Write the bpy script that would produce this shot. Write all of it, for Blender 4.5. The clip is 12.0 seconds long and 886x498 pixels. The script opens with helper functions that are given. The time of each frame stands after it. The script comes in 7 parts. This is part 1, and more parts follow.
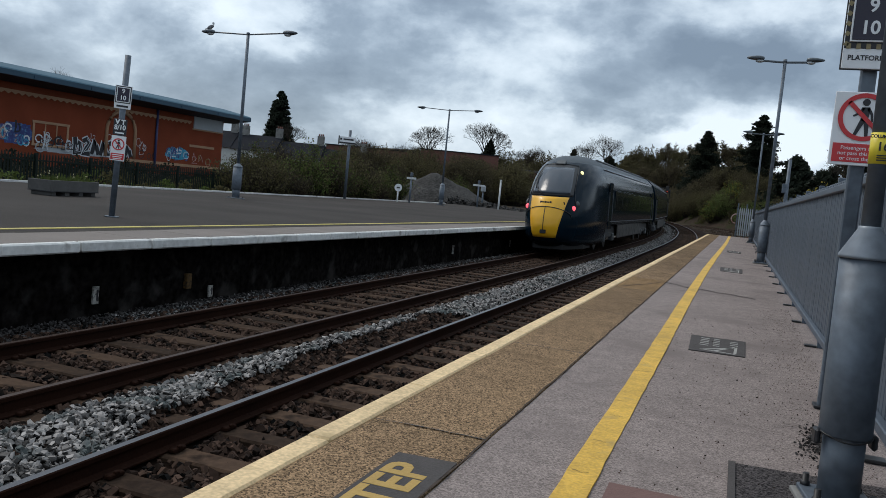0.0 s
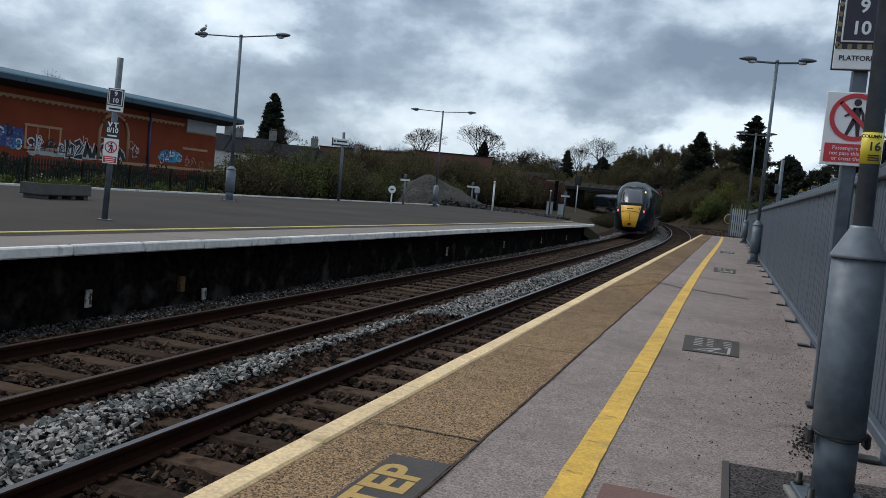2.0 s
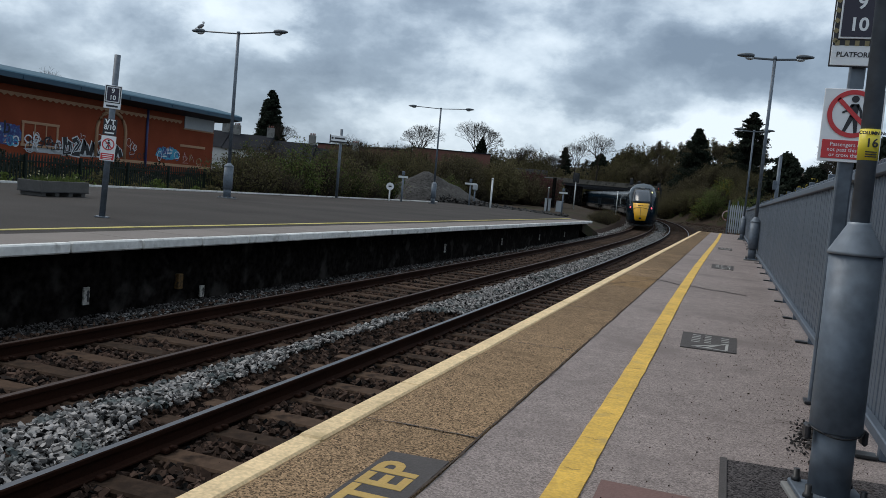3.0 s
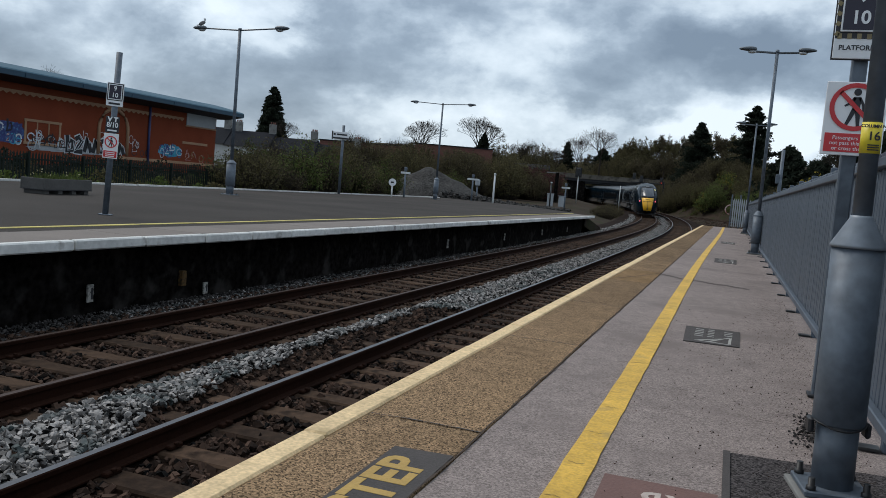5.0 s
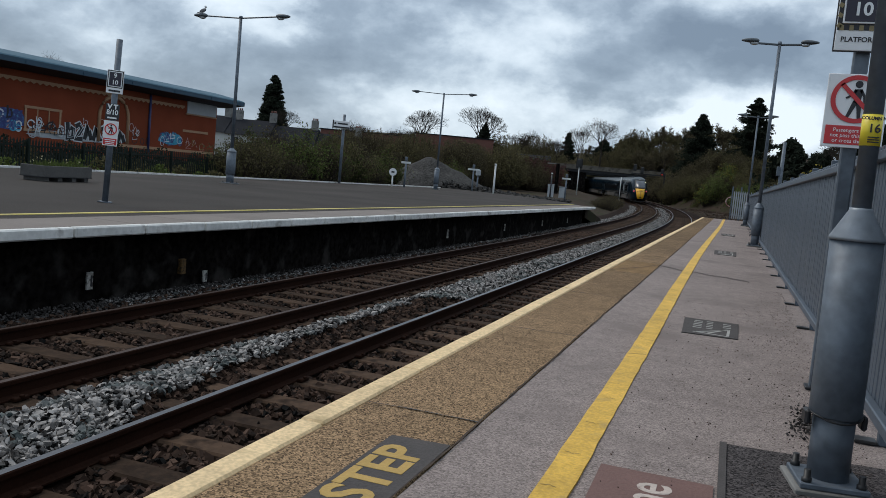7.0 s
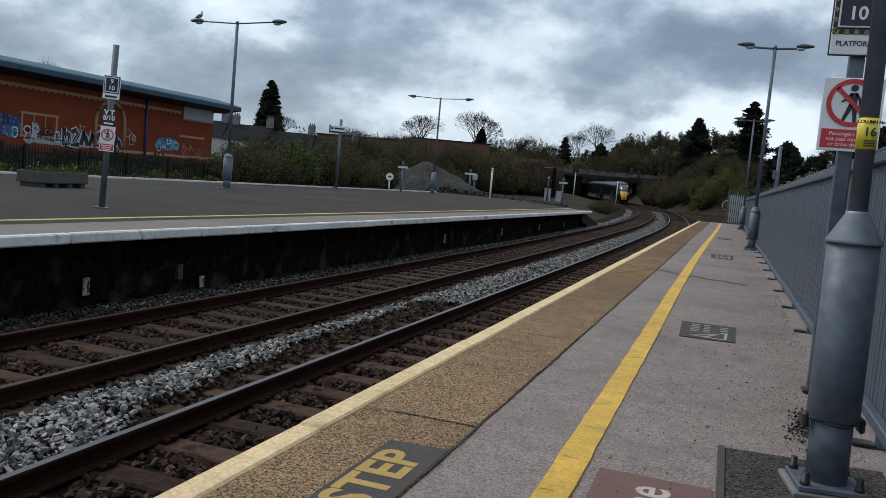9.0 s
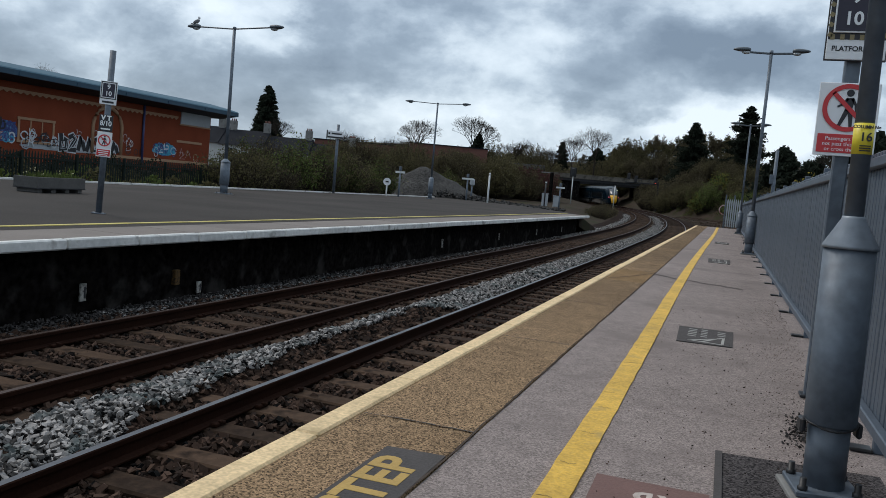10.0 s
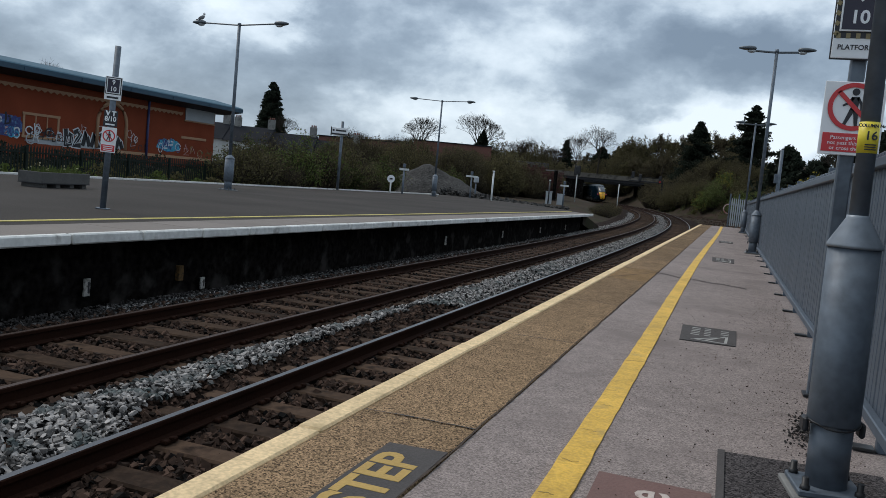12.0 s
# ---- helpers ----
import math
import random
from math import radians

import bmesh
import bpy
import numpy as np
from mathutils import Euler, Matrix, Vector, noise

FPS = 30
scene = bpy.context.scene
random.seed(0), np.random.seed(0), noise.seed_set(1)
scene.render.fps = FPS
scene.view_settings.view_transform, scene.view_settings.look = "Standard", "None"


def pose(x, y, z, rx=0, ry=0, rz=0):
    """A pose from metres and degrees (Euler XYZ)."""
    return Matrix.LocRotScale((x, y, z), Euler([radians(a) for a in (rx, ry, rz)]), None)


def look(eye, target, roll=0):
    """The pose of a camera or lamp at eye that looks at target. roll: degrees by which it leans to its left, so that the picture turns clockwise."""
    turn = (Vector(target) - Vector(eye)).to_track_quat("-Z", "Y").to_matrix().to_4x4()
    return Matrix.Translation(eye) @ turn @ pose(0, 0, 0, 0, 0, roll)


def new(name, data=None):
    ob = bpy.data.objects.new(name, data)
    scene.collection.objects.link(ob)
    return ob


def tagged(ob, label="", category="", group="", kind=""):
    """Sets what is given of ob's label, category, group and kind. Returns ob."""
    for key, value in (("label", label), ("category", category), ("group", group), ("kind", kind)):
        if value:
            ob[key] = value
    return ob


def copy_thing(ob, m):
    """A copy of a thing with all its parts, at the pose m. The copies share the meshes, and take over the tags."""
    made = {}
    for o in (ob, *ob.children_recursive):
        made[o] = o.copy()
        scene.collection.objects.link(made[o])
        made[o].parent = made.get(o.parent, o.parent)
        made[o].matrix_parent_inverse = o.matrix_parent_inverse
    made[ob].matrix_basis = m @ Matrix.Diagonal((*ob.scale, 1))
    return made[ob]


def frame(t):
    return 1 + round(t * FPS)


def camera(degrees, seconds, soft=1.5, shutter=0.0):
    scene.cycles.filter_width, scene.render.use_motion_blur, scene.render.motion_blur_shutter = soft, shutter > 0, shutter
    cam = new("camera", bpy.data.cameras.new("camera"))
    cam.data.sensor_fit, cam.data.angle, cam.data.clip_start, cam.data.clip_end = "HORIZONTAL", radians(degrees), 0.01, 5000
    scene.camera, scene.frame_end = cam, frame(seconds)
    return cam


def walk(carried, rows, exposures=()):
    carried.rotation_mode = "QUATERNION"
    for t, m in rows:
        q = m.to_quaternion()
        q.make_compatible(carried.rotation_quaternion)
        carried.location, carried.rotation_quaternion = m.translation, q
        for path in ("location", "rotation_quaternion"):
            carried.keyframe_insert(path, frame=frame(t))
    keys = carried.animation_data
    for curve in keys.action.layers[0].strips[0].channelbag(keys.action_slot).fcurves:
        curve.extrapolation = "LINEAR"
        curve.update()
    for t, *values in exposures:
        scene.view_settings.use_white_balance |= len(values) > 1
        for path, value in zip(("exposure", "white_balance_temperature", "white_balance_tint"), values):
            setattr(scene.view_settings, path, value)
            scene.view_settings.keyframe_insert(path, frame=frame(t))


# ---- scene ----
cam = camera(57.0, 12.0, soft=0.85)
PATH = [  # seconds, place in metres, turn in degrees
    (0, -0.013, -0.005, 1.082, 85.855, -5.511, 20.001),
    (0.5, -0.011, 0.002, 1.079, 85.878, -5.240, 20.111),
    (1, -0.012, 0.000, 1.083, 85.740, -5.297, 19.621),
    (1.5, -0.012, 0.002, 1.082, 85.985, -5.275, 19.545),
    (2, -0.010, -0.003, 1.082, 86.009, -5.274, 19.571),
    (2.5, -0.009, -0.005, 1.081, 85.882, -5.223, 19.352),
    (3, -0.009, -0.000, 1.082, 85.808, -5.217, 19.433),
    (5, -0.007, -0.010, 1.082, 85.485, -4.889, 19.600),
    (5.5, -0.012, -0.004, 1.077, 85.299, -5.055, 19.574),
    (6, -0.008, -0.003, 1.079, 85.058, -5.311, 19.410),
    (6.5, -0.004, -0.006, 1.077, 84.732, -5.264, 19.633),
    (7, -0.001, -0.003, 1.080, 84.789, -5.297, 19.645),
    (9, -0.003, -0.007, 1.080, 85.126, -5.124, 19.419),
    (9.5, 0.001, -0.002, 1.081, 85.034, -5.102, 19.558),
    (10, -0.001, -0.002, 1.083, 85.484, -5.039, 19.235),
    (10.5, -0.000, -0.005, 1.083, 85.922, -5.111, 19.612),
    (11, 0.001, -0.001, 1.081, 85.459, -5.178, 19.858),
    (11.5, -0.001, -0.007, 1.079, 85.473, -5.151, 19.747),
    (12, 0.000, 0.000, 1.080, 85.282, -5.361, 19.513),
]
walk(cam, [(r[0], pose(*r[1:])) for r in PATH])
scene.view_settings.exposure = 0.0

# ---- light: a broken overcast sky, a weak broad sun behind the clouds ----
SUN_EL, SUN_AZ = 52.0, -75.0   # degrees; azimuth from +y towards +x
world = bpy.data.worlds.new("sky")
scene.world = world
world.use_nodes = True
wt = world.node_tree
for n in list(wt.nodes):
    wt.nodes.remove(n)


def wnode(kind):
    return wt.nodes.new(kind)


def wmath(op, a, b=None):
    n = wnode("ShaderNodeMath")
    n.operation = op
    for i, v in enumerate((a, b)):
        if v is None:
            continue
        if isinstance(v, (int, float)):
            n.inputs[i].default_value = v
        else:
            wt.links.new(v, n.inputs[i])
    return n.outputs[0]


sky = wnode("ShaderNodeTexSky")
sky.sky_type, sky.sun_disc = "NISHITA", False
sky.sun_elevation, sky.sun_rotation, sky.dust_density = radians(SUN_EL), radians(SUN_AZ), 1.5
coord = wnode("ShaderNodeTexCoord")
sep = wnode("ShaderNodeSeparateXYZ")
wt.links.new(coord.outputs["Generated"], sep.inputs[0])


def wvec(op, a, b):
    n = wnode("ShaderNodeVectorMath")
    n.operation = op
    for i, v in enumerate((a, b)):
        if isinstance(v, tuple):
            n.inputs[i].default_value = v
        elif v is not None:
            wt.links.new(v, n.inputs[i])
    return n.outputs["Value"] if op == "LENGTH" else n.outputs[0]


def wnoise(vec, scale, detail, rough, warp=0.0):
    n = wnode("ShaderNodeTexNoise")
    n.inputs["Scale"].default_value, n.inputs["Detail"].default_value = scale, detail
    n.inputs["Roughness"].default_value, n.inputs["Distortion"].default_value = rough, warp
    wt.links.new(vec, n.inputs["Vector"])
    return n


# ragged cumulus: the view direction is stirred, then broad banks and gaps are laid into rolling noise
squash = wvec("MULTIPLY", coord.outputs["Generated"], (1.0, 1.0, 1.7))
stir = wvec("MULTIPLY", wvec("SUBTRACT", wnoise(squash, 11.0, 7.0, 0.6).outputs["Color"], (0.5, 0.5, 0.5)), (0.16, 0.16, 0.075))
away = wvec("ADD", coord.outputs["Generated"], stir)
rolls = wnoise(wvec("ADD", squash, (0.3, 0.0, 1.7)), 6.5, 9.0, 0.56, 0.10).outputs[0]
cover = wmath("ADD", wmath("MULTIPLY", wmath("SUBTRACT", rolls, 0.5), 1.15), 0.495)
BANKS = [  # middle of a cloud bank or gap, its width and height, how much it lets through
    ((-0.74, 0.66, 0.135), 0.13, 0.045, -0.06), ((-0.67, 0.74, 0.100), 0.22, 0.050, -0.15),
    ((-0.545, 0.83, 0.165), 0.075, 0.070, 0.20), ((-0.63, 0.77, 0.195), 0.15, 0.035, 0.08),
    ((-0.41, 0.90, 0.145), 0.15, 0.050, -0.10), ((-0.27, 0.945, 0.190), 0.12, 0.055, 0.12),
    ((-0.010, 0.985, 0.174), 0.19, 0.044, -0.17), ((0.11, 0.985, 0.160), 0.14, 0.060, -0.05),
    ((-0.13, 0.985, 0.078), 0.27, 0.036, 0.22), ((-0.085, 0.991, 0.100), 0.055, 0.013, -0.16),
    ((-0.03, 0.975, 0.225), 0.22, 0.026, 0.08), ((0.06, 0.99, 0.095), 0.20, 0.040, 0.20), ((-0.25, 0.967, 0.074), 0.08, 0.016, -0.12), ((-0.50, 0.86, 0.075), 0.16, 0.030, 0.03),
]
for mid, wide, high, through_put in BANKS:
    far_off = wvec("LENGTH", wvec("MULTIPLY", wvec("SUBTRACT", away, mid), (1 / wide, 1 / wide, 1 / high)), None)
    near_mid = wnode("ShaderNodeMapRange")
    near_mid.interpolation_type = "SMOOTHSTEP"
    near_mid.inputs[1].default_value, near_mid.inputs[2].default_value = 0.15, 1.25
    near_mid.inputs[3].default_value, near_mid.inputs[4].default_value = through_put, 0.0
    wt.links.new(far_off, near_mid.inputs[0])
    cover = wmath("ADD", cover, near_mid.outputs[0])
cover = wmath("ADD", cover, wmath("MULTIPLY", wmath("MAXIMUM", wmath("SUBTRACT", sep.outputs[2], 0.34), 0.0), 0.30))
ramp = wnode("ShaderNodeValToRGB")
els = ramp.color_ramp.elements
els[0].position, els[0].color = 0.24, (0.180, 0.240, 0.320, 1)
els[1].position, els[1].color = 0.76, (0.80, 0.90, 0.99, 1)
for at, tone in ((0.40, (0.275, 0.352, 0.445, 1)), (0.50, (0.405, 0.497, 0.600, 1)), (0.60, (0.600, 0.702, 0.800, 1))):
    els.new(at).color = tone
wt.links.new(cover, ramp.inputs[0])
bg_sky = wnode("ShaderNodeBackground")
bg_sky.inputs[1].default_value = 0.12
wt.links.new(sky.outputs[0], bg_sky.inputs[0])
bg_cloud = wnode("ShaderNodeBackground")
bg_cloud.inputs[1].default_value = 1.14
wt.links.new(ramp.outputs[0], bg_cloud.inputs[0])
mix_sky = wnode("ShaderNodeMixShader")
mix_sky.inputs[0].default_value = 0.88
wt.links.new(bg_sky.outputs[0], mix_sky.inputs[1])
wt.links.new(bg_cloud.outputs[0], mix_sky.inputs[2])
wout = wnode("ShaderNodeOutputWorld")
wt.links.new(mix_sky.outputs[0], wout.inputs[0])

sun = new("sun", bpy.data.lights.new("sun", "SUN"))
sun.data.energy, sun.data.angle, sun.data.color = 1.42, radians(22), (1.0, 0.945, 0.87)
az, el = radians(SUN_AZ), radians(SUN_EL)
sun.matrix_world = look((0, 0, 60), (-math.sin(az) * math.cos(el) * 10, -math.cos(az) * math.cos(el) * 10, 60 - math.sin(el) * 10))


# ---- materials ----
def surface(name, colour, rough=0.8, metal=0.0, vary=0.25, grain=30.0, blotch=1.5, bump=0.15, stain=None, stain_at=0.62,
            spread=0.0, island=0.0, coat=0.0, spec=0.5, stretch=(1, 1, 1), fleck=0.0, fleck_size=70.0, chips=False):
    """A surface with grain and blotches at real-world size; stain: a second colour in uneven patches;
    spread: how much whole objects differ; island: how much joined pieces differ; fleck: light and dark chips in the mix."""
    m = bpy.data.materials.new(name)
    m.use_nodes = True
    t = m.node_tree
    b = t.nodes["Principled BSDF"]
    b.inputs["Roughness"].default_value, b.inputs["Metallic"].default_value = rough, metal
    b.inputs["Coat Weight"].default_value = coat
    b.inputs["Specular IOR Level"].default_value = spec

    def node(kind):
        return t.nodes.new(kind)

    def noise_of(scale, detail):
        n = node("ShaderNodeTexNoise")
        n.inputs["Scale"].default_value, n.inputs["Detail"].default_value = scale, detail
        t.links.new(vec, n.inputs["Vector"])
        return n.outputs[0]

    tc, mp = node("ShaderNodeTexCoord"), node("ShaderNodeMapping")
    mp.inputs["Scale"].default_value = stretch
    t.links.new(tc.outputs["Object"], mp.inputs[0])
    vec = mp.outputs[0]
    fine, coarse = noise_of(grain, 5), noise_of(blotch, 4)
    add = node("ShaderNodeMath")
    add.operation = "ADD"
    t.links.new(fine, add.inputs[0]), t.links.new(coarse, add.inputs[1])
    total = add.outputs[0]
    for amount, kind, socket in ((spread, "ShaderNodeObjectInfo", "Random"), (island, "ShaderNodeNewGeometry", "Random Per Island")):
        if amount:
            k, a2 = node("ShaderNodeMath"), node("ShaderNodeMath")
            k.operation, k.inputs[1].default_value, k.inputs[2].default_value = "MULTIPLY_ADD", 2 * amount, -amount
            t.links.new(node(kind).outputs[socket], k.inputs[0])
            t.links.new(total, a2.inputs[0]), t.links.new(k.outputs[0], a2.inputs[1])
            total = a2.outputs[0]
    rng = node("ShaderNodeMapRange")
    rng.inputs[1].default_value, rng.inputs[2].default_value = 0.55, 1.45
    rng.inputs[3].default_value, rng.inputs[4].default_value = 1 - vary, 1 + vary
    rng.clamp = False
    t.links.new(total, rng.inputs[0])
    mul = node("ShaderNodeVectorMath")
    mul.operation = "SCALE"
    mul.inputs[0].default_value = colour
    t.links.new(rng.outputs[0], mul.inputs["Scale"])
    out = mul.outputs[0]
    if fleck:
        fr = node("ShaderNodeMapRange")
        if chips:           # single chips of aggregate, each with a tone of its own
            vo, bw = node("ShaderNodeTexVoronoi"), node("ShaderNodeSeparateColor")
            vo.inputs["Scale"].default_value = fleck_size
            t.links.new(vec, vo.inputs["Vector"]), t.links.new(vo.outputs["Color"], bw.inputs[0])
            fn = bw.outputs[0]
            fr.inputs[1].default_value, fr.inputs[2].default_value = 0.0, 1.0
        else:
            fn = noise_of(fleck_size, 2.5)
            fr.inputs[1].default_value, fr.inputs[2].default_value = 0.36, 0.64
        fr.inputs[3].default_value, fr.inputs[4].default_value = 1 - fleck, 1 + fleck
        t.links.new(fn, fr.inputs[0])
        fm = node("ShaderNodeVectorMath")
        fm.operation = "SCALE"
        t.links.new(out, fm.inputs[0]), t.links.new(fr.outputs[0], fm.inputs["Scale"])
        out = fm.outputs[0]
        fine = fn
    if stain:
        sn = noise_of(blotch * 2.3, 8)
        sr = node("ShaderNodeMapRange")
        sr.inputs[1].default_value, sr.inputs[2].default_value = stain_at - 0.08, stain_at + 0.08
        t.links.new(sn, sr.inputs[0])
        mx = node("ShaderNodeMix")
        mx.data_type = "RGBA"
        t.links.new(sr.outputs[0], mx.inputs["Factor"])
        t.links.new(out, mx.inputs[6])
        mx.inputs[7].default_value = (*stain, 1)
        out = mx.outputs[2]
    t.links.new(out, b.inputs["Base Color"])
    if bump:
        bp = node("ShaderNodeBump")
        bp.inputs["Strength"].default_value, bp.inputs["Distance"].default_value = bump, 0.02
        t.links.new(fine, bp.inputs["Height"])
        t.links.new(bp.outputs[0], b.inputs["Normal"])
    return m


def glow(name, colour, strength):
    m = bpy.data.materials.new(name)
    m.use_nodes = True
    b = m.node_tree.nodes["Principled BSDF"]
    b.inputs["Base Color"].default_value = (*colour, 1)
    b.inputs["Emission Color"].default_value, b.inputs["Emission Strength"].default_value = (*colour, 1), strength
    return m


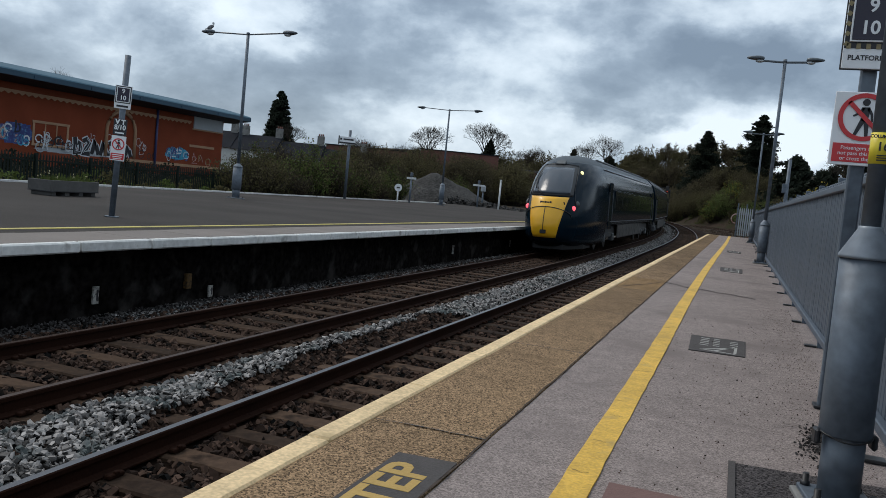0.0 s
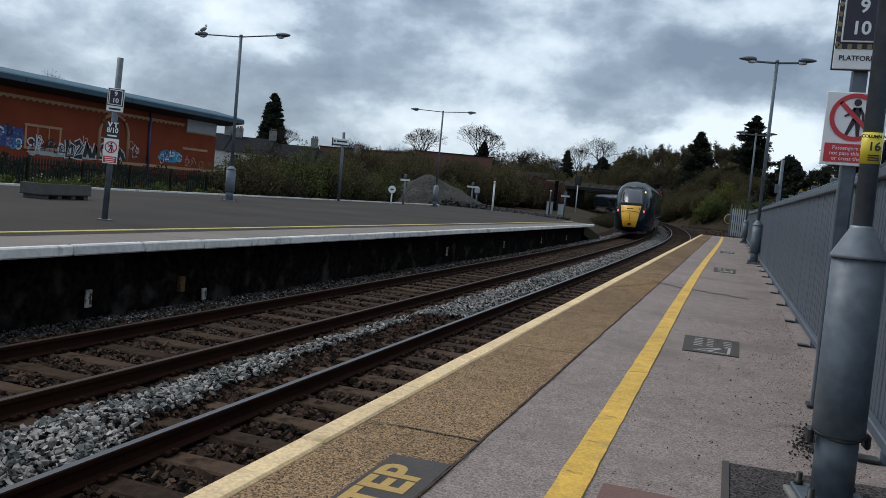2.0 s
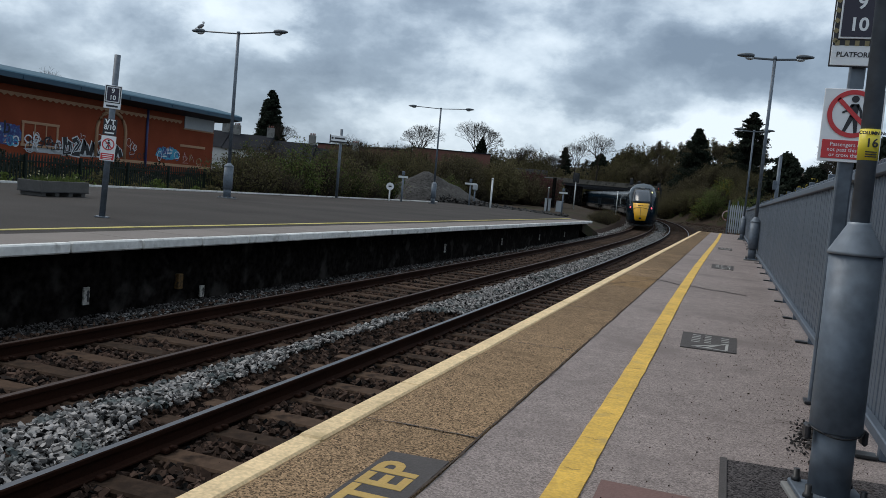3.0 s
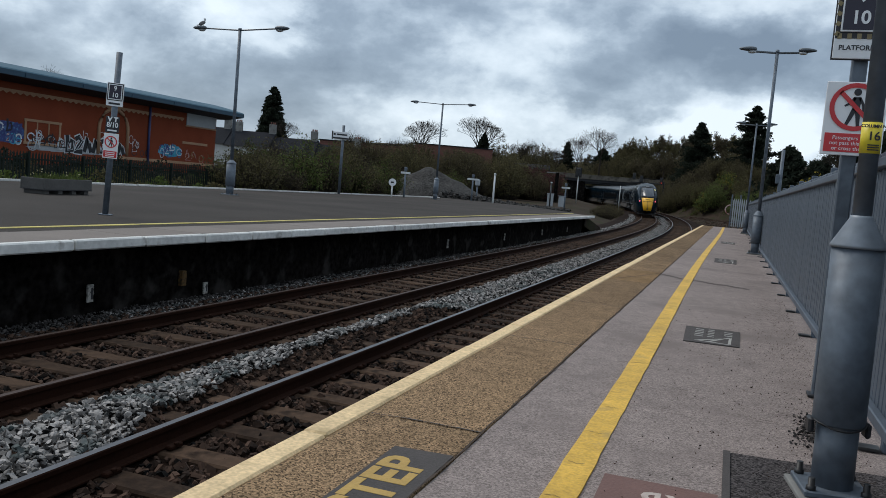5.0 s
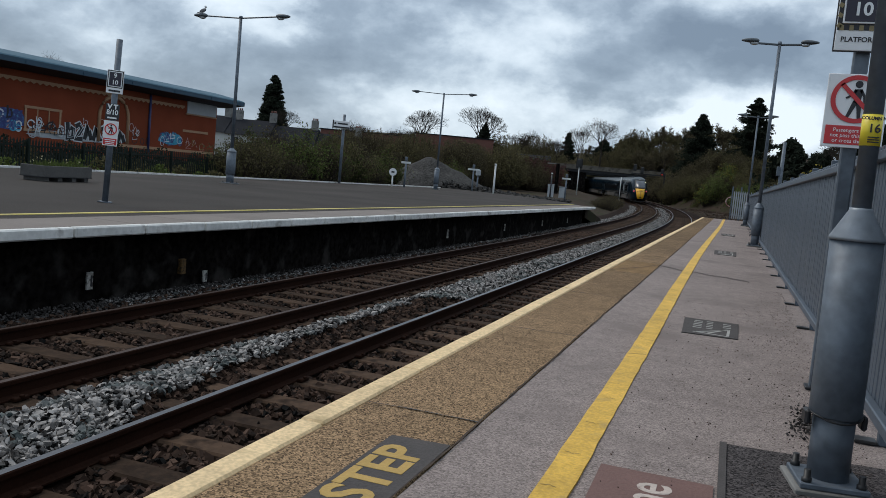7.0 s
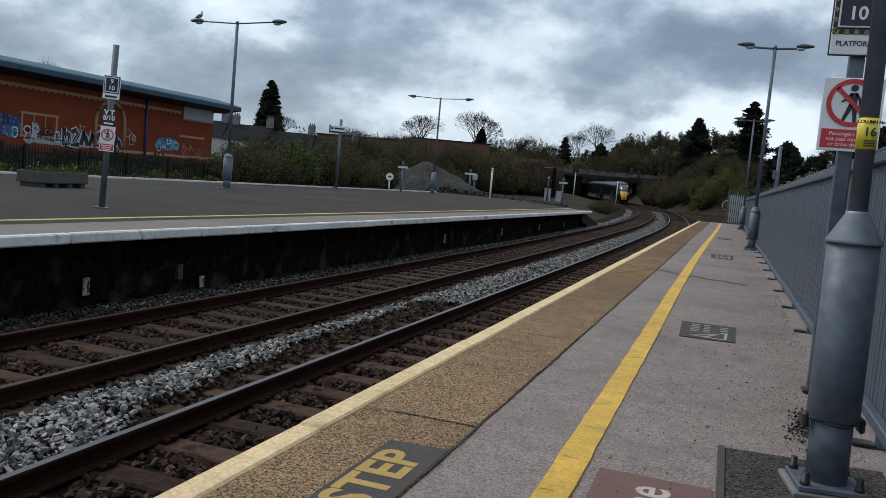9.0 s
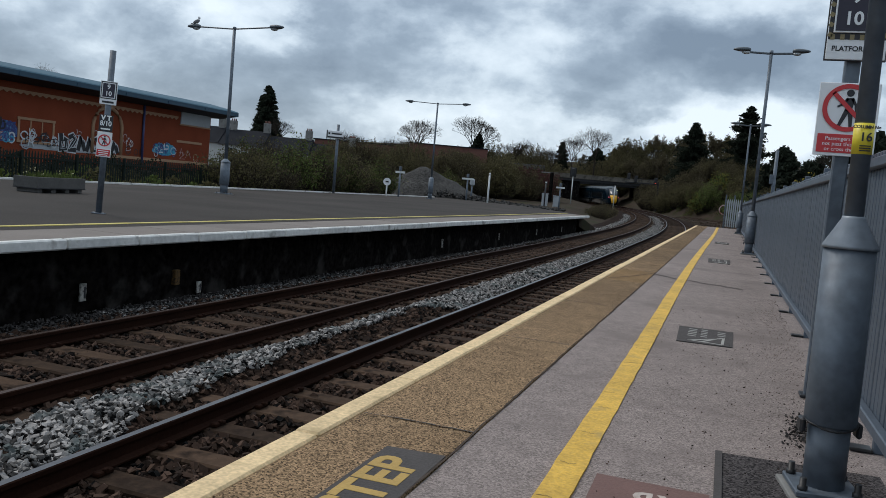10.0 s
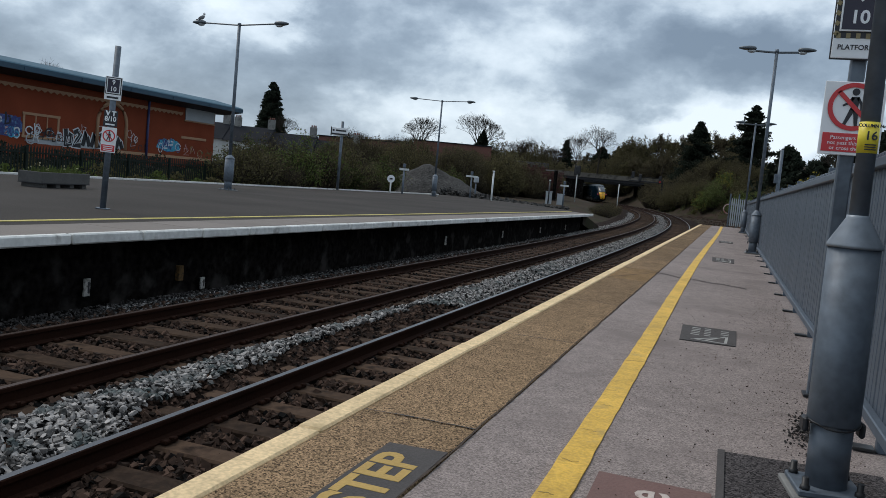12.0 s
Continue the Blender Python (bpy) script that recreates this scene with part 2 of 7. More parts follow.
M = {
    "earth": surface("earth", (0.040, 0.029, 0.022), 0.95, grain=6, blotch=0.25, vary=0.5, spec=0.06, stain=(0.030, 0.030, 0.015), stain_at=0.56),
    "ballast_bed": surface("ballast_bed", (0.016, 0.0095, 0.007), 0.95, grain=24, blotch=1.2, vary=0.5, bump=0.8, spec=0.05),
    "stone_dark": surface("stone_dark", (0.041, 0.0245, 0.0175), 0.9, grain=30, vary=0.55, island=0.9, spec=0.15),
    "stone_pale": surface("stone_pale", (0.178, 0.166, 0.158), 0.9, grain=25, vary=0.58, island=1.0, spec=0.2, stain=(0.105, 0.120, 0.117), stain_at=0.59),
    "rust": surface("rust", (0.0195, 0.0075, 0.0042), 0.85, grain=40, blotch=2, vary=0.4, spec=0.08),
    "rail_top": surface("rail_top", (0.105, 0.102, 0.108), 0.38, metal=0.8, grain=60, blotch=3, vary=0.2, bump=0.02),
    "rail_top_brown": surface("rail_top_brown", (0.034, 0.017, 0.012), 0.6, metal=0.1, grain=60, blotch=3, vary=0.25, bump=0.02, spec=0.3),
    "sleeper": surface("sleeper", (0.050, 0.0310, 0.0205), 0.9, grain=22, blotch=2.5, vary=0.5, spread=0.45, spec=0.1, stain=(0.020, 0.012, 0.008), stain_at=0.60),
    "asphalt": surface("asphalt", (0.230, 0.191, 0.177), 0.92, grain=7, blotch=0.45, vary=0.24, bump=0.30, spec=0.15, fleck=0.42, fleck_size=150, chips=True, stain=(0.176, 0.145, 0.135), stain_at=0.62),
    "asphalt_far": surface("asphalt_far", (0.051, 0.045, 0.041), 0.9, grain=40, blotch=0.30, vary=0.45, bump=0.2, spec=0.08),
    "joint_dirt": surface("joint_dirt", (0.070, 0.054, 0.045), 0.95, grain=40, blotch=5, vary=0.4, bump=0, spec=0.1),
    "patch": surface("patch", (0.058, 0.051, 0.051), 0.95, grain=30, blotch=6, vary=0.3, bump=0.8, spec=0.15, fleck=0.95, fleck_size=130, chips=True),
    "tan": surface("tan", (0.218, 0.144, 0.083), 0.95, grain=9, blotch=0.9, vary=0.34, bump=0.8, spec=0.12, spread=0.18, fleck=0.85, fleck_size=150, chips=True, stain=(0.150, 0.098, 0.056), stain_at=0.66),
    "tan_worn": surface("tan_worn", (0.225, 0.142, 0.072), 0.95, grain=9, blotch=1.1, vary=0.30, bump=0.7, spec=0.1, fleck=0.6, fleck_size=120, chips=True),
    "coping": surface("coping", (0.65, 0.478, 0.265), 0.8, grain=14, blotch=2.5, vary=0.20, spread=0.10, bump=0.2, fleck=0.14, fleck_size=60, stain=(0.42, 0.31, 0.16), stain_at=0.67),
    "coping_white": surface("coping_white", (0.64, 0.635, 0.61), 0.85, grain=12, blotch=1.6, vary=0.25, spread=0.22, stain=(0.20, 0.18, 0.16), stain_at=0.65),
    "coping_top": surface("coping_top", (0.160, 0.136, 0.120), 0.9, grain=40, blotch=1.2, vary=0.2, spread=0.2),
    "yellow_line": surface("yellow_line", (0.60, 0.362, 0.050), 0.7, grain=9, blotch=1.6, vary=0.30, bump=0.3, fleck=0.12, fleck_size=60, stain=(0.33, 0.235, 0.085), stain_at=0.675),
    "yellow_faded": surface("yellow_faded", (0.52, 0.43, 0.12), 0.8, grain=20, blotch=1.0, vary=0.2, stain=(0.22, 0.19, 0.10), stain_at=0.64),
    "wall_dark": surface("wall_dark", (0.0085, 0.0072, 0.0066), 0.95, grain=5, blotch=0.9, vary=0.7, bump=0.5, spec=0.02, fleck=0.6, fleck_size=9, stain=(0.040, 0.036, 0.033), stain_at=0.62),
    "galv": surface("galv", (0.108, 0.130, 0.158), 0.55, metal=0.25, grain=16, blotch=3.6, vary=0.5, bump=0.05),
    "galv_bright": surface("galv_bright", (0.20, 0.225, 0.255), 0.5, metal=0.25, grain=16, blotch=3.6, vary=0.4, bump=0.05),
    "galv_paint": surface("galv_paint", (0.078, 0.098, 0.126), 0.5, metal=0.15, grain=24, blotch=1.6, vary=0.28, bump=0.05, spread=0.06),
    "dark_metal": surface("dark_metal", (0.025, 0.025, 0.028), 0.5, metal=0.3, grain=40, vary=0.3),
    "black": surface("black", (0.012, 0.012, 0.013), 0.5, grain=40, vary=0.2, bump=0),
    "white_sign": surface("white_sign", (0.78, 0.79, 0.80), 0.4, grain=8, vary=0.05, bump=0),
    "plate_dirty": surface("plate_dirty", (0.42, 0.40, 0.37), 0.8, grain=30, blotch=6, vary=0.4, bump=0, stain=(0.06, 0.05, 0.045), stain_at=0.56),
    "ochre": surface("ochre", (0.115, 0.062, 0.016), 0.85, grain=20, blotch=9, vary=0.4, stain=(0.03, 0.018, 0.010), stain_at=0.55),
    "chipping": surface("chipping", (0.052, 0.047, 0.045), 0.9, grain=30, vary=0.45, island=0.9, spec=0.12),
    "faded_red": surface("faded_red", (0.34, 0.12, 0.11), 0.7, grain=9, blotch=3, vary=0.3, bump=0, stain=(0.45, 0.42, 0.40), stain_at=0.52),
    "red_sign": surface("red_sign", (0.55, 0.035, 0.04), 0.4, grain=8, vary=0.06, bump=0),
    "navy_sign": surface("navy_sign", (0.022, 0.018, 0.035), 0.4, grain=8, vary=0.1, bump=0),
    "yellow_sign": surface("yellow_sign", (0.75, 0.60, 0.04), 0.45, grain=8, vary=0.06, bump=0),
    "letter_black": surface("letter_black", (0.02, 0.02, 0.025), 0.5, grain=8, vary=0.1, bump=0),
    "step_mat": surface("step_mat", (0.080, 0.073, 0.071), 0.9, grain=90, blotch=4, vary=0.25, bump=0.4, spec=0.12),
    "step_letter": surface("step_letter", (0.40, 0.26, 0.075), 0.85, grain=90, blotch=5, vary=0.2, bump=0.3, stain=(0.24, 0.17, 0.08), stain_at=0.70),
    "red_patch": surface("red_patch", (0.150, 0.083, 0.072), 0.9, grain=80, blotch=3, vary=0.2, bump=0.3),
    "pale_letter": surface("pale_letter", (0.45, 0.38, 0.34), 0.9, grain=70, blotch=9, vary=0.25, bump=0.2, stain=(0.20, 0.13, 0.11), stain_at=0.66),
    "grey_mark": surface("grey_mark", (0.33, 0.32, 0.30), 0.9, grain=70, blotch=8, vary=0.25, bump=0.2),
    "brick": surface("brick", (0.200, 0.048, 0.023), 0.9, grain=14, blotch=0.35, vary=0.30, bump=0.2, spec=0.12),
    "brick_far": surface("brick_far", (0.145, 0.062, 0.048), 0.9, grain=6, blotch=0.4, vary=0.3, bump=0.1),
    "stone_trim": surface("stone_trim", (0.38, 0.235, 0.145), 0.9, grain=12, blotch=1, vary=0.2, spec=0.15),
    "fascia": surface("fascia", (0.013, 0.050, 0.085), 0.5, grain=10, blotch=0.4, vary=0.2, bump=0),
    "soffit_shaded": surface("soffit_shaded", (0.016, 0.026, 0.045), 0.7, grain=6, vary=0.2, bump=0),
    "roof_sheet": surface("roof_sheet", (0.060, 0.118, 0.160), 0.7, grain=5, blotch=0.3, vary=0.15, bump=0.05, spec=0.1),
    "louvre": surface("louvre", (0.36, 0.38, 0.40), 0.6, grain=6, blotch=0.8, vary=0.1, bump=0.05),
    "drainpipe": surface("drainpipe", (0.035, 0.05, 0.15), 0.5, grain=10, vary=0.2, bump=0),
    "paint_white": surface("paint_white", (0.55, 0.57, 0.60), 0.8, grain=7, blotch=0.9, vary=0.25, bump=0),
    "paint_black": surface("paint_black", (0.022, 0.022, 0.026), 0.8, grain=7, vary=0.2, bump=0),
    "paint_blue": surface("paint_blue", (0.040, 0.055, 0.19), 0.8, grain=5, blotch=2, vary=0.35, bump=0, stain=(0.08, 0.20, 0.36), stain_at=0.58),
    "paint_cyan": surface("paint_cyan", (0.05, 0.30, 0.45), 0.8, grain=5, blotch=2, vary=0.3, bump=0),
    "slate": surface("slate", (0.020, 0.021, 0.025), 0.9, grain=6, blotch=0.5, vary=0.3, spec=0.05),
    "render_white": surface("render_white", (0.52, 0.52, 0.50), 0.9, grain=4, blotch=0.6, vary=0.15),
    "window_dark": surface("window_dark", (0.02, 0.024, 0.028), 0.15, grain=3, vary=0.3, bump=0),
    "concrete": surface("concrete", (0.20, 0.195, 0.185), 0.9, grain=12, blotch=0.6, vary=0.25, stain=(0.09, 0.088, 0.08), stain_at=0.58),
    "gravel_heap": surface("gravel_heap", (0.048, 0.046, 0.044), 0.95, grain=5, blotch=0.6, vary=0.5, bump=0.9, spec=0.08, fleck=0.45, fleck_size=7),
    "planter": surface("planter", (0.080, 0.076, 0.072), 0.9, grain=12, blotch=2, vary=0.3),
    "green_fence": surface("green_fence", (0.008, 0.014, 0.011), 0.6, grain=20, vary=0.2, bump=0, spec=0.2),
    "bridge_stone": surface("bridge_stone", (0.150, 0.135, 0.115), 0.9, grain=5, blotch=0.5, vary=0.4, spec=0.1, stain=(0.07, 0.062, 0.052), stain_at=0.60),
    "chevron_tan": surface("chevron_tan", (0.26, 0.21, 0.11), 0.7, grain=20, vary=0.25, bump=0),
    "white_post": surface("white_post", (0.60, 0.61, 0.60), 0.7, grain=10, vary=0.12, bump=0),
    "bark": surface("bark", (0.036, 0.029, 0.023), 0.95, grain=12, blotch=1.5, vary=0.35, spec=0.12),
    "train_green": surface("train_green", (0.0034, 0.0105, 0.0180), 0.15, grain=3, blotch=0.6, vary=0.25, bump=0, spec=0.05),
    "train_roof": surface("train_roof", (0.040, 0.052, 0.062), 0.5, grain=6, blotch=0.8, vary=0.2, bump=0, spec=0.3),
    "train_yellow": surface("train_yellow", (0.78, 0.40, 0.012), 0.40, grain=4, blotch=0.8, vary=0.08, bump=0, coat=0.15),
    "train_glass": surface("train_glass", (0.010, 0.012, 0.014), 0.08, grain=3, vary=0.1, bump=0),
    "screen_glass": surface("screen_glass", (0.045, 0.055, 0.070), 0.22, grain=2, vary=0.15, bump=0),
    "skirt": surface("skirt", (0.085, 0.078, 0.072), 0.8, grain=12, blotch=1.5, vary=0.4, bump=0, spec=0.2, stain=(0.03, 0.028, 0.026), stain_at=0.6),
    "train_under": surface("train_under", (0.030, 0.029, 0.028), 0.8, grain=20, blotch=2, vary=0.35),
    "train_grey": surface("train_grey", (0.070, 0.075, 0.078), 0.6, grain=6, vary=0.3, bump=0),
    "tail_red": glow("tail_red", (1.0, 0.12, 0.16), 1.1),
    "lamp_amber": glow("lamp_amber", (1.0, 0.95, 0.45), 1.0),
    "signal_red": glow("signal_red", (1.0, 0.06, 0.03), 0.5),
    "paint_dirt": surface("paint_dirt", (0.22, 0.16, 0.06), 0.9, grain=40, vary=0.3, bump=0),
    "wheel": surface("wheel", (0.045, 0.040, 0.036), 0.6, metal=0.5, grain=20, vary=0.3),
    "gull": surface("gull", (0.16, 0.16, 0.17), 0.8, grain=20, vary=0.2, bump=0),
    "lantern": surface("lantern", (0.085, 0.10, 0.115), 0.45, metal=0.2, grain=12, vary=0.15, bump=0),
    "lens": surface("lens", (0.42, 0.44, 0.45), 0.25, grain=12, vary=0.1, bump=0),
}


def leafy(name, colour, vary):
    """Leaves and needles: light comes through them, and every tree and every leaf differs a little."""
    m = surface(name, colour, 0.8, grain=3, blotch=0.5, vary=vary, bump=0, island=0.30, spread=0.40, spec=0.1)
    t = m.node_tree
    b = t.nodes["Principled BSDF"]
    tr = t.nodes.new("ShaderNodeBsdfTranslucent")
    t.links.new(b.inputs["Base Color"].links[0].from_socket, tr.inputs[0])
    mx = t.nodes.new("ShaderNodeMixShader")
    mx.inputs[0].default_value = 0.25
    t.links.new(b.outputs[0], mx.inputs[1]), t.links.new(tr.outputs[0], mx.inputs[2])
    t.links.new(mx.outputs[0], t.nodes["Material Output"].inputs[0])
    return m


M["leaf_olive"] = leafy("leaf_olive", (0.104, 0.092, 0.044), 0.35)
M["leaf_green"] = leafy("leaf_green", (0.096, 0.126, 0.036), 0.35)
M["leaf_brown"] = leafy("leaf_brown", (0.094, 0.078, 0.046), 0.35)
M["leaf_dark"] = leafy("leaf_dark", (0.022, 0.028, 0.019), 0.35)
M["leaf_yellow"] = leafy("leaf_yellow", (0.190, 0.150, 0.030), 0.35)
M["leaf_red"] = leafy("leaf_red", (0.085, 0.035, 0.035), 0.3)
M["flower"] = leafy("flower", (0.50, 0.46, 0.30), 0.3)


# ---- building blocks ----
def link(name, mesh, material, parent=None, label=""):
    mesh.materials.clear()
    for m in (material if isinstance(material, (list, tuple)) else [material]):
        mesh.materials.append(m)
    ob = new(name, mesh)
    if parent is not None:
        ob.parent = parent
    return tagged(ob, label=label)


def part(name, bm, material, parent=None, label="", smooth=False):
    """Links a bmesh as one mesh object, under a thing or a part."""
    mesh = bpy.data.meshes.new(name)
    if smooth:
        for f in bm.faces:
            f.smooth = True
    bm.to_mesh(mesh)
    bm.free()
    return link(name, mesh, material, parent, label)


def raw(name, verts, faces, material, parent=None, label="", smooth=False):
    mesh = bpy.data.meshes.new(name)
    mesh.from_pydata([tuple(v) for v in verts], [], [tuple(f) for f in faces])
    if smooth:
        mesh.polygons.foreach_set("use_smooth", [True] * len(mesh.polygons))
    mesh.update()
    return link(name, mesh, material, parent, label)


def thing(name, m, label, category, group="", kind=""):
    ob = new(name)
    ob.matrix_world = m
    return tagged(ob, label, category, group, kind)


def box(bm, c, size, bevel=0.0, rot=None):
    """A bevelled box with its centre at c."""
    r = bmesh.ops.create_cube(bm, size=1.0)
    vs = r["verts"]
    bmesh.ops.scale(bm, vec=size, verts=vs)
    if bevel:
        es = list({e for v in vs for e in v.link_edges})
        vs = list({v for f in bmesh.ops.bevel(bm, geom=es, offset=bevel, segments=1, affect="EDGES")["faces"] for v in f.verts} | {v for v in vs if v.is_valid})
    if rot is not None:
        bmesh.ops.transform(bm, matrix=rot, verts=vs)
    bmesh.ops.translate(bm, vec=c, verts=vs)
    return vs


def boxed(c, size, bevel=0.0, rot=None):
    bm = bmesh.new()
    box(bm, c, size, bevel, rot)
    return bm


def tube(V, F, pts, radii, n=8, cap=True):
    """Adds a tapered tube through pts to the lists V and F."""
    pts = [Vector(p) for p in pts]
    base = len(V)
    for i, p in enumerate(pts):
        d = (pts[min(i + 1, len(pts) - 1)] - pts[max(i - 1, 0)]).normalized()
        a = d.orthogonal().normalized() if abs(d.z) < 0.9 else (Vector((1, 0, 0)) - d * d.x).normalized()
        b = d.cross(a)
        for k in range(n):
            w = 2 * math.pi * k / n
            V.append(p + (a * math.cos(w) + b * math.sin(w)) * radii[i])
    for i in range(len(pts) - 1):
        for k in range(n):
            q, r = base + i * n + k, base + i * n + (k + 1) % n
            F.append((q, r, r + n, q + n))
    if cap:
        F.append(tuple(base + k for k in reversed(range(n))))
        F.append(tuple(base + (len(pts) - 1) * n + k for k in range(n)))


def tubed(name, pts, radii, material, parent=None, label="", n=14):
    V, F = [], []
    tube(V, F, pts, radii, n)
    ob = raw(name, V, F, material, parent, label)
    for poly in ob.data.polygons:
        poly.use_smooth = len(poly.vertices) == 4
    return ob


def prism(outline, depth_vec):
    """A bmesh: the outline (3D points) pushed along depth_vec."""
    bm = bmesh.new()
    a = [bm.verts.new(p) for p in outline]
    b = [bm.verts.new(Vector(p) + Vector(depth_vec)) for p in outline]
    bm.faces.new(a), bm.faces.new(list(reversed(b)))
    for i in range(len(a)):
        j = (i + 1) % len(a)
        bm.faces.new((a[j], a[i], b[i], b[j]))
    bmesh.ops.recalc_face_normals(bm, faces=bm.faces)
    return bm


def letters(name, text, size, m, material, parent=None, depth=0.002, bold=0.0, sx=1.0):
    """Lettering in the built-in font as a mesh; its plane is the local xy plane of m, centred."""
    cu = bpy.data.curves.new(name, "FONT")
    cu.body, cu.size, cu.extrude, cu.offset = text, size, depth, bold
    cu.align_x, cu.align_y, cu.resolution_u = "CENTER", "CENTER", 3
    tmp = bpy.data.objects.new("lettering_source", cu)
    scene.collection.objects.link(tmp)
    mesh = bpy.data.meshes.new_from_object(tmp.evaluated_get(bpy.context.evaluated_depsgraph_get()))
    bpy.data.objects.remove(tmp)
    mesh.transform(m @ Matrix.Diagonal((sx, 1, 1, 1)))
    mesh.name = name
    return link(name, mesh, material, parent)


# ---- the line of the railway ----
BEND, BEND_AT, RISE, RISE_AT = 450.0, 45.0, 0.005, 30.0
BASE_X, RAIL_Z = -4.60, -0.90
OFFS_NEAR, OFFS_FAR = 1.49, -1.51


def along(s, o, z=0.0):
    """The point s metres up the line, o metres right of its middle, z above the rails."""
    h = RAIL_Z + RISE * max(0.0, s - RISE_AT) + z
    if s < BEND_AT:
        return Vector((BASE_X + o, s, h))
    a = (s - BEND_AT) / BEND
    return Vector((BASE_X - BEND + (BEND + o) * math.cos(a), BEND_AT + (BEND + o) * math.sin(a), h))


def offset_of(x, y):
    """How far right of the line's middle a place lies, and how far up the line."""
    if y < BEND_AT:
        return x - BASE_X, y
    dx, dy = x - (BASE_X - BEND), y - BEND_AT
    return math.hypot(dx, dy) - BEND, BEND_AT + BEND * math.atan2(dy, dx)


def heading(s):
    return 0.0 if s < BEND_AT else math.degrees((s - BEND_AT) / BEND)


def smooth(a, b, v):
    k = min(1.0, max(0.0, (v - a) / (b - a)))
    return k * k * (3 - 2 * k)


def ground_z(x, y):
    o, s = offset_of(x, y)
    if y > 3000:
        o, s = 400.0, y
    bed = RAIL_Z + RISE * max(0.0, min(s, 400) - RISE_AT) - 0.36
    foot = 3.9 + 7.5 * smooth(52, 58, y) - 6.0 * smooth(112, 138, y)   # the flat cess is wide beyond the platform end
    right = smooth(foot, foot + 2.6, o) * ((1.05 + 0.35 * smooth(50, 75, y) + 0.45 * smooth(75, 140, y)) * (0.35 + 0.65 * smooth(50, 58, y)) + 0.012 * max(0, o - 6))
    right += 0.22 * smooth(3.9, 6.0, o) * smooth(52, 58, y) * (1 - smooth(foot, foot + 2.6, o))
    left = smooth(4.4, 9.0, -o) * (0.75 + 0.35 * smooth(20, 40, -x))
    far = smooth(165, 260, y) * smooth(9, 40, abs(o)) * 8.0
    road = smooth(9.0, 13.0, o) * smooth(120, 146, y) * 4.6 + smooth(28, 34, -o) * smooth(132, 148, y) * (1 - smooth(50, 80, -o)) * 4.2
    wob = 0.10 * noise.noise(Vector((x * 0.21, y * 0.21, 0.3))) * smooth(4.4, 6.5, abs(o))
    return bed + right + left + far + min(road, 4.6) + wob


def lines(marks):
    out = []
    for a, b, step in marks:
        n = max(1, round((b - a) / step))
        out += [a + (b - a) * i / n for i in range(n)]
    return out + [marks[-1][1]]


gx = lines([(-3000, -400, 400), (-400, -120, 28), (-120, -30, 4.5), (-30, 12, 1.0), (12, 60, 4), (60, 400, 34), (400, 3000, 400)])
gy = lines([(-3000, -200, 400), (-200, -20, 30), (-20, 45, 3), (45, 130, 1.7), (130, 280, 3.0), (280, 600, 30), (600, 4200, 450)])
gv = [(x, y, ground_z(x, y)) for y in gy for x in gx]
gf = [(j * len(gx) + i, j * len(gx) + i + 1, (j + 1) * len(gx) + i + 1, (j + 1) * len(gx) + i) for j in range(len(gy) - 1) for i in range(len(gx) - 1)]
ground = raw("ground", gv, gf, M["earth"], smooth=True)
tagged(ground, "brown earth and scrubby grass beside the railway", "ground", kind="structure")

# the ballast bed, a low flat-topped ribbon under both tracks; its dark colour stands for shaded gaps between stones
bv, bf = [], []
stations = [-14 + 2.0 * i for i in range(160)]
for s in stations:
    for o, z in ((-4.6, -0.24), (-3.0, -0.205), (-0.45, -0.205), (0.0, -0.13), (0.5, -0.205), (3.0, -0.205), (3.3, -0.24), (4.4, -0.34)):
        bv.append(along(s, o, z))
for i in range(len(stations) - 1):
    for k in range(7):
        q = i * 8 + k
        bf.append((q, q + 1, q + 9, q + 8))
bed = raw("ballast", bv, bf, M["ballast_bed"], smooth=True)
tagged(bed, "dark brown crushed-stone ballast bed under two tracks", "ballast", kind="structure")

# rails: one swept steel section each
SECTION = [(-0.070, -0.159), (0.070, -0.159), (0.070, -0.147), (0.012, -0.130), (0.010, -0.050), (0.035, -0.038), (0.036, -0.008), (0.028, 0.0), (-0.028, 0.0), (-0.036, -0.008), (-0.035, -0.038), (-0.010, -0.050), (-0.012, -0.130), (-0.070, -0.147)]


def rail_on(track, off, top):
    V, F = [], []
    st = lines([(-14, 44, 4.0), (44, 300, 4.0)])
    n = len(SECTION)
    for s in st:
        V += [along(s, off + a, b) for a, b in SECTION]
    for i in range(len(st) - 1):
        F += [(i * n + k, i * n + (k + 1) % n, (i + 1) * n + (k + 1) % n, (i + 1) * n + k) for k in range(n)]
    rail = raw("rail", V, F, [M["rust"], top], track)
    for k, poly in enumerate(rail.data.polygons):
        poly.material_index = 1 if k % n == 7 else 0
    return rail


SLEEPER_BM = boxed((0, 0, 0), (2.55, 0.26, 0.14), 0.018)
sleeper_mesh = bpy.data.meshes.new("sleeper")
SLEEPER_BM.to_mesh(sleeper_mesh)
sleeper_mesh.materials.append(M["sleeper"])
cb = bmesh.new()
for sx in (-1, 1):
    box(cb, (sx * 0.105, 0, 0.02), (0.06, 0.15, 0.035), 0.008)
    box(cb, (sx * 0.125, 0, 0.035), (0.03, 0.04, 0.035), 0.006)
chair_mesh = bpy.data.meshes.new("rail_chair")
cb.to_mesh(chair_mesh)
chair_mesh.materials.append(M["rust"])


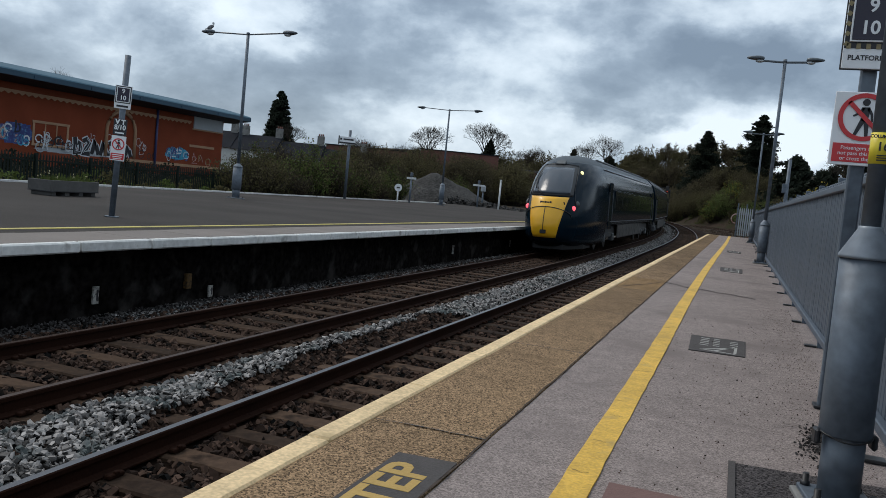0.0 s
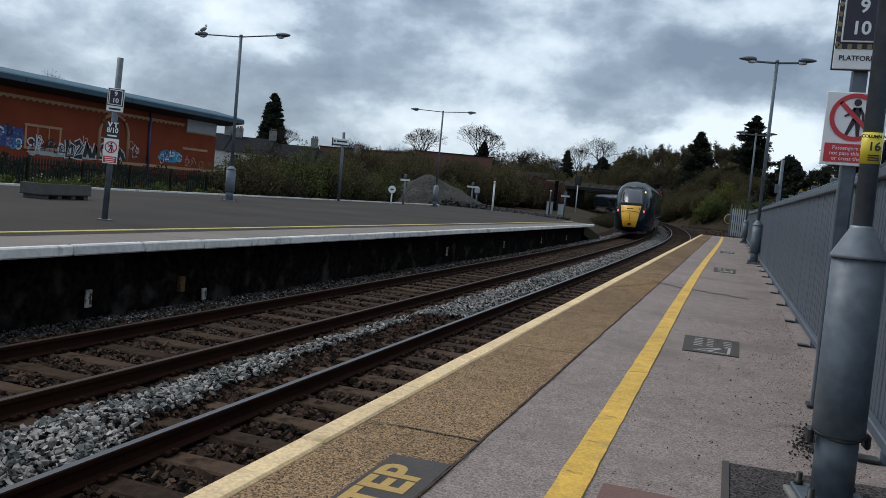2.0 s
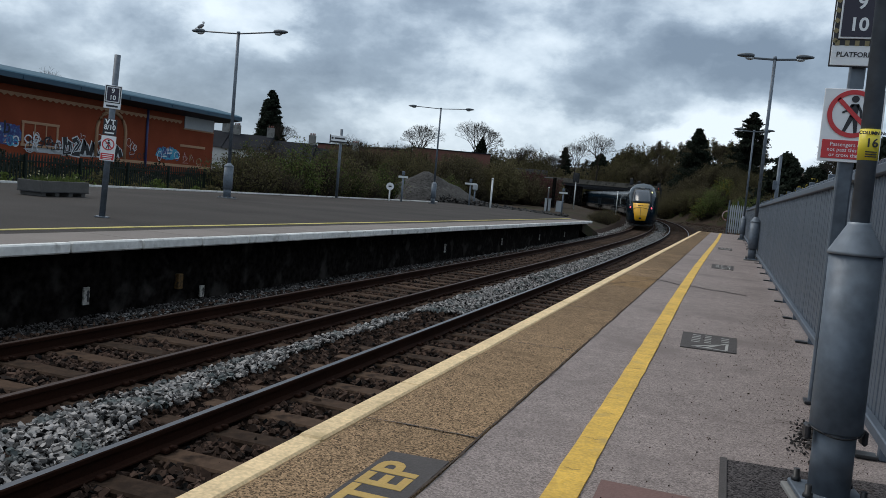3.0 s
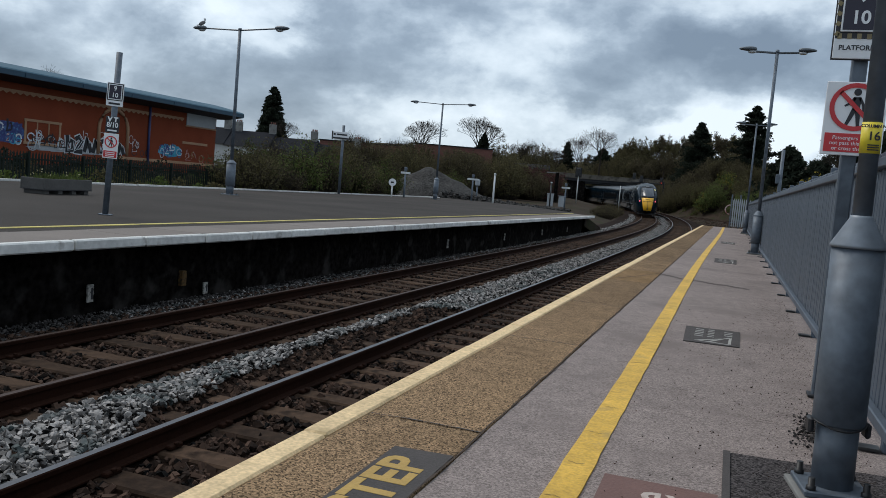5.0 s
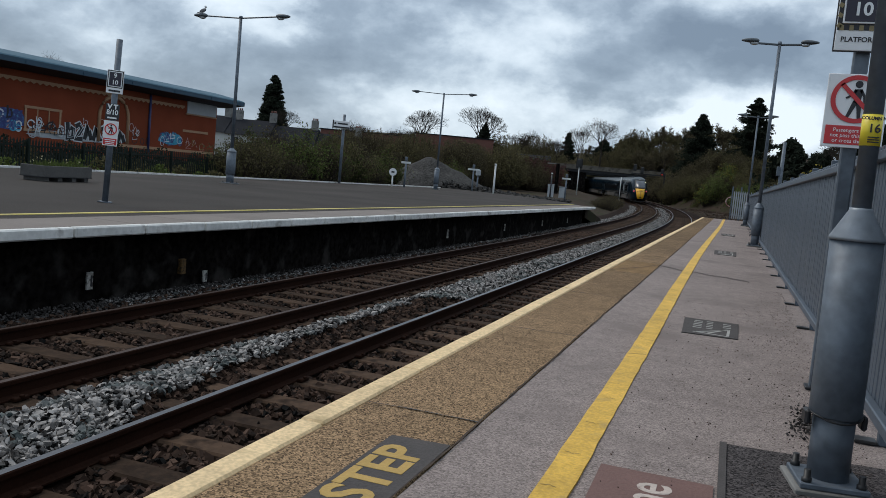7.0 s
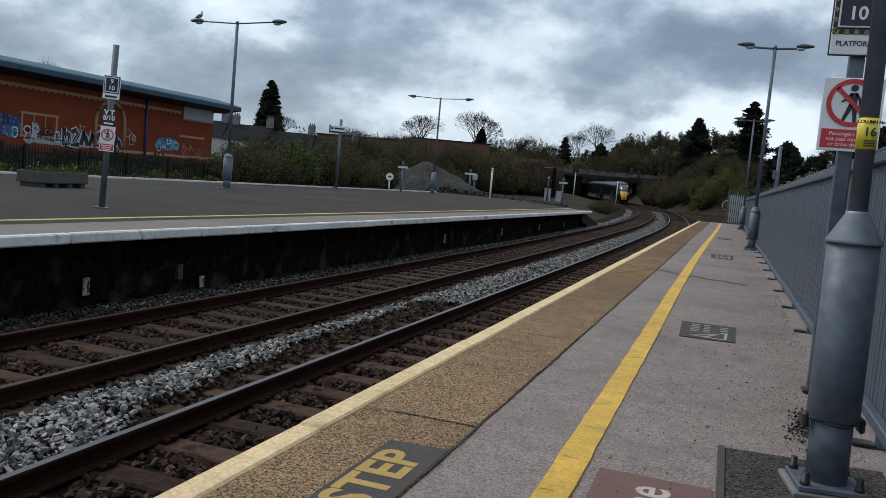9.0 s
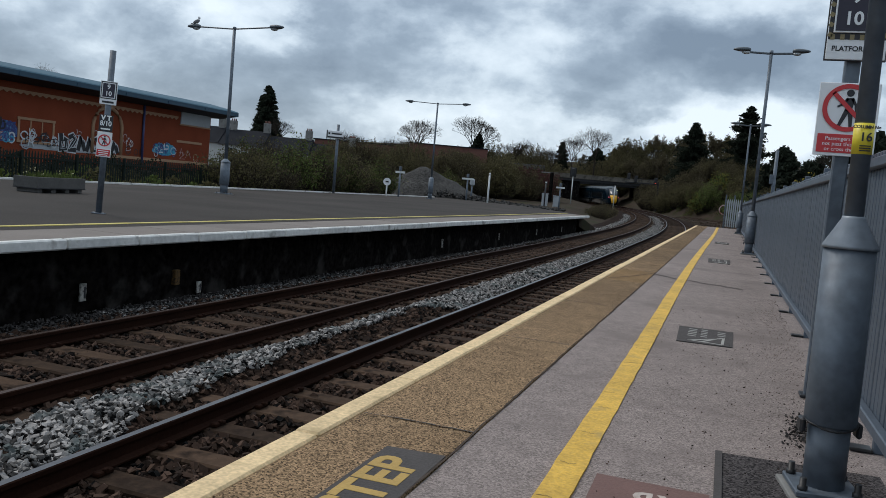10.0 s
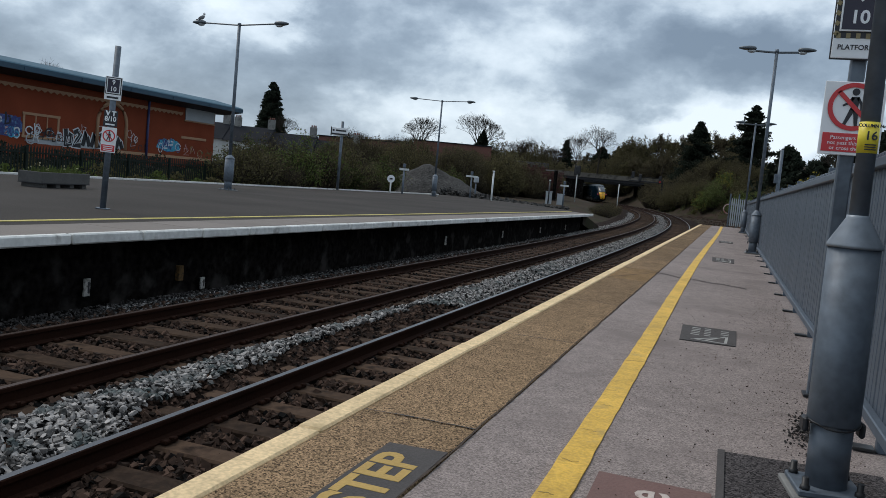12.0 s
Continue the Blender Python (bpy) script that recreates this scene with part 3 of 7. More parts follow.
def build_track(off, top, label):
    track = thing("railway_track", pose(0, 0, 0), label, "track", "tracks", "structure")
    for sd in (-0.7525, 0.7525):
        rail_on(track, off + sd, top)
    rnd = random.Random(int(off * 100) + 7)
    for i in range(-18, 120):
        s = 0.4 + 0.66 * i
        if s > 78:
            break
        sl = new("sleeper", sleeper_mesh)
        sl.parent = track
        p = along(s, off + rnd.uniform(-0.02, 0.02), -0.232)
        sl.matrix_world = Matrix.Translation(p) @ pose(0, 0, 0, rnd.uniform(-0.5, 0.5), rnd.uniform(-0.4, 0.4), heading(s) + rnd.uniform(-1.0, 1.0))
        if s < 26:
            for sd in (-0.7525, 0.7525):
                c = new("rail_chair", chair_mesh)
                c.parent = track
                c.matrix_world = Matrix.Translation(along(s, off + sd, -0.160))
    bm = bmesh.new()
    s = 0.4 + 0.66 * 118
    while s < 250:
        box(bm, along(s, off, -0.232), (2.55, 0.26, 0.14), 0, Matrix.Rotation(radians(heading(s)), 4, "Z"))
        s += 0.66
    tagged(part("far_sleepers", bm, M["sleeper"], track), kind="stuff")
    return track


build_track(OFFS_FAR, M["rail_top_brown"], "railway track with brown rails on dark worn sleepers")
build_track(OFFS_NEAR, M["rail_top"], "railway track with polished rails beside the platform")


# loose stones, joined, in a few random shapes
def stone_shapes(rnd, n, rounded=False):
    """Sharp-edged crushed stones: blocks with their corners knocked about."""
    out = []
    g = (1 + 5 ** 0.5) / 2
    ico = [v for a in (-1, 1) for b in (-g, g) for v in ((0, a, b), (a, b, 0), (b, 0, a))]
    for _ in range(n):
        if rounded:
            bm = bmesh.new()
            a, b, c = rnd.uniform(0.30, 0.40), rnd.uniform(0.22, 0.32), rnd.uniform(0.14, 0.24)
            for x, y, z in rnd.sample(ico, 8):
                k = rnd.uniform(0.85, 1.2)
                bm.verts.new((x * a * k, y * b * k, z * c * k))
            bmesh.ops.convex_hull(bm, input=bm.verts)
            loose = [v for v in bm.verts if not v.link_faces]
            bmesh.ops.delete(bm, geom=loose, context="VERTS")
            bm.verts.index_update()
            out.append((np.array([v.co[:] for v in bm.verts]), [tuple(v.index for v in f.verts) for f in bm.faces]))
            bm.free()
            continue
        a, b, c = rnd.uniform(0.8, 1.3), rnd.uniform(0.55, 0.95), rnd.uniform(0.45, 0.8)
        vs = [(x * a * rnd.uniform(0.45, 1.1), y * b * rnd.uniform(0.45, 1.1), z * c * rnd.uniform(0.5, 1.1)) for x in (-0.5, 0.5) for y in (-0.5, 0.5) for z in (-0.5, 0.5)]
        quads = [(0, 1, 3, 2), (4, 6, 7, 5), (0, 4, 5, 1), (2, 3, 7, 6), (0, 2, 6, 4), (1, 5, 7, 3)]
        out.append((np.array(vs), [t for q in quads for t in ((q[0], q[1], q[2]), (q[0], q[2], q[3]))]))
    return out


STONES = stone_shapes(random.Random(5), 14)
CHIPS = stone_shapes(random.Random(6), 14, True)


def scatter(name, spots, material, label, shapes=STONES):
    """spots: rows of place and size."""
    rnd = random.Random(len(spots))
    V, F, base = [], [], 0
    for p, size in spots:
        vs, fs = shapes[rnd.randrange(14)]
        r = np.array(Euler((rnd.uniform(-0.9, 0.9), rnd.uniform(-0.9, 0.9), rnd.uniform(0, 6.3))).to_matrix())
        V.append(vs @ r.T * size + np.array(p))
        F += [(a + base, b + base, c + base) for a, b, c in fs]
        base += len(vs)
    V = np.concatenate(V)
    ob = raw(name, V, F, material)
    return tagged(ob, label, "stones", kind="stuff")


rs = random.Random(11)
pale, dark, foot = [], [], []
for _ in range(40000):   # the pale heap between the tracks, thickest close by
    s = 2.0 + 60 * rs.random() ** 1.9
    lo = -0.40 + 0.10 * smooth(7.5, 10, s) + 0.05 * math.sin(s * 3.1)
    hi = 0.66 - 0.50 * smooth(3.8, 6.2, s) - 0.20 * smooth(6.5, 9.5, s) + 0.54 * smooth(12.6, 13.6, s) + 0.05 * math.sin(s * 4.3)
    o = rs.gauss((lo + hi) / 2, 0.30) if s > 5.5 else rs.uniform(lo, hi)
    if not lo < o < hi or (12.0 < s < 12.8 and o > -0.2):
        continue
    if s < 7 and rs.random() < 0.62 * (0.5 + noise.noise(Vector((o * 4, s * 3, 7)))):
        continue
    z = -0.175 + 0.085 * max(0, 1 - abs(o) / 0.6) + rs.uniform(0, 0.04)
    pale.append((along(s, o, z), rs.uniform(0.030, 0.072)))
for _ in range(8200):    # pale stones by the foot of the far platform
    s = 9 + 42 * rs.random() ** 1.2
    pale.append((along(s, -3.02 + rs.gauss(0, 0.17), -0.185), rs.uniform(0.03, 0.065)))
for _ in range(4200):    # pale stones outside the bend and between the tracks further up
    s = 50 + 60 * rs.random()
    o = rs.gauss(-3.25, 0.16) if rs.random() < 0.6 else rs.gauss(0.0, 0.22)
    pale.append((along(s, o, -0.20 if o < -1 else -0.13), rs.uniform(0.05, 0.10)))
for _ in range(7000):    # grey-brown chippings at the foot of the far wall
    s = 3.5 + 22 * rs.random() ** 1.4
    foot.append((along(s, rs.uniform(-3.55, -2.90), -0.20 + rs.uniform(0, 0.03)), rs.uniform(0.025, 0.055)))
for _ in range(62000):
    s = 2.0 + 38 * rs.random() ** 1.7
    o = rs.uniform(-3.1, 3.1)
    k = abs(abs(o) - 1.5)
    if min(abs(k - 0.7525), 9) < 0.075:
        continue
    on = abs(((s - 0.4) / 0.66 + 0.5) % 1.0 - 0.5) * 0.66 < 0.14 and k < 1.28
    if on and rs.random() < 0.97:
        continue
    dark.append((along(s, o, -0.205 + rs.uniform(0, 0.035) + 0.06 * max(0, 1 - abs(o) / 0.45)), rs.uniform(0.035, 0.085)))
for _ in range(9000):    # the same ballast carries on behind
    s, o = rs.uniform(-11, 2.0), rs.uniform(-3.1, 3.1)
    k = abs(abs(o) - 1.5)
    if abs(k - 0.7525) < 0.075 or (abs(((s - 0.4) / 0.66 + 0.5) % 1.0 - 0.5) * 0.66 < 0.14 and k < 1.28):
        continue
    (pale if -0.4 < o < 0.66 else dark).append((along(s, o, -0.19), rs.uniform(0.03, 0.075)))
scatter("pale_ballast_stones", pale, M["stone_pale"], "pale grey loose ballast stones heaped between the tracks", CHIPS)
scatter("wall_foot_chippings", foot, M["chipping"], "dark grey chippings at the foot of the platform wall", CHIPS)
scatter("dark_ballast_stones", dark, M["stone_dark"], "dark brown loose ballast stones round the sleepers")

# ---- the near platform ----
EDGE, TAN_IN, BACK, P_END = -1.612, -0.945, 1.05, 50.5
near = thing("platform_near", pose(0, 0, 0), "grey asphalt station platform with tan edge slabs", "platform", kind="structure")
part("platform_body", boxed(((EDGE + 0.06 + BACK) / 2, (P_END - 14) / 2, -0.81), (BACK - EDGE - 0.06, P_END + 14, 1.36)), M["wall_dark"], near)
pv, pf = [], []   # the walking surface, faintly uneven
ys = lines([(-14, 0, 2), (0, 20, 0.4), (20, P_END, 1.5)])
xs = lines([(TAN_IN + 0.004, BACK, 0.25)])
for y in ys:
    for x in xs:
        pv.append((x, y, 0.006 * noise.noise(Vector((x * 1.3, y * 0.9, 2))) - 0.004))
for j in range(len(ys) - 1):
    for i in range(len(xs) - 1):
        q = j * len(xs) + i
        pf.append((q, q + 1, q + 1 + len(xs), q + len(xs)))
base = len(pv)
for i, p in enumerate(list(pv)):
    pv.append((p[0], p[1], -0.13))
pf += [(d + base, c + base, b + base, a + base) for a, b, c, d in pf]
part_top = raw("platform_surface", pv, pf, M["asphalt"], near, "grey weathered asphalt", smooth=True)

# tan textured edge slabs and the painted coping, stone by stone
slab_ends = [-6.0, -3.2, -0.7, 1.15, 3.42, 5.9, 8.4, 11.2, 13.2, 15.8, 18.4, 21.0, 23.6, 26.2, 28.8, 31.4, 34, 36.6, 39.2, 41.8, 44.4, 47, P_END]
for a, b in zip(slab_ends, slab_ends[1:]):
    part("edge_slab", boxed(((-1.495 + TAN_IN) / 2, (a + b) / 2, -0.062), (TAN_IN + 1.495 - 0.006, b - a - 0.012, 0.124), 0.006), M["tan_worn" if 11 < a < 13 else "tan"], near)


def jagged(name, ends, wide, rnd, z, material, parent, wander=0.012):
    """A ragged open joint: a thin strip that wanders between its two ends."""
    (x0, y0), (x1, y1) = ends
    d = Vector((x1 - x0, y1 - y0))
    n = max(4, int(d.length / 0.05))
    side = Vector((-d.y, d.x)).normalized()
    V, off = [], 0.0
    for i in range(n + 1):
        off = off * 0.8 + rnd.uniform(-wander, wander) * 0.5
        p = Vector((x0, y0)) + d * i / n + side * off
        w = wide * rnd.uniform(0.35, 1.3) / 2
        V += [(p.x - side.x * w, p.y - side.y * w, z), (p.x + side.x * w, p.y + side.y * w, z)]
    return raw(name, V, [(2 * i, 2 * i + 1, 2 * i + 3, 2 * i + 2) for i in range(n)], material, parent)


rj = random.Random(14)
for y in slab_ends[3:14]:
    jagged("slab_joint", ((-1.49, y), (TAN_IN, y + rj.uniform(-0.03, 0.03))), 0.009, rj, 0.0022, M["black"], near)
jagged("edge_joint", ((TAN_IN, 1.0), (TAN_IN, 22.0)), 0.010, rj, 0.0045, M["joint_dirt"], near, 0.006)
for k in range(14):      # short hairline cracks in the asphalt
    x, y = rj.uniform(-0.9, 0.4), 3.2 + 9 * rj.random() ** 1.3
    jagged("hairline_crack", ((x, y), (x + rj.uniform(0.1, 0.35), y + rj.uniform(-0.12, 0.12))), 0.007, rj, 0.0055, M["joint_dirt"], near, 0.02)
cop = [-6.0 + 1.125 * i for i in range(51)]
rc = random.Random(3)
for a, b in zip(cop, cop[1:]):
    if b > P_END:
        break
    part("coping_stone", boxed((-1.556 + rc.uniform(-0.004, 0.004), (a + b) / 2, -0.060 + rc.uniform(-0.002, 0.003)), (0.116, b - a - 0.006, 0.132), 0.010), M["coping"], near)


def ribbon(name, rows, z, thick, material, parent, label=""):
    """A painted strip: rows of y, left x, right x, laid on the surface."""
    V, F = [], []
    for y, a, b in rows:
        V += [(a, y, z - 0.02), (a, y, z + thick), (b, y, z + thick), (b, y, z - 0.02)]
    for i in range(len(rows) - 1):
        for k in range(3):
            q = i * 4 + k
            F.append((q, q + 1, q + 5, q + 4))
    F += [(3, 2, 1, 0), tuple(len(V) - 4 + k for k in range(4))]
    return raw(name, V, F, material, parent, label)


wob = random.Random(8)
rows = []
y = -6.0
while y < P_END - 0.3:
    rows.append((y, -0.547 + wob.uniform(-0.0035, 0.003) - 0.03 * smooth(4, 12, y) + 0.13 * smooth(14, 40, y), -0.422 + wob.uniform(-0.003, 0.0035) - 0.025 * smooth(4, 12, y) + 0.13 * smooth(14, 40, y)))
    y += 0.16 if y < 14 else 0.6
yellow = ribbon("yellow_line", rows, 0.0, 0.005, M["yellow_line"], near, "worn yellow painted safety line")


rk = random.Random(19)
for k in range(26):      # hairline cracks across the paint
    y = 2.5 + 0.42 * k + rk.uniform(-0.15, 0.15)
    x0 = -0.545 + rk.uniform(0, 0.03)
    x1 = x0 + rk.uniform(0.04, 0.11)
    V, F = [], []
    for i in range(6):
        x = x0 + (x1 - x0) * i / 5 - 0.02 * smooth(4, 12, y)
        yy = y + rk.uniform(-0.012, 0.012)
        V += [(x, yy - 0.0022, 0.0062), (x, yy + 0.0022, 0.0062)]
    F = [(2 * i, 2 * i + 2, 2 * i + 3, 2 * i + 1) for i in range(5)]
    raw("paint_crack", V, F, M["paint_dirt"], yellow)


def mat_patch(name, corners, material, label, z=0.0042):
    bm = prism([(x, y, z) for x, y in corners], (0, 0, -0.05))
    ob = part(name, bm, material, near, label)
    return ob


mat_patch("step_mat", [(-1.195, 1.55), (-0.953, 1.55), (-0.953, 3.05), (-1.20, 3.03)], M["step_mat"], "dark grey painted warning panel")
letters("step_lettering", "STEP", 0.245, pose(-1.078, 2.62, 0.0052, 0, 0, 90), M["step_letter"], near, depth=0.0008, bold=0.007, sx=1.18)
mat_patch("red_panel", [(-0.36, 1.6), (0.05, 1.6), (0.055, 3.20), (-0.37, 3.20)], M["red_patch"], "faded red-brown painted panel")
letters("panel_lettering", "ne", 0.26, pose(-0.170, 2.97, 0.0052, 0, 0, 90), M["pale_letter"], near, depth=0.0008, bold=0.003, sx=0.95)
mat_patch("dark_patch", [(0.075, 2.0), (0.74, 2.0), (0.74, 3.86), (0.07, 3.80)], M["patch"], "dark rough asphalt repair round the column base")
bar = bmesh.new()
box(bar, (0.083, 2.9, 0.009), (0.03, 1.8, 0.006), 0.001)
part("patch_seal", bar, M["step_mat"], near)


def stencil(cx, y0, y1, x0, x1):
    mat_patch("stencil_panel", [(x0, y0), (x1 - 0.01, y0 + 0.03), (x1, y1), (x0 - 0.02, y1 - 0.02)], M["step_mat"], "dark grey stencilled warning panel")
    w, h = x1 - x0, y1 - y0
    bm = bmesh.new()
    for i in range(5):
        box(bm, (x0 + w * 0.24, y0 + h * (0.40 + 0.11 * i), 0.0045), (w * 0.16, h * 0.03, 0.003))
        box(bm, (x0 + w * 0.46, y0 + h * (0.42 + 0.11 * i), 0.0045), (w * 0.12, h * 0.03, 0.003))
        if i < 3:
            box(bm, (x0 + w * 0.78, y0 + h * (0.60 + 0.11 * i), 0.0045), (w * 0.15, h * 0.03, 0.003))
    for a, b in (((0.2, 0.10), (0.75, 0.42)), ((0.45, 0.12), (0.8, 0.50)), ((0.8, 0.10), (0.82, 0.5)), ((0.2, 0.12), (0.8, 0.08))):
        p, q = Vector((x0 + w * a[0], y0 + h * a[1], 0)), Vector((x0 + w * b[0], y0 + h * b[1], 0))
        d = q - p
        box(bm, ((p + q) / 2).to_tuple()[:2] + (0.0045,), (d.length, 0.022, 0.003), 0, Matrix.Rotation(math.atan2(d.y, d.x), 4, "Z"))
    part("stencil_bars", bm, M["grey_mark"], near)


stencil(0, 6.78, 7.66, -0.27, 0.17)
stencil(0, 17.2, 18.6, -0.24, 0.19)
stencil(0, 27.0, 28.4, -0.24, 0.19)
# the crack across the surface and small grit along the fence
cr = random.Random(4)
V, F = [], []
p = Vector((-1.47, 11.25, 0.004))
pts = []
while p.x < 0.35:
    pts.append(p.copy())
    p = p + Vector((0.06, cr.uniform(-0.06, 0.06) + (0.22 if p.x < -1.0 else -0.045), 0))
for a, b in zip(pts, pts[1:]):
    q = len(V)
    V += [a + Vector((0, -0.03, 0)), b + Vector((0, -0.03, 0)), b + Vector((0, 0.026, 0)), a + Vector((0, 0.026, 0))]
    F.append((q, q + 1, q + 2, q + 3))
raw("surface_crack", V, F, M["patch"], near)
grit = []
for _ in range(2600):
    y = 2.0 + 9 * cr.random() ** 1.4
    x = 0.70 - abs(cr.gauss(0, 0.22))
    if x > -0.4:
        grit.append(((x, y, 0.002), cr.uniform(0.002, 0.0062)))
litter = [((cr.gauss(0.50, 0.05), cr.gauss(4.40, 0.16), 0.004), cr.uniform(0.006, 0.018)) for _ in range(380)]
scatter("leaf_litter", litter, M["chipping"], "dark leaf litter and grit swept against a column base")
for _ in range(260):
    grit.append(((cr.uniform(-0.4, 0.5), cr.uniform(2.2, 9), 0.004), cr.uniform(0.004, 0.009)))
scatter("grit", grit, M["stone_dark"], "dark grit and leaf litter on the platform")

# ---- the far platform ----
FX, FBACK = -7.56, -22.3
far = thing("platform_far", pose(0, 0, 0), "wide dark asphalt island platform with white edge", "platform", kind="structure")
outline = [(FX - 0.62, -14), (FX - 0.62, 47.2), (-9.6, 52.5), (-14.5, 60.0), (-18.5, 63.0), (FBACK, 64.0), (FBACK, -14)]
part("platform_body", prism([(x, y, -0.004) for x, y in outline], (0, 0, -1.6)), [M["asphalt_far"]], far, "dark grey asphalt surface")
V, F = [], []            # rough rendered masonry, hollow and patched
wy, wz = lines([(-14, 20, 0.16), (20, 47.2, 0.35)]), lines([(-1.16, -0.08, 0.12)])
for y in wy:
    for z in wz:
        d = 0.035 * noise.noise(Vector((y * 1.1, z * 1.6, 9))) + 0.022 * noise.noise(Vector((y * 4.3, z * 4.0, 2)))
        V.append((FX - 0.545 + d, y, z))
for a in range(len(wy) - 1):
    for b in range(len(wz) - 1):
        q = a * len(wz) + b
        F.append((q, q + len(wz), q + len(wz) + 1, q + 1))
raw("platform_wall", V, F, M["wall_dark"], far, "near-black platform wall with paler stains", smooth=True)
ends = [4.05, 5.45, 6.75, 7.95, 9.25, 10.6, 11.9]
while ends[-1] < 47.5:
    ends.append(ends[-1] + 1.3)
while ends[0] > -10:
    ends.insert(0, ends[0] - 1.3)
re = random.Random(6)
for a, b in zip(ends, ends[1:]):
    part("coping_stone", boxed((FX - 0.06 + re.uniform(-0.006, 0.006), (a + b) / 2, -0.055 + re.uniform(-0.004, 0.004)), (0.12, b - a - 0.030, 0.135), 0.018), M["coping_white"], far)
    part("edge_slab", boxed((FX - 0.62, (a + b) / 2, -0.055 + re.uniform(-0.002, 0.002)), (0.98, b - a - 0.008, 0.13), 0.006), M["coping_top"], far)
ribbon("yellow_line", [(-6 + 1.0 * i, -9.26 + 0.01 * math.sin(i), -9.14 + 0.01 * math.sin(i * 1.7)) for i in range(57)], 0.0, 0.005, M["yellow_faded"], far, "faded yellow painted line")
ribbon("kerb_line", [(-6 + 2.0 * i, FBACK - 0.12, FBACK + 0.06) for i in range(35)], 0.0, 0.06, M["coping_white"], far, "pale concrete back kerb")
# the ramp down from the platform's end
part("ramp", prism([(FX - 0.4, 47.2, -0.02), (FX - 0.4, 53.5, -0.85), (-9.9, 56.5, -0.75), (-9.6, 52.5, -0.02)], (0, 0, -0.6)), M["earth"], far)
for y, z, h in ((8.77, -0.79, 0.24), (11.35, -0.95, 0.19), (23.5, -0.70, 0.26), (30.1, -0.70, 0.26), (36.6, -0.70, 0.26), (42.6, -0.70, 0.26)):
    b = bmesh.new()
    box(b, (FX - 0.50, y, z), (0.03, 0.11, h), 0.004)
    pl = part("marker_plate", b, M["plate_dirty"], far, "small dirty white number plate on the wall")
    b = bmesh.new()
    box(b, (FX - 0.483, y + 0.02, z), (0.004, 0.03, h * 0.62))
    part("marker_bar", b, M["letter_black"], pl)
part("rusty_box", boxed((FX - 0.50, 10.74, -0.74), (0.08, 0.12, 0.24), 0.01), M["ochre"], far, "rusty ochre box on the wall")

# ---- the grey steel fence along the platform ----
FENCE_X, FENCE_TOP = 0.76, 1.50
fence = thing("steel_fence", pose(FENCE_X, 0, 0), "grey-blue steel fence of close upright bars on the platform", "fence")
bar_mesh = bpy.data.meshes.new("upright_bar")
b = boxed((0, 0, 0.785), (0.022, 0.079, 1.37), 0.006)
b.to_mesh(bar_mesh)
b.free()
bar_mesh.materials.append(M["galv_paint"])
rest = bmesh.new()
rf = random.Random(21)
i = 0
y = 1.9
while y < 50:
    if i < 290:
        o = new("upright_bar", bar_mesh)
        o.parent = fence
        o.location = (rf.uniform(-0.002, 0.002), y, rf.uniform(-0.004, 0.004))
    else:
        box(rest, (0, y, 0.80), (0.022, 0.066, 1.38))
    y += 0.0925
    i += 1
tagged(part("far_infill", rest, M["galv_paint"], fence), kind="stuff")
for z, h in ((1.40, 0.055), (0.17, 0.055)):
    part("fence_rail", boxed((-0.032, 26, z), (0.045, 48.2, h), 0.006), M["galv_paint"], fence)
for k in range(27):
    y = 2.44 + 1.85 * k
    p = part("fence_post", boxed((0.045, y, 0.76), (0.06, 0.06, 1.53), 0.006), M["galv_paint"], fence)
    part("foot_plate", boxed((-0.040, y, 0.008), (0.10, 0.09, 0.016), 0.003), M["black"], p)

gate = thing("metal_gate", pose(0, 51.2, 0), "grey palisade gate across the platform end", "gate")
for i in range(9):
    x = -0.02 + 0.115 * i
    part("pale", prism([(x, 0, 0.08), (x + 0.07, 0, 0.08), (x + 0.07, 0, 1.62), (x + 0.035, 0, 1.74), (x, 0, 1.62)], (0, 0.02, 0)), M["louvre"], gate)
for z in (0.3, 1.35):
    part("gate_rail", boxed((0.45, 0.04, z), (1.1, 0.04, 0.05)), M["galv"], gate)
for x in (-0.10, 0.38):
    part("gate_post", boxed((x, 0.05, 0.98), (0.08, 0.08, 1.96), 0.01), M["galv"], gate)
cable = [(-0.12 - 0.30 * math.sin(a), -0.02, 1.05 + 0.28 * math.cos(a)) for a in [0.1 * k for k in range(1, 31)]]
tubed("hoop", cable, [0.03] * len(cable), M["faded_red"], gate, "faded red and white hoop", n=6)


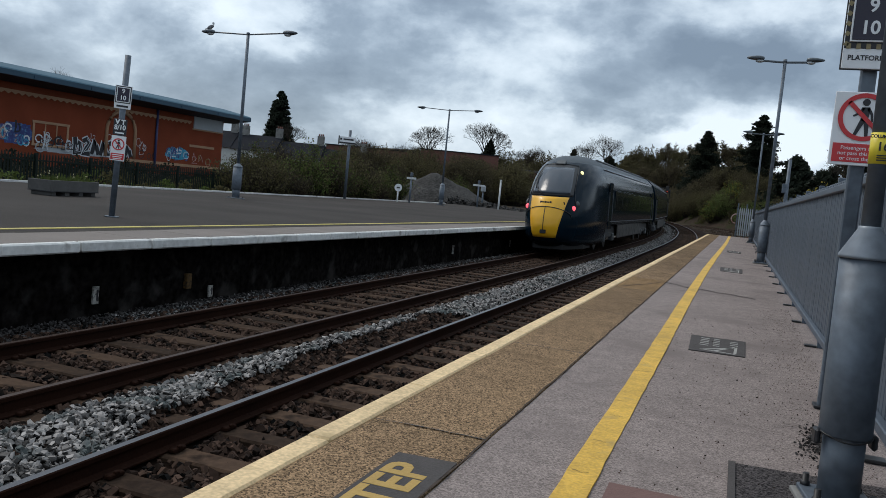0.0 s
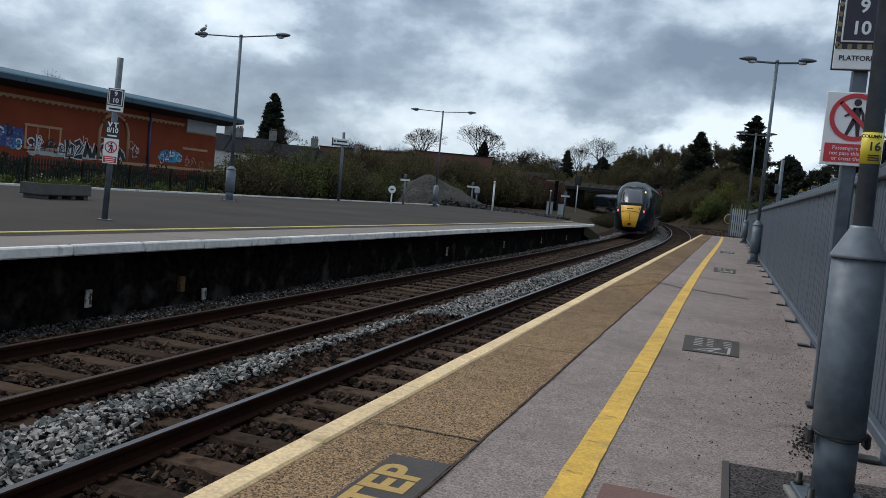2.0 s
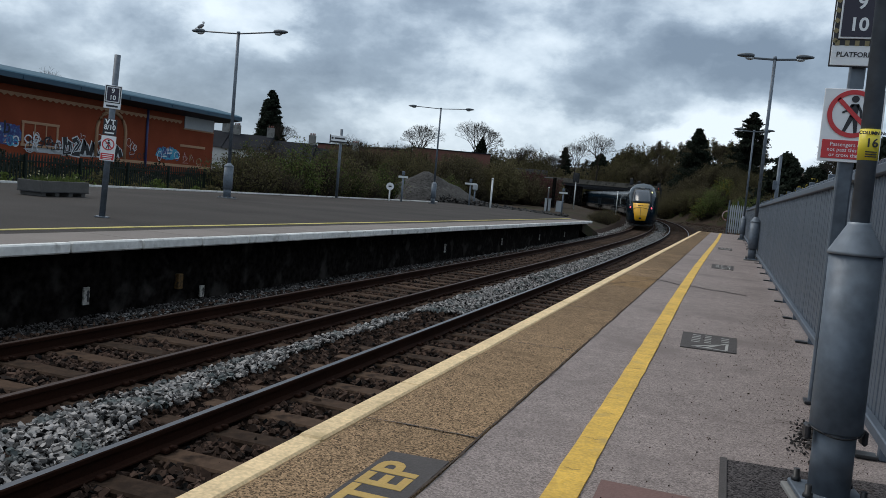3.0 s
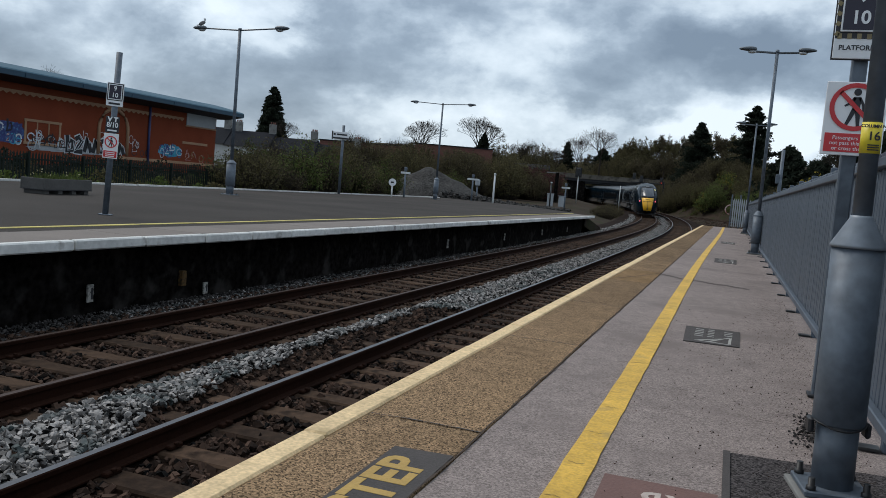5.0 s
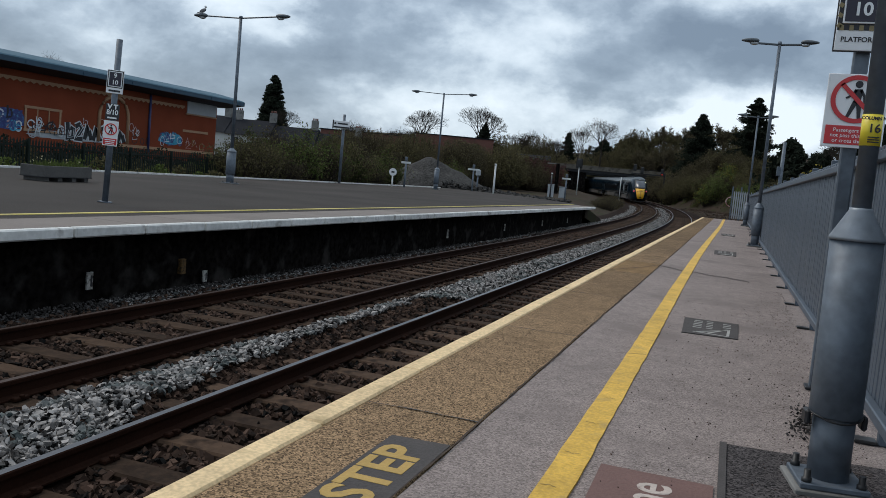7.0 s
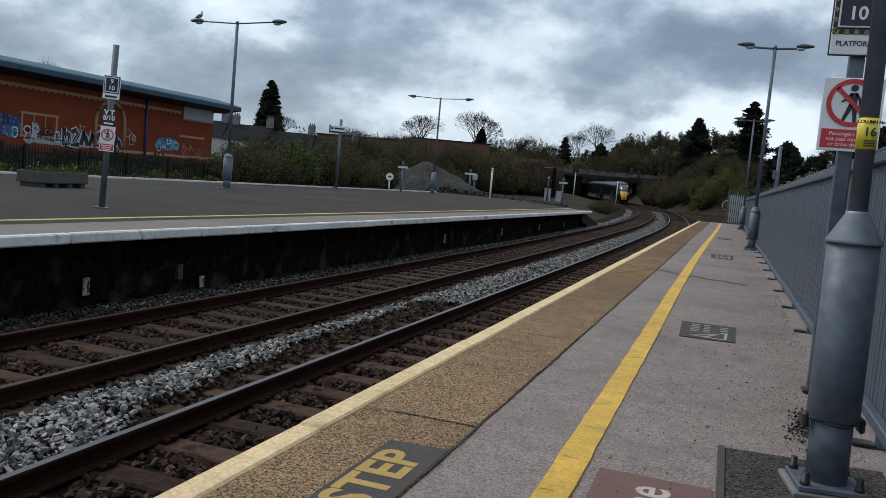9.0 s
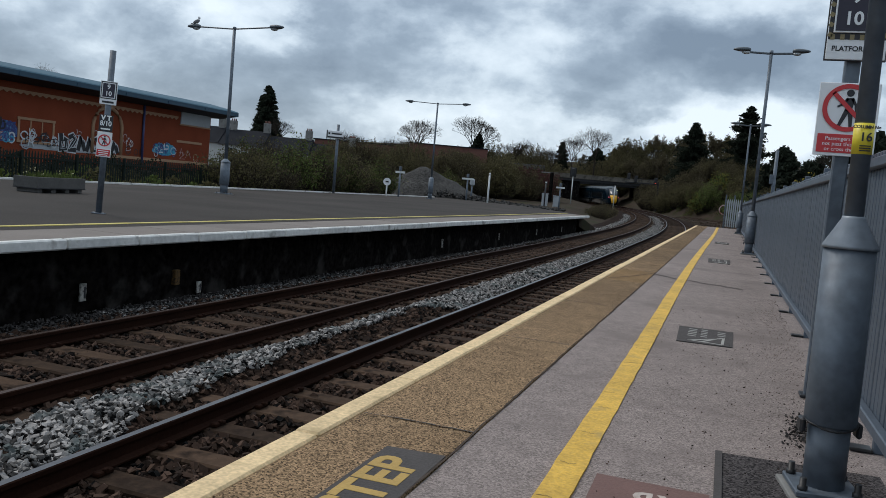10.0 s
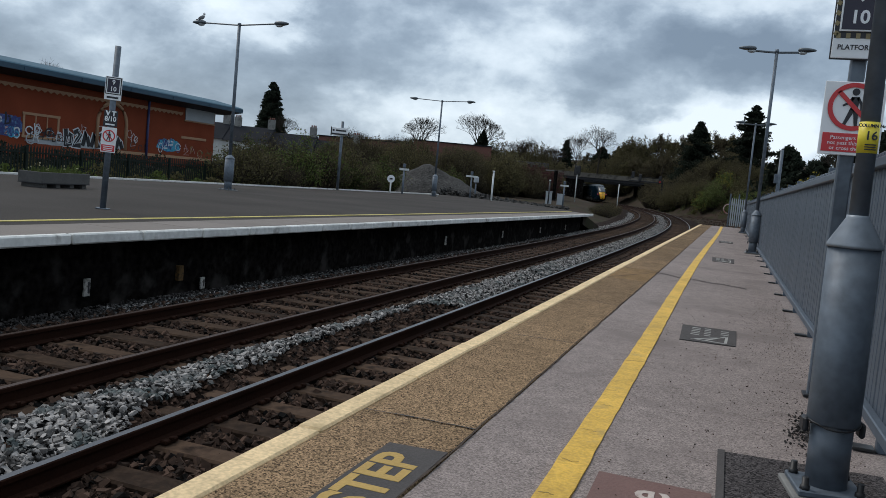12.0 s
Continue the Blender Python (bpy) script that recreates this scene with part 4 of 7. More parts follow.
# ---- lamp columns ----
def lamp_column(name, m, height, arm, low, fat, label):
    """A hinged steel column: plate, bolts, lower tube, sleeve, cone, upper tube, cross arm and two lanterns."""
    col = thing(name, m, label, "lamp column", "platform lamp columns")
    s = fat
    big = 0.70 if fat < 1.5 else 1.0   # the island platform has larger lanterns
    plate = part("base_plate", boxed((0, 0, 0.035), (0.25 * s, 0.25 * s, 0.022), 0.004), M["galv"], col)
    part("plinth", boxed((0, 0, 0.008), (0.29 * s, 0.29 * s, 0.03), 0.004), M["concrete"], col)
    for sx in (-1, 1):
        for sy in (-1, 1):
            tubed("bolt", [(sx * 0.098 * s, sy * 0.098 * s, 0.04), (sx * 0.098 * s, sy * 0.098 * s, 0.062), (sx * 0.098 * s, sy * 0.098 * s, 0.063), (sx * 0.098 * s, sy * 0.098 * s, 0.095)], [0.019 * s, 0.019 * s, 0.013 * s, 0.013 * s], M["black"], plate, n=6)
    tubed("lower_tube", [(0, 0, 0.04), (0, 0, low * 0.34)], [0.077 * s, 0.077 * s], M["galv"], col, n=28)
    hinge = part("hinge", boxed((-0.103 * s, 0, low * 0.285), (0.022, 0.06, 0.06), 0.008), M["dark_metal"], col)
    part("latch", boxed((0.103 * s, 0, low * 0.285), (0.022, 0.06, 0.06), 0.008), M["dark_metal"], col)
    seam = [(0.098 * s * math.cos(a), 0.098 * s * math.sin(a), low * 0.300 + 0.010 * math.cos(2 * a)) for a in [2 * math.pi * k / 24 for k in range(25)]]
    tubed("hinge_seam", seam, [0.004] * 25, M["black"], col, n=5)
    sv = [(0, 0, low * 0.300), (0, 0, low * 0.305), (0, 0, low)]
    tubed("sleeve", sv, [0.092 * s, 0.096 * s, 0.094 * s], M["galv"], col, n=28)
    tubed("cone", [(0, 0, low), (0, 0, low + 0.012), (0, 0, low + 0.115), (0, 0, low + 0.125)], [0.101 * s, 0.100 * s, 0.042 * s, 0.041 * s], M["galv_bright"], col, "bright galvanised cone collar", n=28)
    tubed("upper_tube", [(0, 0, low + 0.10), (0, 0, height - 0.02)], [0.0345 * s, 0.031 * s], M["galv"], col, n=20)
    tubed("cap", [(0, 0, height - 0.05), (0, 0, height + 0.03)], [0.040 * s, 0.034 * s], M["galv"], col, n=12)
    for d in (-1, 1):
        a = part("arm", boxed((d * arm * 0.42, 0, height - 0.05 + 0.02 * arm), (arm * 0.80, 0.05, 0.05), 0.012, Matrix.Rotation(-d * radians(2.5), 4, "Y")), M["lantern"], col)
        bm = bmesh.new()
        bmesh.ops.create_uvsphere(bm, u_segments=14, v_segments=8, radius=0.5)
        for v in bm.verts:
            k = v.co.x * d + 0.5
            v.co = Vector((v.co.x * 0.62, v.co.y * (0.24 + 0.10 * (1 - k)), v.co.z * (0.09 + 0.10 * (1 - k)) + (0.02 if v.co.z > 0 else 0.0))) * big
        bmesh.ops.translate(bm, vec=(d * (arm - 0.10), 0, height + 0.03), verts=bm.verts)
        lan = part("lantern", bm, M["lantern"], col, "dark grey lantern head", smooth=True)
        bm = bmesh.new()
        bmesh.ops.create_uvsphere(bm, u_segments=12, v_segments=6, radius=0.5)
        bmesh.ops.scale(bm, vec=(0.30 * big, 0.20 * big, 0.12 * big), verts=bm.verts)
        bmesh.ops.translate(bm, vec=(d * (arm - 0.20), 0, height - 0.035), verts=bm.verts)
        part("lens", bm, M["lens"], lan, smooth=True)
    return col


lbl = "grey hinged steel lamp column with two lanterns"
column = lamp_column("lamp_column", pose(0.470, 3.46, 0, 0, -0.6, 8), 5.05, 0.80, 0.975, 1.0, lbl + ", on a bolted plate")
plate = tubed("column_label", [(0, 0, 1.335), (0, 0, 1.452)], [0.0362, 0.0362], M["yellow_sign"], column, "yellow column number label", n=24)
lamp_column("lamp_column", pose(0.62, 22.0, 0, 0, 0, 2), 5.07, 0.79, 0.975, 1.25, lbl + " beside the steel fence")
lamp_column("lamp_column", pose(0.62, 40.5, 0, 0, 0, 2), 5.07, 0.79, 0.975, 1.25, lbl + " beside the steel fence")
lamp_column("lamp_column", pose(-17.91, 26.4, 0, 0, 0, -3), 6.18, 1.95, 1.2, 1.85, lbl + " on the island platform")
lamp_column("lamp_column", pose(-19.47, 53.25, 0, 0, 0, 4), 6.60, 2.15, 1.4, 1.85, lbl + " on the island platform")


def face(x, y, z, yaw=0.0):
    """A pose whose local xy plane stands upright and looks towards -y, turned by yaw."""
    return pose(x, y, z, 90, 0, yaw)


# column number on the label
for txt, size, z in (("COLUMN No", 0.0165, 1.436), ("16", 0.046, 1.398)):
    letters("column_lettering", txt, size, face(0.0, -0.0374, z), M["letter_black"], plate, depth=0.0012, bold=0.0006)
for k in range(3):
    part("label_bar", boxed((0.0, -0.0374, 1.366 - 0.009 * k), (0.04, 0.003, 0.004)), M["letter_black"], plate)


# ---- signs ----
def ring(bm, c, r0, r1, y, n=40):
    vs = []
    for k in range(n):
        a = 2 * math.pi * k / n
        vs.append([bm.verts.new((c[0] + r * math.cos(a), yy, c[1] + r * math.sin(a))) for r, yy in ((r0, y), (r1, y), (r1, y + 0.003), (r0, y + 0.003))])
    for k in range(n):
        p, q = vs[k], vs[(k + 1) % n]
        for j in range(4):
            bm.faces.new((p[j], p[(j + 1) % 4], q[(j + 1) % 4], q[j]))
    bmesh.ops.recalc_face_normals(bm, faces=bm.faces)


def walker(bm, c, s, y):
    """The walking figure of the pictogram: a head and tapering limbs, cut from flat plate."""
    def limb(pts, w0, w1):
        n = len(pts)
        left, right = [], []
        for i, (x, z) in enumerate(pts):
            p, q = pts[max(i - 1, 0)], pts[min(i + 1, n - 1)]
            d = Vector((q[0] - p[0], q[1] - p[1])).normalized()
            w = (w0 + (w1 - w0) * i / (n - 1)) / 2
            left.append((x - d.y * w, z + d.x * w))
            right.append((x + d.y * w, z - d.x * w))
        ring_pts = left + right[::-1]
        front = [bm.verts.new((c[0] + x * s, y - 0.0015, c[1] + z * s)) for x, z in ring_pts]
        back = [bm.verts.new((c[0] + x * s, y + 0.0015, c[1] + z * s)) for x, z in ring_pts]
        m = len(ring_pts)
        for i in range(n - 1):
            bm.faces.new((front[i], front[i + 1], front[m - 2 - i], front[m - 1 - i]))
        for i in range(m):
            j = (i + 1) % m
            bm.faces.new((front[j], front[i], back[i], back[j]))
    limb([(0.02, 0.27), (0.03, 0.12), (0.01, -0.10)], 0.19, 0.17)
    limb([(-0.02, -0.06), (-0.10, -0.26), (-0.19, -0.48), (-0.30, -0.52)], 0.13, 0.06)
    limb([(0.05, -0.06), (0.08, -0.28), (0.10, -0.52), (0.20, -0.54)], 0.13, 0.06)
    limb([(-0.03, 0.25), (-0.13, 0.10), (-0.27, 0.02)], 0.08, 0.05)
    limb([(0.08, 0.25), (0.18, 0.08), (0.20, -0.12)], 0.08, 0.05)
    v = bmesh.ops.create_cone(bm, cap_ends=True, segments=18, radius1=0.095 * s, radius2=0.095 * s, depth=0.003)["verts"]
    bmesh.ops.rotate(bm, matrix=Matrix.Rotation(radians(90), 3, "X"), verts=v)
    bmesh.ops.translate(bm, vec=(c[0] + 0.02 * s, y, c[1] + 0.40 * s), verts=v)


def no_passing(parent, w, h, z, read):
    """White board, red ring with a bar, dark walking figure, red text panel; its front looks to -y."""
    b = part("no_passing_board", boxed((0, 0, z), (w, 0.012, h), 0.003), M["white_sign"], parent, "white prohibition sign with a red ring")
    cz = z + h * 0.16
    bm = bmesh.new()
    walker(bm, (0, cz), w * 0.66, -0.0085)
    part("pictogram", bm, M["letter_black"], b)
    bm = bmesh.new()
    ring(bm, (0, cz), w * 0.345, w * 0.425, -0.012)
    box(bm, (0, -0.0105, cz), (w * 0.075, 0.003, w * 0.74), 0, Matrix.Rotation(radians(-45), 4, "Y"))
    part("red_ring", bm, M["red_sign"], b)
    part("red_panel", boxed((0, -0.0085, z - h * 0.33), (w * 0.90, 0.004, h * 0.255), 0.001), M["red_sign"], b)
    if read:
        for k, line in enumerate(("Passengers must", "not pass this point", "or cross the line")):
            letters("sign_lettering", line, h * 0.074, face(0, -0.0118, z - h * (0.265 + 0.072 * k)), M["white_sign"], b, depth=0.0008)
    else:
        for k in range(3):
            part("text_bar", boxed((0, -0.0112, z - h * (0.265 + 0.075 * k)), (w * (0.70 - 0.06 * k), 0.002, h * 0.032)), M["white_sign"], b)
    return b


def hazard_frame(parent, w, h, z):
    """The black and tan chevron border round a platform number."""
    fr = part("chevron_border", boxed((0, -0.002, z), (w, 0.012, h), 0.003), M["letter_black"], parent, "black border with tan chevrons")
    n = 7
    for k in range(n):
        for xx in (-w / 2 + 0.012, w / 2 - 0.012):
            part("chevron", boxed((xx, -0.0095, z - h / 2 + h * (k + 0.5) / n), (0.024, 0.003, h / n * 0.42), 0, Matrix.Rotation(radians(30), 4, "Y")), M["chevron_tan"], fr)
    for k in range(6):
        for zz in (z - h / 2 + 0.016, z + h / 2 - 0.016):
            part("chevron", boxed((-w / 2 + w * (k + 0.5) / 6, -0.0095, zz), (w / 6 * 0.45, 0.003, 0.030)), M["chevron_tan"], fr)
    return fr


# the post close behind the first column
post = thing("sign_post", pose(0.600, 5.30, 0), "grey square post with platform number and warning signs", "sign post", "platform sign posts")
part("pole", boxed((0.0, 0.06, 1.75), (0.085, 0.06, 3.5), 0.008), M["galv"], post)
part("foot", boxed((0.0, 0.06, 0.008), (0.13, 0.13, 0.016), 0.003), M["dark_metal"], post)
no_passing(post, 0.325, 0.425, 1.665, True)
nb = part("number_board", boxed((0.0, 0, 2.27), (0.315, 0.014, 0.52), 0.003), M["white_sign"], post, "platform number board, nine and ten")
hazard_frame(nb, 0.312, 0.405, 2.325)
part("navy_panel", boxed((0.0, -0.014, 2.335), (0.258, 0.012, 0.345), 0.002), M["white_sign"], nb)
part("navy_field", boxed((0.0, -0.0215, 2.335), (0.240, 0.004, 0.325), 0.001), M["navy_sign"], nb)
letters("number_lettering", "9", 0.105, face(-0.022, -0.0250, 2.365, 0), M["white_sign"], nb, depth=0.001, bold=0.0025)
letters("number_lettering", "10", 0.105, face(-0.030, -0.0250, 2.240, 0), M["white_sign"], nb, depth=0.001, bold=0.0025)
letters("number_lettering", "PLATFORM", 0.040, face(-0.030, -0.0085, 2.072, 0), M["letter_black"], nb, depth=0.001, bold=0.0008)
part("number_rim", boxed((0.0, 0.004, 2.27), (0.330, 0.012, 0.535), 0.003), M["letter_black"], nb)

# the same kind of post on the island platform
post2 = thing("sign_post", pose(-10.83, 12.05, 0, 0, 2.0, 30), "slim grey post with small platform and warning signs", "sign post", "platform sign posts")
tubed("pole", [(0, 0.06, 0), (0, 0.06, 2.97)], [0.055, 0.055], M["galv"], post2, n=12)
part("foot", boxed((0, 0.06, 0.008), (0.22, 0.22, 0.016), 0.003), M["galv"], post2)
no_passing(post2, 0.255, 0.455, 1.267, False)
nb = part("number_board", boxed((0, 0, 2.20), (0.29, 0.014, 0.42), 0.003), M["white_sign"], post2, "small platform number board, nine and ten")
part("navy_rim", boxed((0, -0.004, 2.245), (0.27, 0.012, 0.31), 0.003), M["letter_black"], nb)
part("navy_panel", boxed((0, -0.010, 2.245), (0.235, 0.010, 0.275), 0.001), M["white_sign"], nb)
part("navy_field", boxed((0, -0.0165, 2.245), (0.205, 0.004, 0.245), 0.001), M["navy_sign"], nb)
letters("number_lettering", "9", 0.115, face(0, -0.0195, 2.305), M["white_sign"], nb, depth=0.001, bold=0.002)
letters("number_lettering", "10", 0.115, face(0, -0.0195, 2.185), M["white_sign"], nb, depth=0.001, bold=0.002)
part("text_bar", boxed((0, -0.0085, 2.035), (0.2, 0.003, 0.035)), M["letter_black"], nb)
cb = part("stop_board", boxed((0, 0, 1.655), (0.235, 0.014, 0.29), 0.003), M["letter_black"], post2, "black car-stop board with white figures")
letters("stop_lettering", "V T", 0.115, face(0, -0.009, 1.745), M["white_sign"], cb, depth=0.001, bold=0.006)
letters("stop_lettering", "8/10", 0.125, face(0, -0.009, 1.645), M["white_sign"], cb, depth=0.001, bold=0.003, sx=0.9)
part("text_bar", boxed((0, -0.009, 1.548), (0.16, 0.003, 0.028)), M["white_sign"], cb)

# the station name board
name = thing("station_sign", pose(-22.0, 43.6, 0, 0, 0, 38), "white station name board on a tall grey post", "station sign")
tubed("pole", [(0, 0.1, 0), (0, 0.1, 4.05)], [0.085, 0.085], M["galv"], name, n=12)
nbd = part("board", boxed((-0.16, -0.02, 3.44), (0.96, 0.10, 0.44), 0.02), M["white_sign"], name)
part("name_bar", boxed((-0.10, -0.073, 3.49), (0.60, 0.006, 0.09)), M["letter_black"], nbd)
part("logo_bar", boxed((-0.54, -0.073, 3.49), (0.11, 0.006, 0.11)), M["letter_black"], nbd)
part("lower_band", boxed((-0.16, -0.073, 3.28), (0.94, 0.006, 0.09)), M["letter_black"], nbd)
part("side_frame", boxed((-0.66, -0.02, 3.42), (0.05, 0.12, 0.52), 0.01), M["dark_metal"], nbd)

# planters on the island platform
rp = random.Random(15)


def planter(m):
    pl = thing("planter", m, "weathered grey trough of spring flowers on a pallet", "planter", "planters")
    for sx, sy, lx, ly in ((0, -0.55, 3.1, 0.06), (0, 0.55, 3.1, 0.06), (-1.52, 0, 0.06, 1.04), (1.52, 0, 0.06, 1.04)):
        part("side", boxed((sx, sy, 0.42), (lx, ly, 0.46), 0.012), M["planter"], pl)
    for x in (-1.3, -0.45, 0.45, 1.3):
        part("foot_block", boxed((x, 0, 0.08), (0.28, 1.0, 0.16), 0.01), M["planter"], pl)
    part("deck", boxed((0, 0, 0.178), (3.15, 1.16, 0.035), 0.004), M["dark_metal"], pl)
    part("soil", boxed((0, 0, 0.56), (2.96, 1.02, 0.10)), M["earth"], pl)
    V, F = [], []
    for _ in range(420):
        p = Vector((rp.uniform(-1.4, 1.4), rp.uniform(-0.45, 0.45), 0.60))
        h = rp.uniform(0.05, 0.32)
        q = p + Vector((rp.gauss(0, 0.06), rp.gauss(0, 0.06), h))
        w = Vector((rp.gauss(0, 1), rp.gauss(0, 1), 0)).normalized() * 0.022
        k = len(V)
        V += [p - w, p + w, q]
        F.append((k, k + 1, k + 2))
    raw("foliage", V, F, M["leaf_green"], pl)
    V, F = [], []
    for _ in range(13):
        p = Vector((rp.uniform(-1.4, 1.4), rp.uniform(-0.45, 0.45), rp.uniform(0.72, 1.05)))
        k = len(V)
        for _q in range(2):
            a, c = Vector((rp.gauss(0, 1), rp.gauss(0, 1), rp.gauss(0, 1))).normalized() * 0.045, Vector((rp.gauss(0, 1), rp.gauss(0, 1), rp.gauss(0, 1))).normalized() * 0.045
            k = len(V)
            V += [p - a, p - c, p + a, p + c]
            F.append((k, k + 1, k + 2, k + 3))
    raw("blossom", V, F, M["flower"], pl)
    return pl


trough = planter(pose(-16.47, 16.6, 0, 0, 0, 96))
trough.matrix_world = pose(-16.47, 16.6, 0, 0, 0, 96) @ Matrix.Diagonal((0.575, 0.62, 0.60, 1))

# a gull on the lamp arm
bm = bmesh.new()
bmesh.ops.create_uvsphere(bm, u_segments=12, v_segments=8, radius=0.5)
for v in bm.verts:
    v.co = Vector((v.co.x * 0.42 * (1.0 if v.co.x < 0 else 0.8), v.co.y * 0.17, v.co.z * 0.17 + 0.05 * v.co.x))
gull = thing("gull", pose(-19.62, 26.45, 6.39, 0, -20, 35) @ Matrix.Diagonal((0.72, 0.72, 0.85, 1)), "grey and white gull perched on a lamp arm", "bird")
part("body", bm, M["gull"], gull, smooth=True)
bm = bmesh.new()
bmesh.ops.create_uvsphere(bm, u_segments=10, v_segments=6, radius=0.065)
bmesh.ops.translate(bm, vec=(0.17, 0, 0.13), verts=bm.verts)
part("head", bm, M["white_sign"], gull, smooth=True)
part("tail", boxed((-0.25, 0, -0.04), (0.16, 0.07, 0.03), 0.01), M["dark_metal"], gull)
for d in (-1, 1):
    tubed("leg", [(0, d * 0.03, -0.05), (0, d * 0.03, -0.17)], [0.01, 0.01], M["step_letter"], gull, n=5)


# ---- the brick hall beyond the island platform ----
WX = -51.5
hall = thing("brick_hall", pose(0, 0, 0), "long red-brick hall with blue curved eaves and graffiti", "building")
part("wall", boxed((WX - 9, 48.3, 3.0), (18, 49, 6.9), 0.02), M["brick"], hall)
V, F = [], []           # the roof: a shallow barrel over deep eaves
prof = [(-49.4, 6.24), (-49.4, 6.62), (-49.5, 6.72), (-50.6, 6.98), (-53, 7.42), (-57, 7.85), (-62, 8.1), (-70, 8.2), (-70, 5.9), (-51.45, 5.92)]
for y in (20, 74.6):
    V += [(x, y, z) for x, z in prof]
n = len(prof)
F = [(k, (k + 1) % n, n + (k + 1) % n, n + k) for k in range(n)] + [tuple(range(n)), tuple(reversed(range(n, 2 * n)))]
roof = raw("roof", V, F, [M["roof_sheet"], M["fascia"], M["soffit_shaded"]], hall)
# underside faces take a dark blue with the shadow of the eaves painted in
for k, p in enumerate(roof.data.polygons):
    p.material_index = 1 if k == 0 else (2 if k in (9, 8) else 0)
for y in [24 + 5.6 * i for i in range(9)]:
    part("gutter_clip", boxed((-49.37, y, 6.42), (0.04, 0.10, 0.24)), M["fascia"], roof)
# sawtooth stone course under the eaves
bm = bmesh.new()
y = 24.0
while y < 67.2:
    o = [(WX + 0.03, y, 5.42), (WX + 0.03, y + 0.62, 5.42), (WX + 0.03, y + 0.62, 5.26), (WX + 0.03, y + 0.31, 5.08), (WX + 0.03, y, 5.26)]
    vs = [bm.verts.new(p) for p in o]
    ws = [bm.verts.new((p[0] + 0.05, p[1], p[2])) for p in o]
    bm.faces.new(ws)
    for k in range(5):
        bm.faces.new((vs[k], vs[(k + 1) % 5], ws[(k + 1) % 5], ws[k]))
    y += 0.62
tagged(part("sawtooth_course", bm, M["stone_trim"], hall, "pale sawtooth stone course"), kind="stuff")
for y in (24.5, 33.5, 43.0, 62.4):
    tubed("drainpipe", [(WX + 0.12, y, 0.6), (WX + 0.12, y, 5.9)], [0.11, 0.11], M["drainpipe"], hall, "dark blue drainpipe", n=8)
part("plinth_course", boxed((WX + 0.04, 65.0, 1.02), (0.06, 15.0, 0.26), 0.01), M["stone_trim"], hall)
part("louvre_panel", boxed((WX + 0.06, 70.2, 5.36), (0.10, 4.75, 1.22), 0.02), M["louvre"], hall, "pale grey louvre panel")
part("louvre_rim", boxed((WX + 0.04, 70.2, 4.68), (0.12, 5.0, 0.12), 0.01), M["stone_trim"], hall)
part("stone_band", boxed((WX + 0.04, 69.4, 3.02), (0.05, 4.0, 0.24), 0.01), M["stone_trim"], hall)


def blind_window(y0, y1, z0, z1):
    """A bricked-up opening in a pale stone frame with two mullions."""
    w = part("blind_window", boxed((WX + 0.012, (y0 + y1) / 2, (z0 + z1) / 2), (0.02, y1 - y0, z1 - z0)), M["brick"], hall)
    for z in (z0, z1):
        part("frame_bar", boxed((WX + 0.05, (y0 + y1) / 2, z), (0.07, y1 - y0 + 0.3, 0.20), 0.01), M["stone_trim"], w)
    for k in range(4):
        yy = y0 + (y1 - y0) * k / 3
        part("frame_bar", boxed((WX + 0.045, yy, (z0 + z1) / 2), (0.05, 0.20 if k in (0, 3) else 0.10, z1 - z0), 0.01), M["stone_trim"], w)


blind_window(48.5, 51.9, 1.55, 3.30)
blind_window(32.5, 36.0, 1.55, 3.30)
pts = [(WX + 0.05, 57.9 + 1.75 * math.cos(a), 3.4 + 1.75 * math.sin(a)) for a in [math.pi * k / 14 for k in range(15)]]
pts = [(WX + 0.05, 59.65, 1.2)] + pts + [(WX + 0.05, 56.15, 1.2)]
tubed("arch_moulding", pts, [0.16] * len(pts), M["stone_trim"], hall, "pale stone arch moulding", n=6)


def stroke(name, pts, width, x, material):
    """A sprayed line: a flat ribbon on the wall through pts (y, z)."""
    V, F = [], []
    P2 = [Vector(p) for p in pts]
    for i, p in enumerate(P2):
        d = (P2[min(i + 1, len(P2) - 1)] - P2[max(i - 1, 0)]).normalized()
        q = Vector((-d.y, d.x)) * width / 2
        V += [(x, p.x - q.x, p.y - q.y), (x, p.x + q.x, p.y + q.y), (x + 0.006, p.x - q.x, p.y - q.y), (x + 0.006, p.x + q.x, p.y + q.y)]
    for i in range(len(P2) - 1):
        q = i * 4
        F += [(q + 2, q + 3, q + 7, q + 6), (q, q + 2, q + 6, q + 4), (q + 3, q + 1, q + 5, q + 7)]
    return raw(name, V, F, material, hall)


gr = random.Random(77)


def ragged_patch(y0, y1, z0, z1, x, material, teeth=22):
    """A sprayed ground: an uneven rounded patch on the wall."""
    cy, cz = (y0 + y1) / 2, (z0 + z1) / 2
    loop = []
    for i in range(teeth):
        a = 2 * math.pi * i / teeth
        k = gr.uniform(0.82, 1.12)
        c, q = math.cos(a), math.sin(a)
        loop.append((cy + (y1 - y0) / 2 * k * abs(c) ** 0.6 * (1 if c > 0 else -1), cz + (z1 - z0) / 2 * k * abs(q) ** 0.6 * (1 if q > 0 else -1)))
    V = [(x, p[0], p[1]) for p in loop] + [(WX + 0.004, p[0], p[1]) for p in loop]
    raw("graffiti_fill", V, [tuple(range(teeth))] + [(i, teeth + i, teeth + (i + 1) % teeth, (i + 1) % teeth) for i in range(teeth)], material, hall)


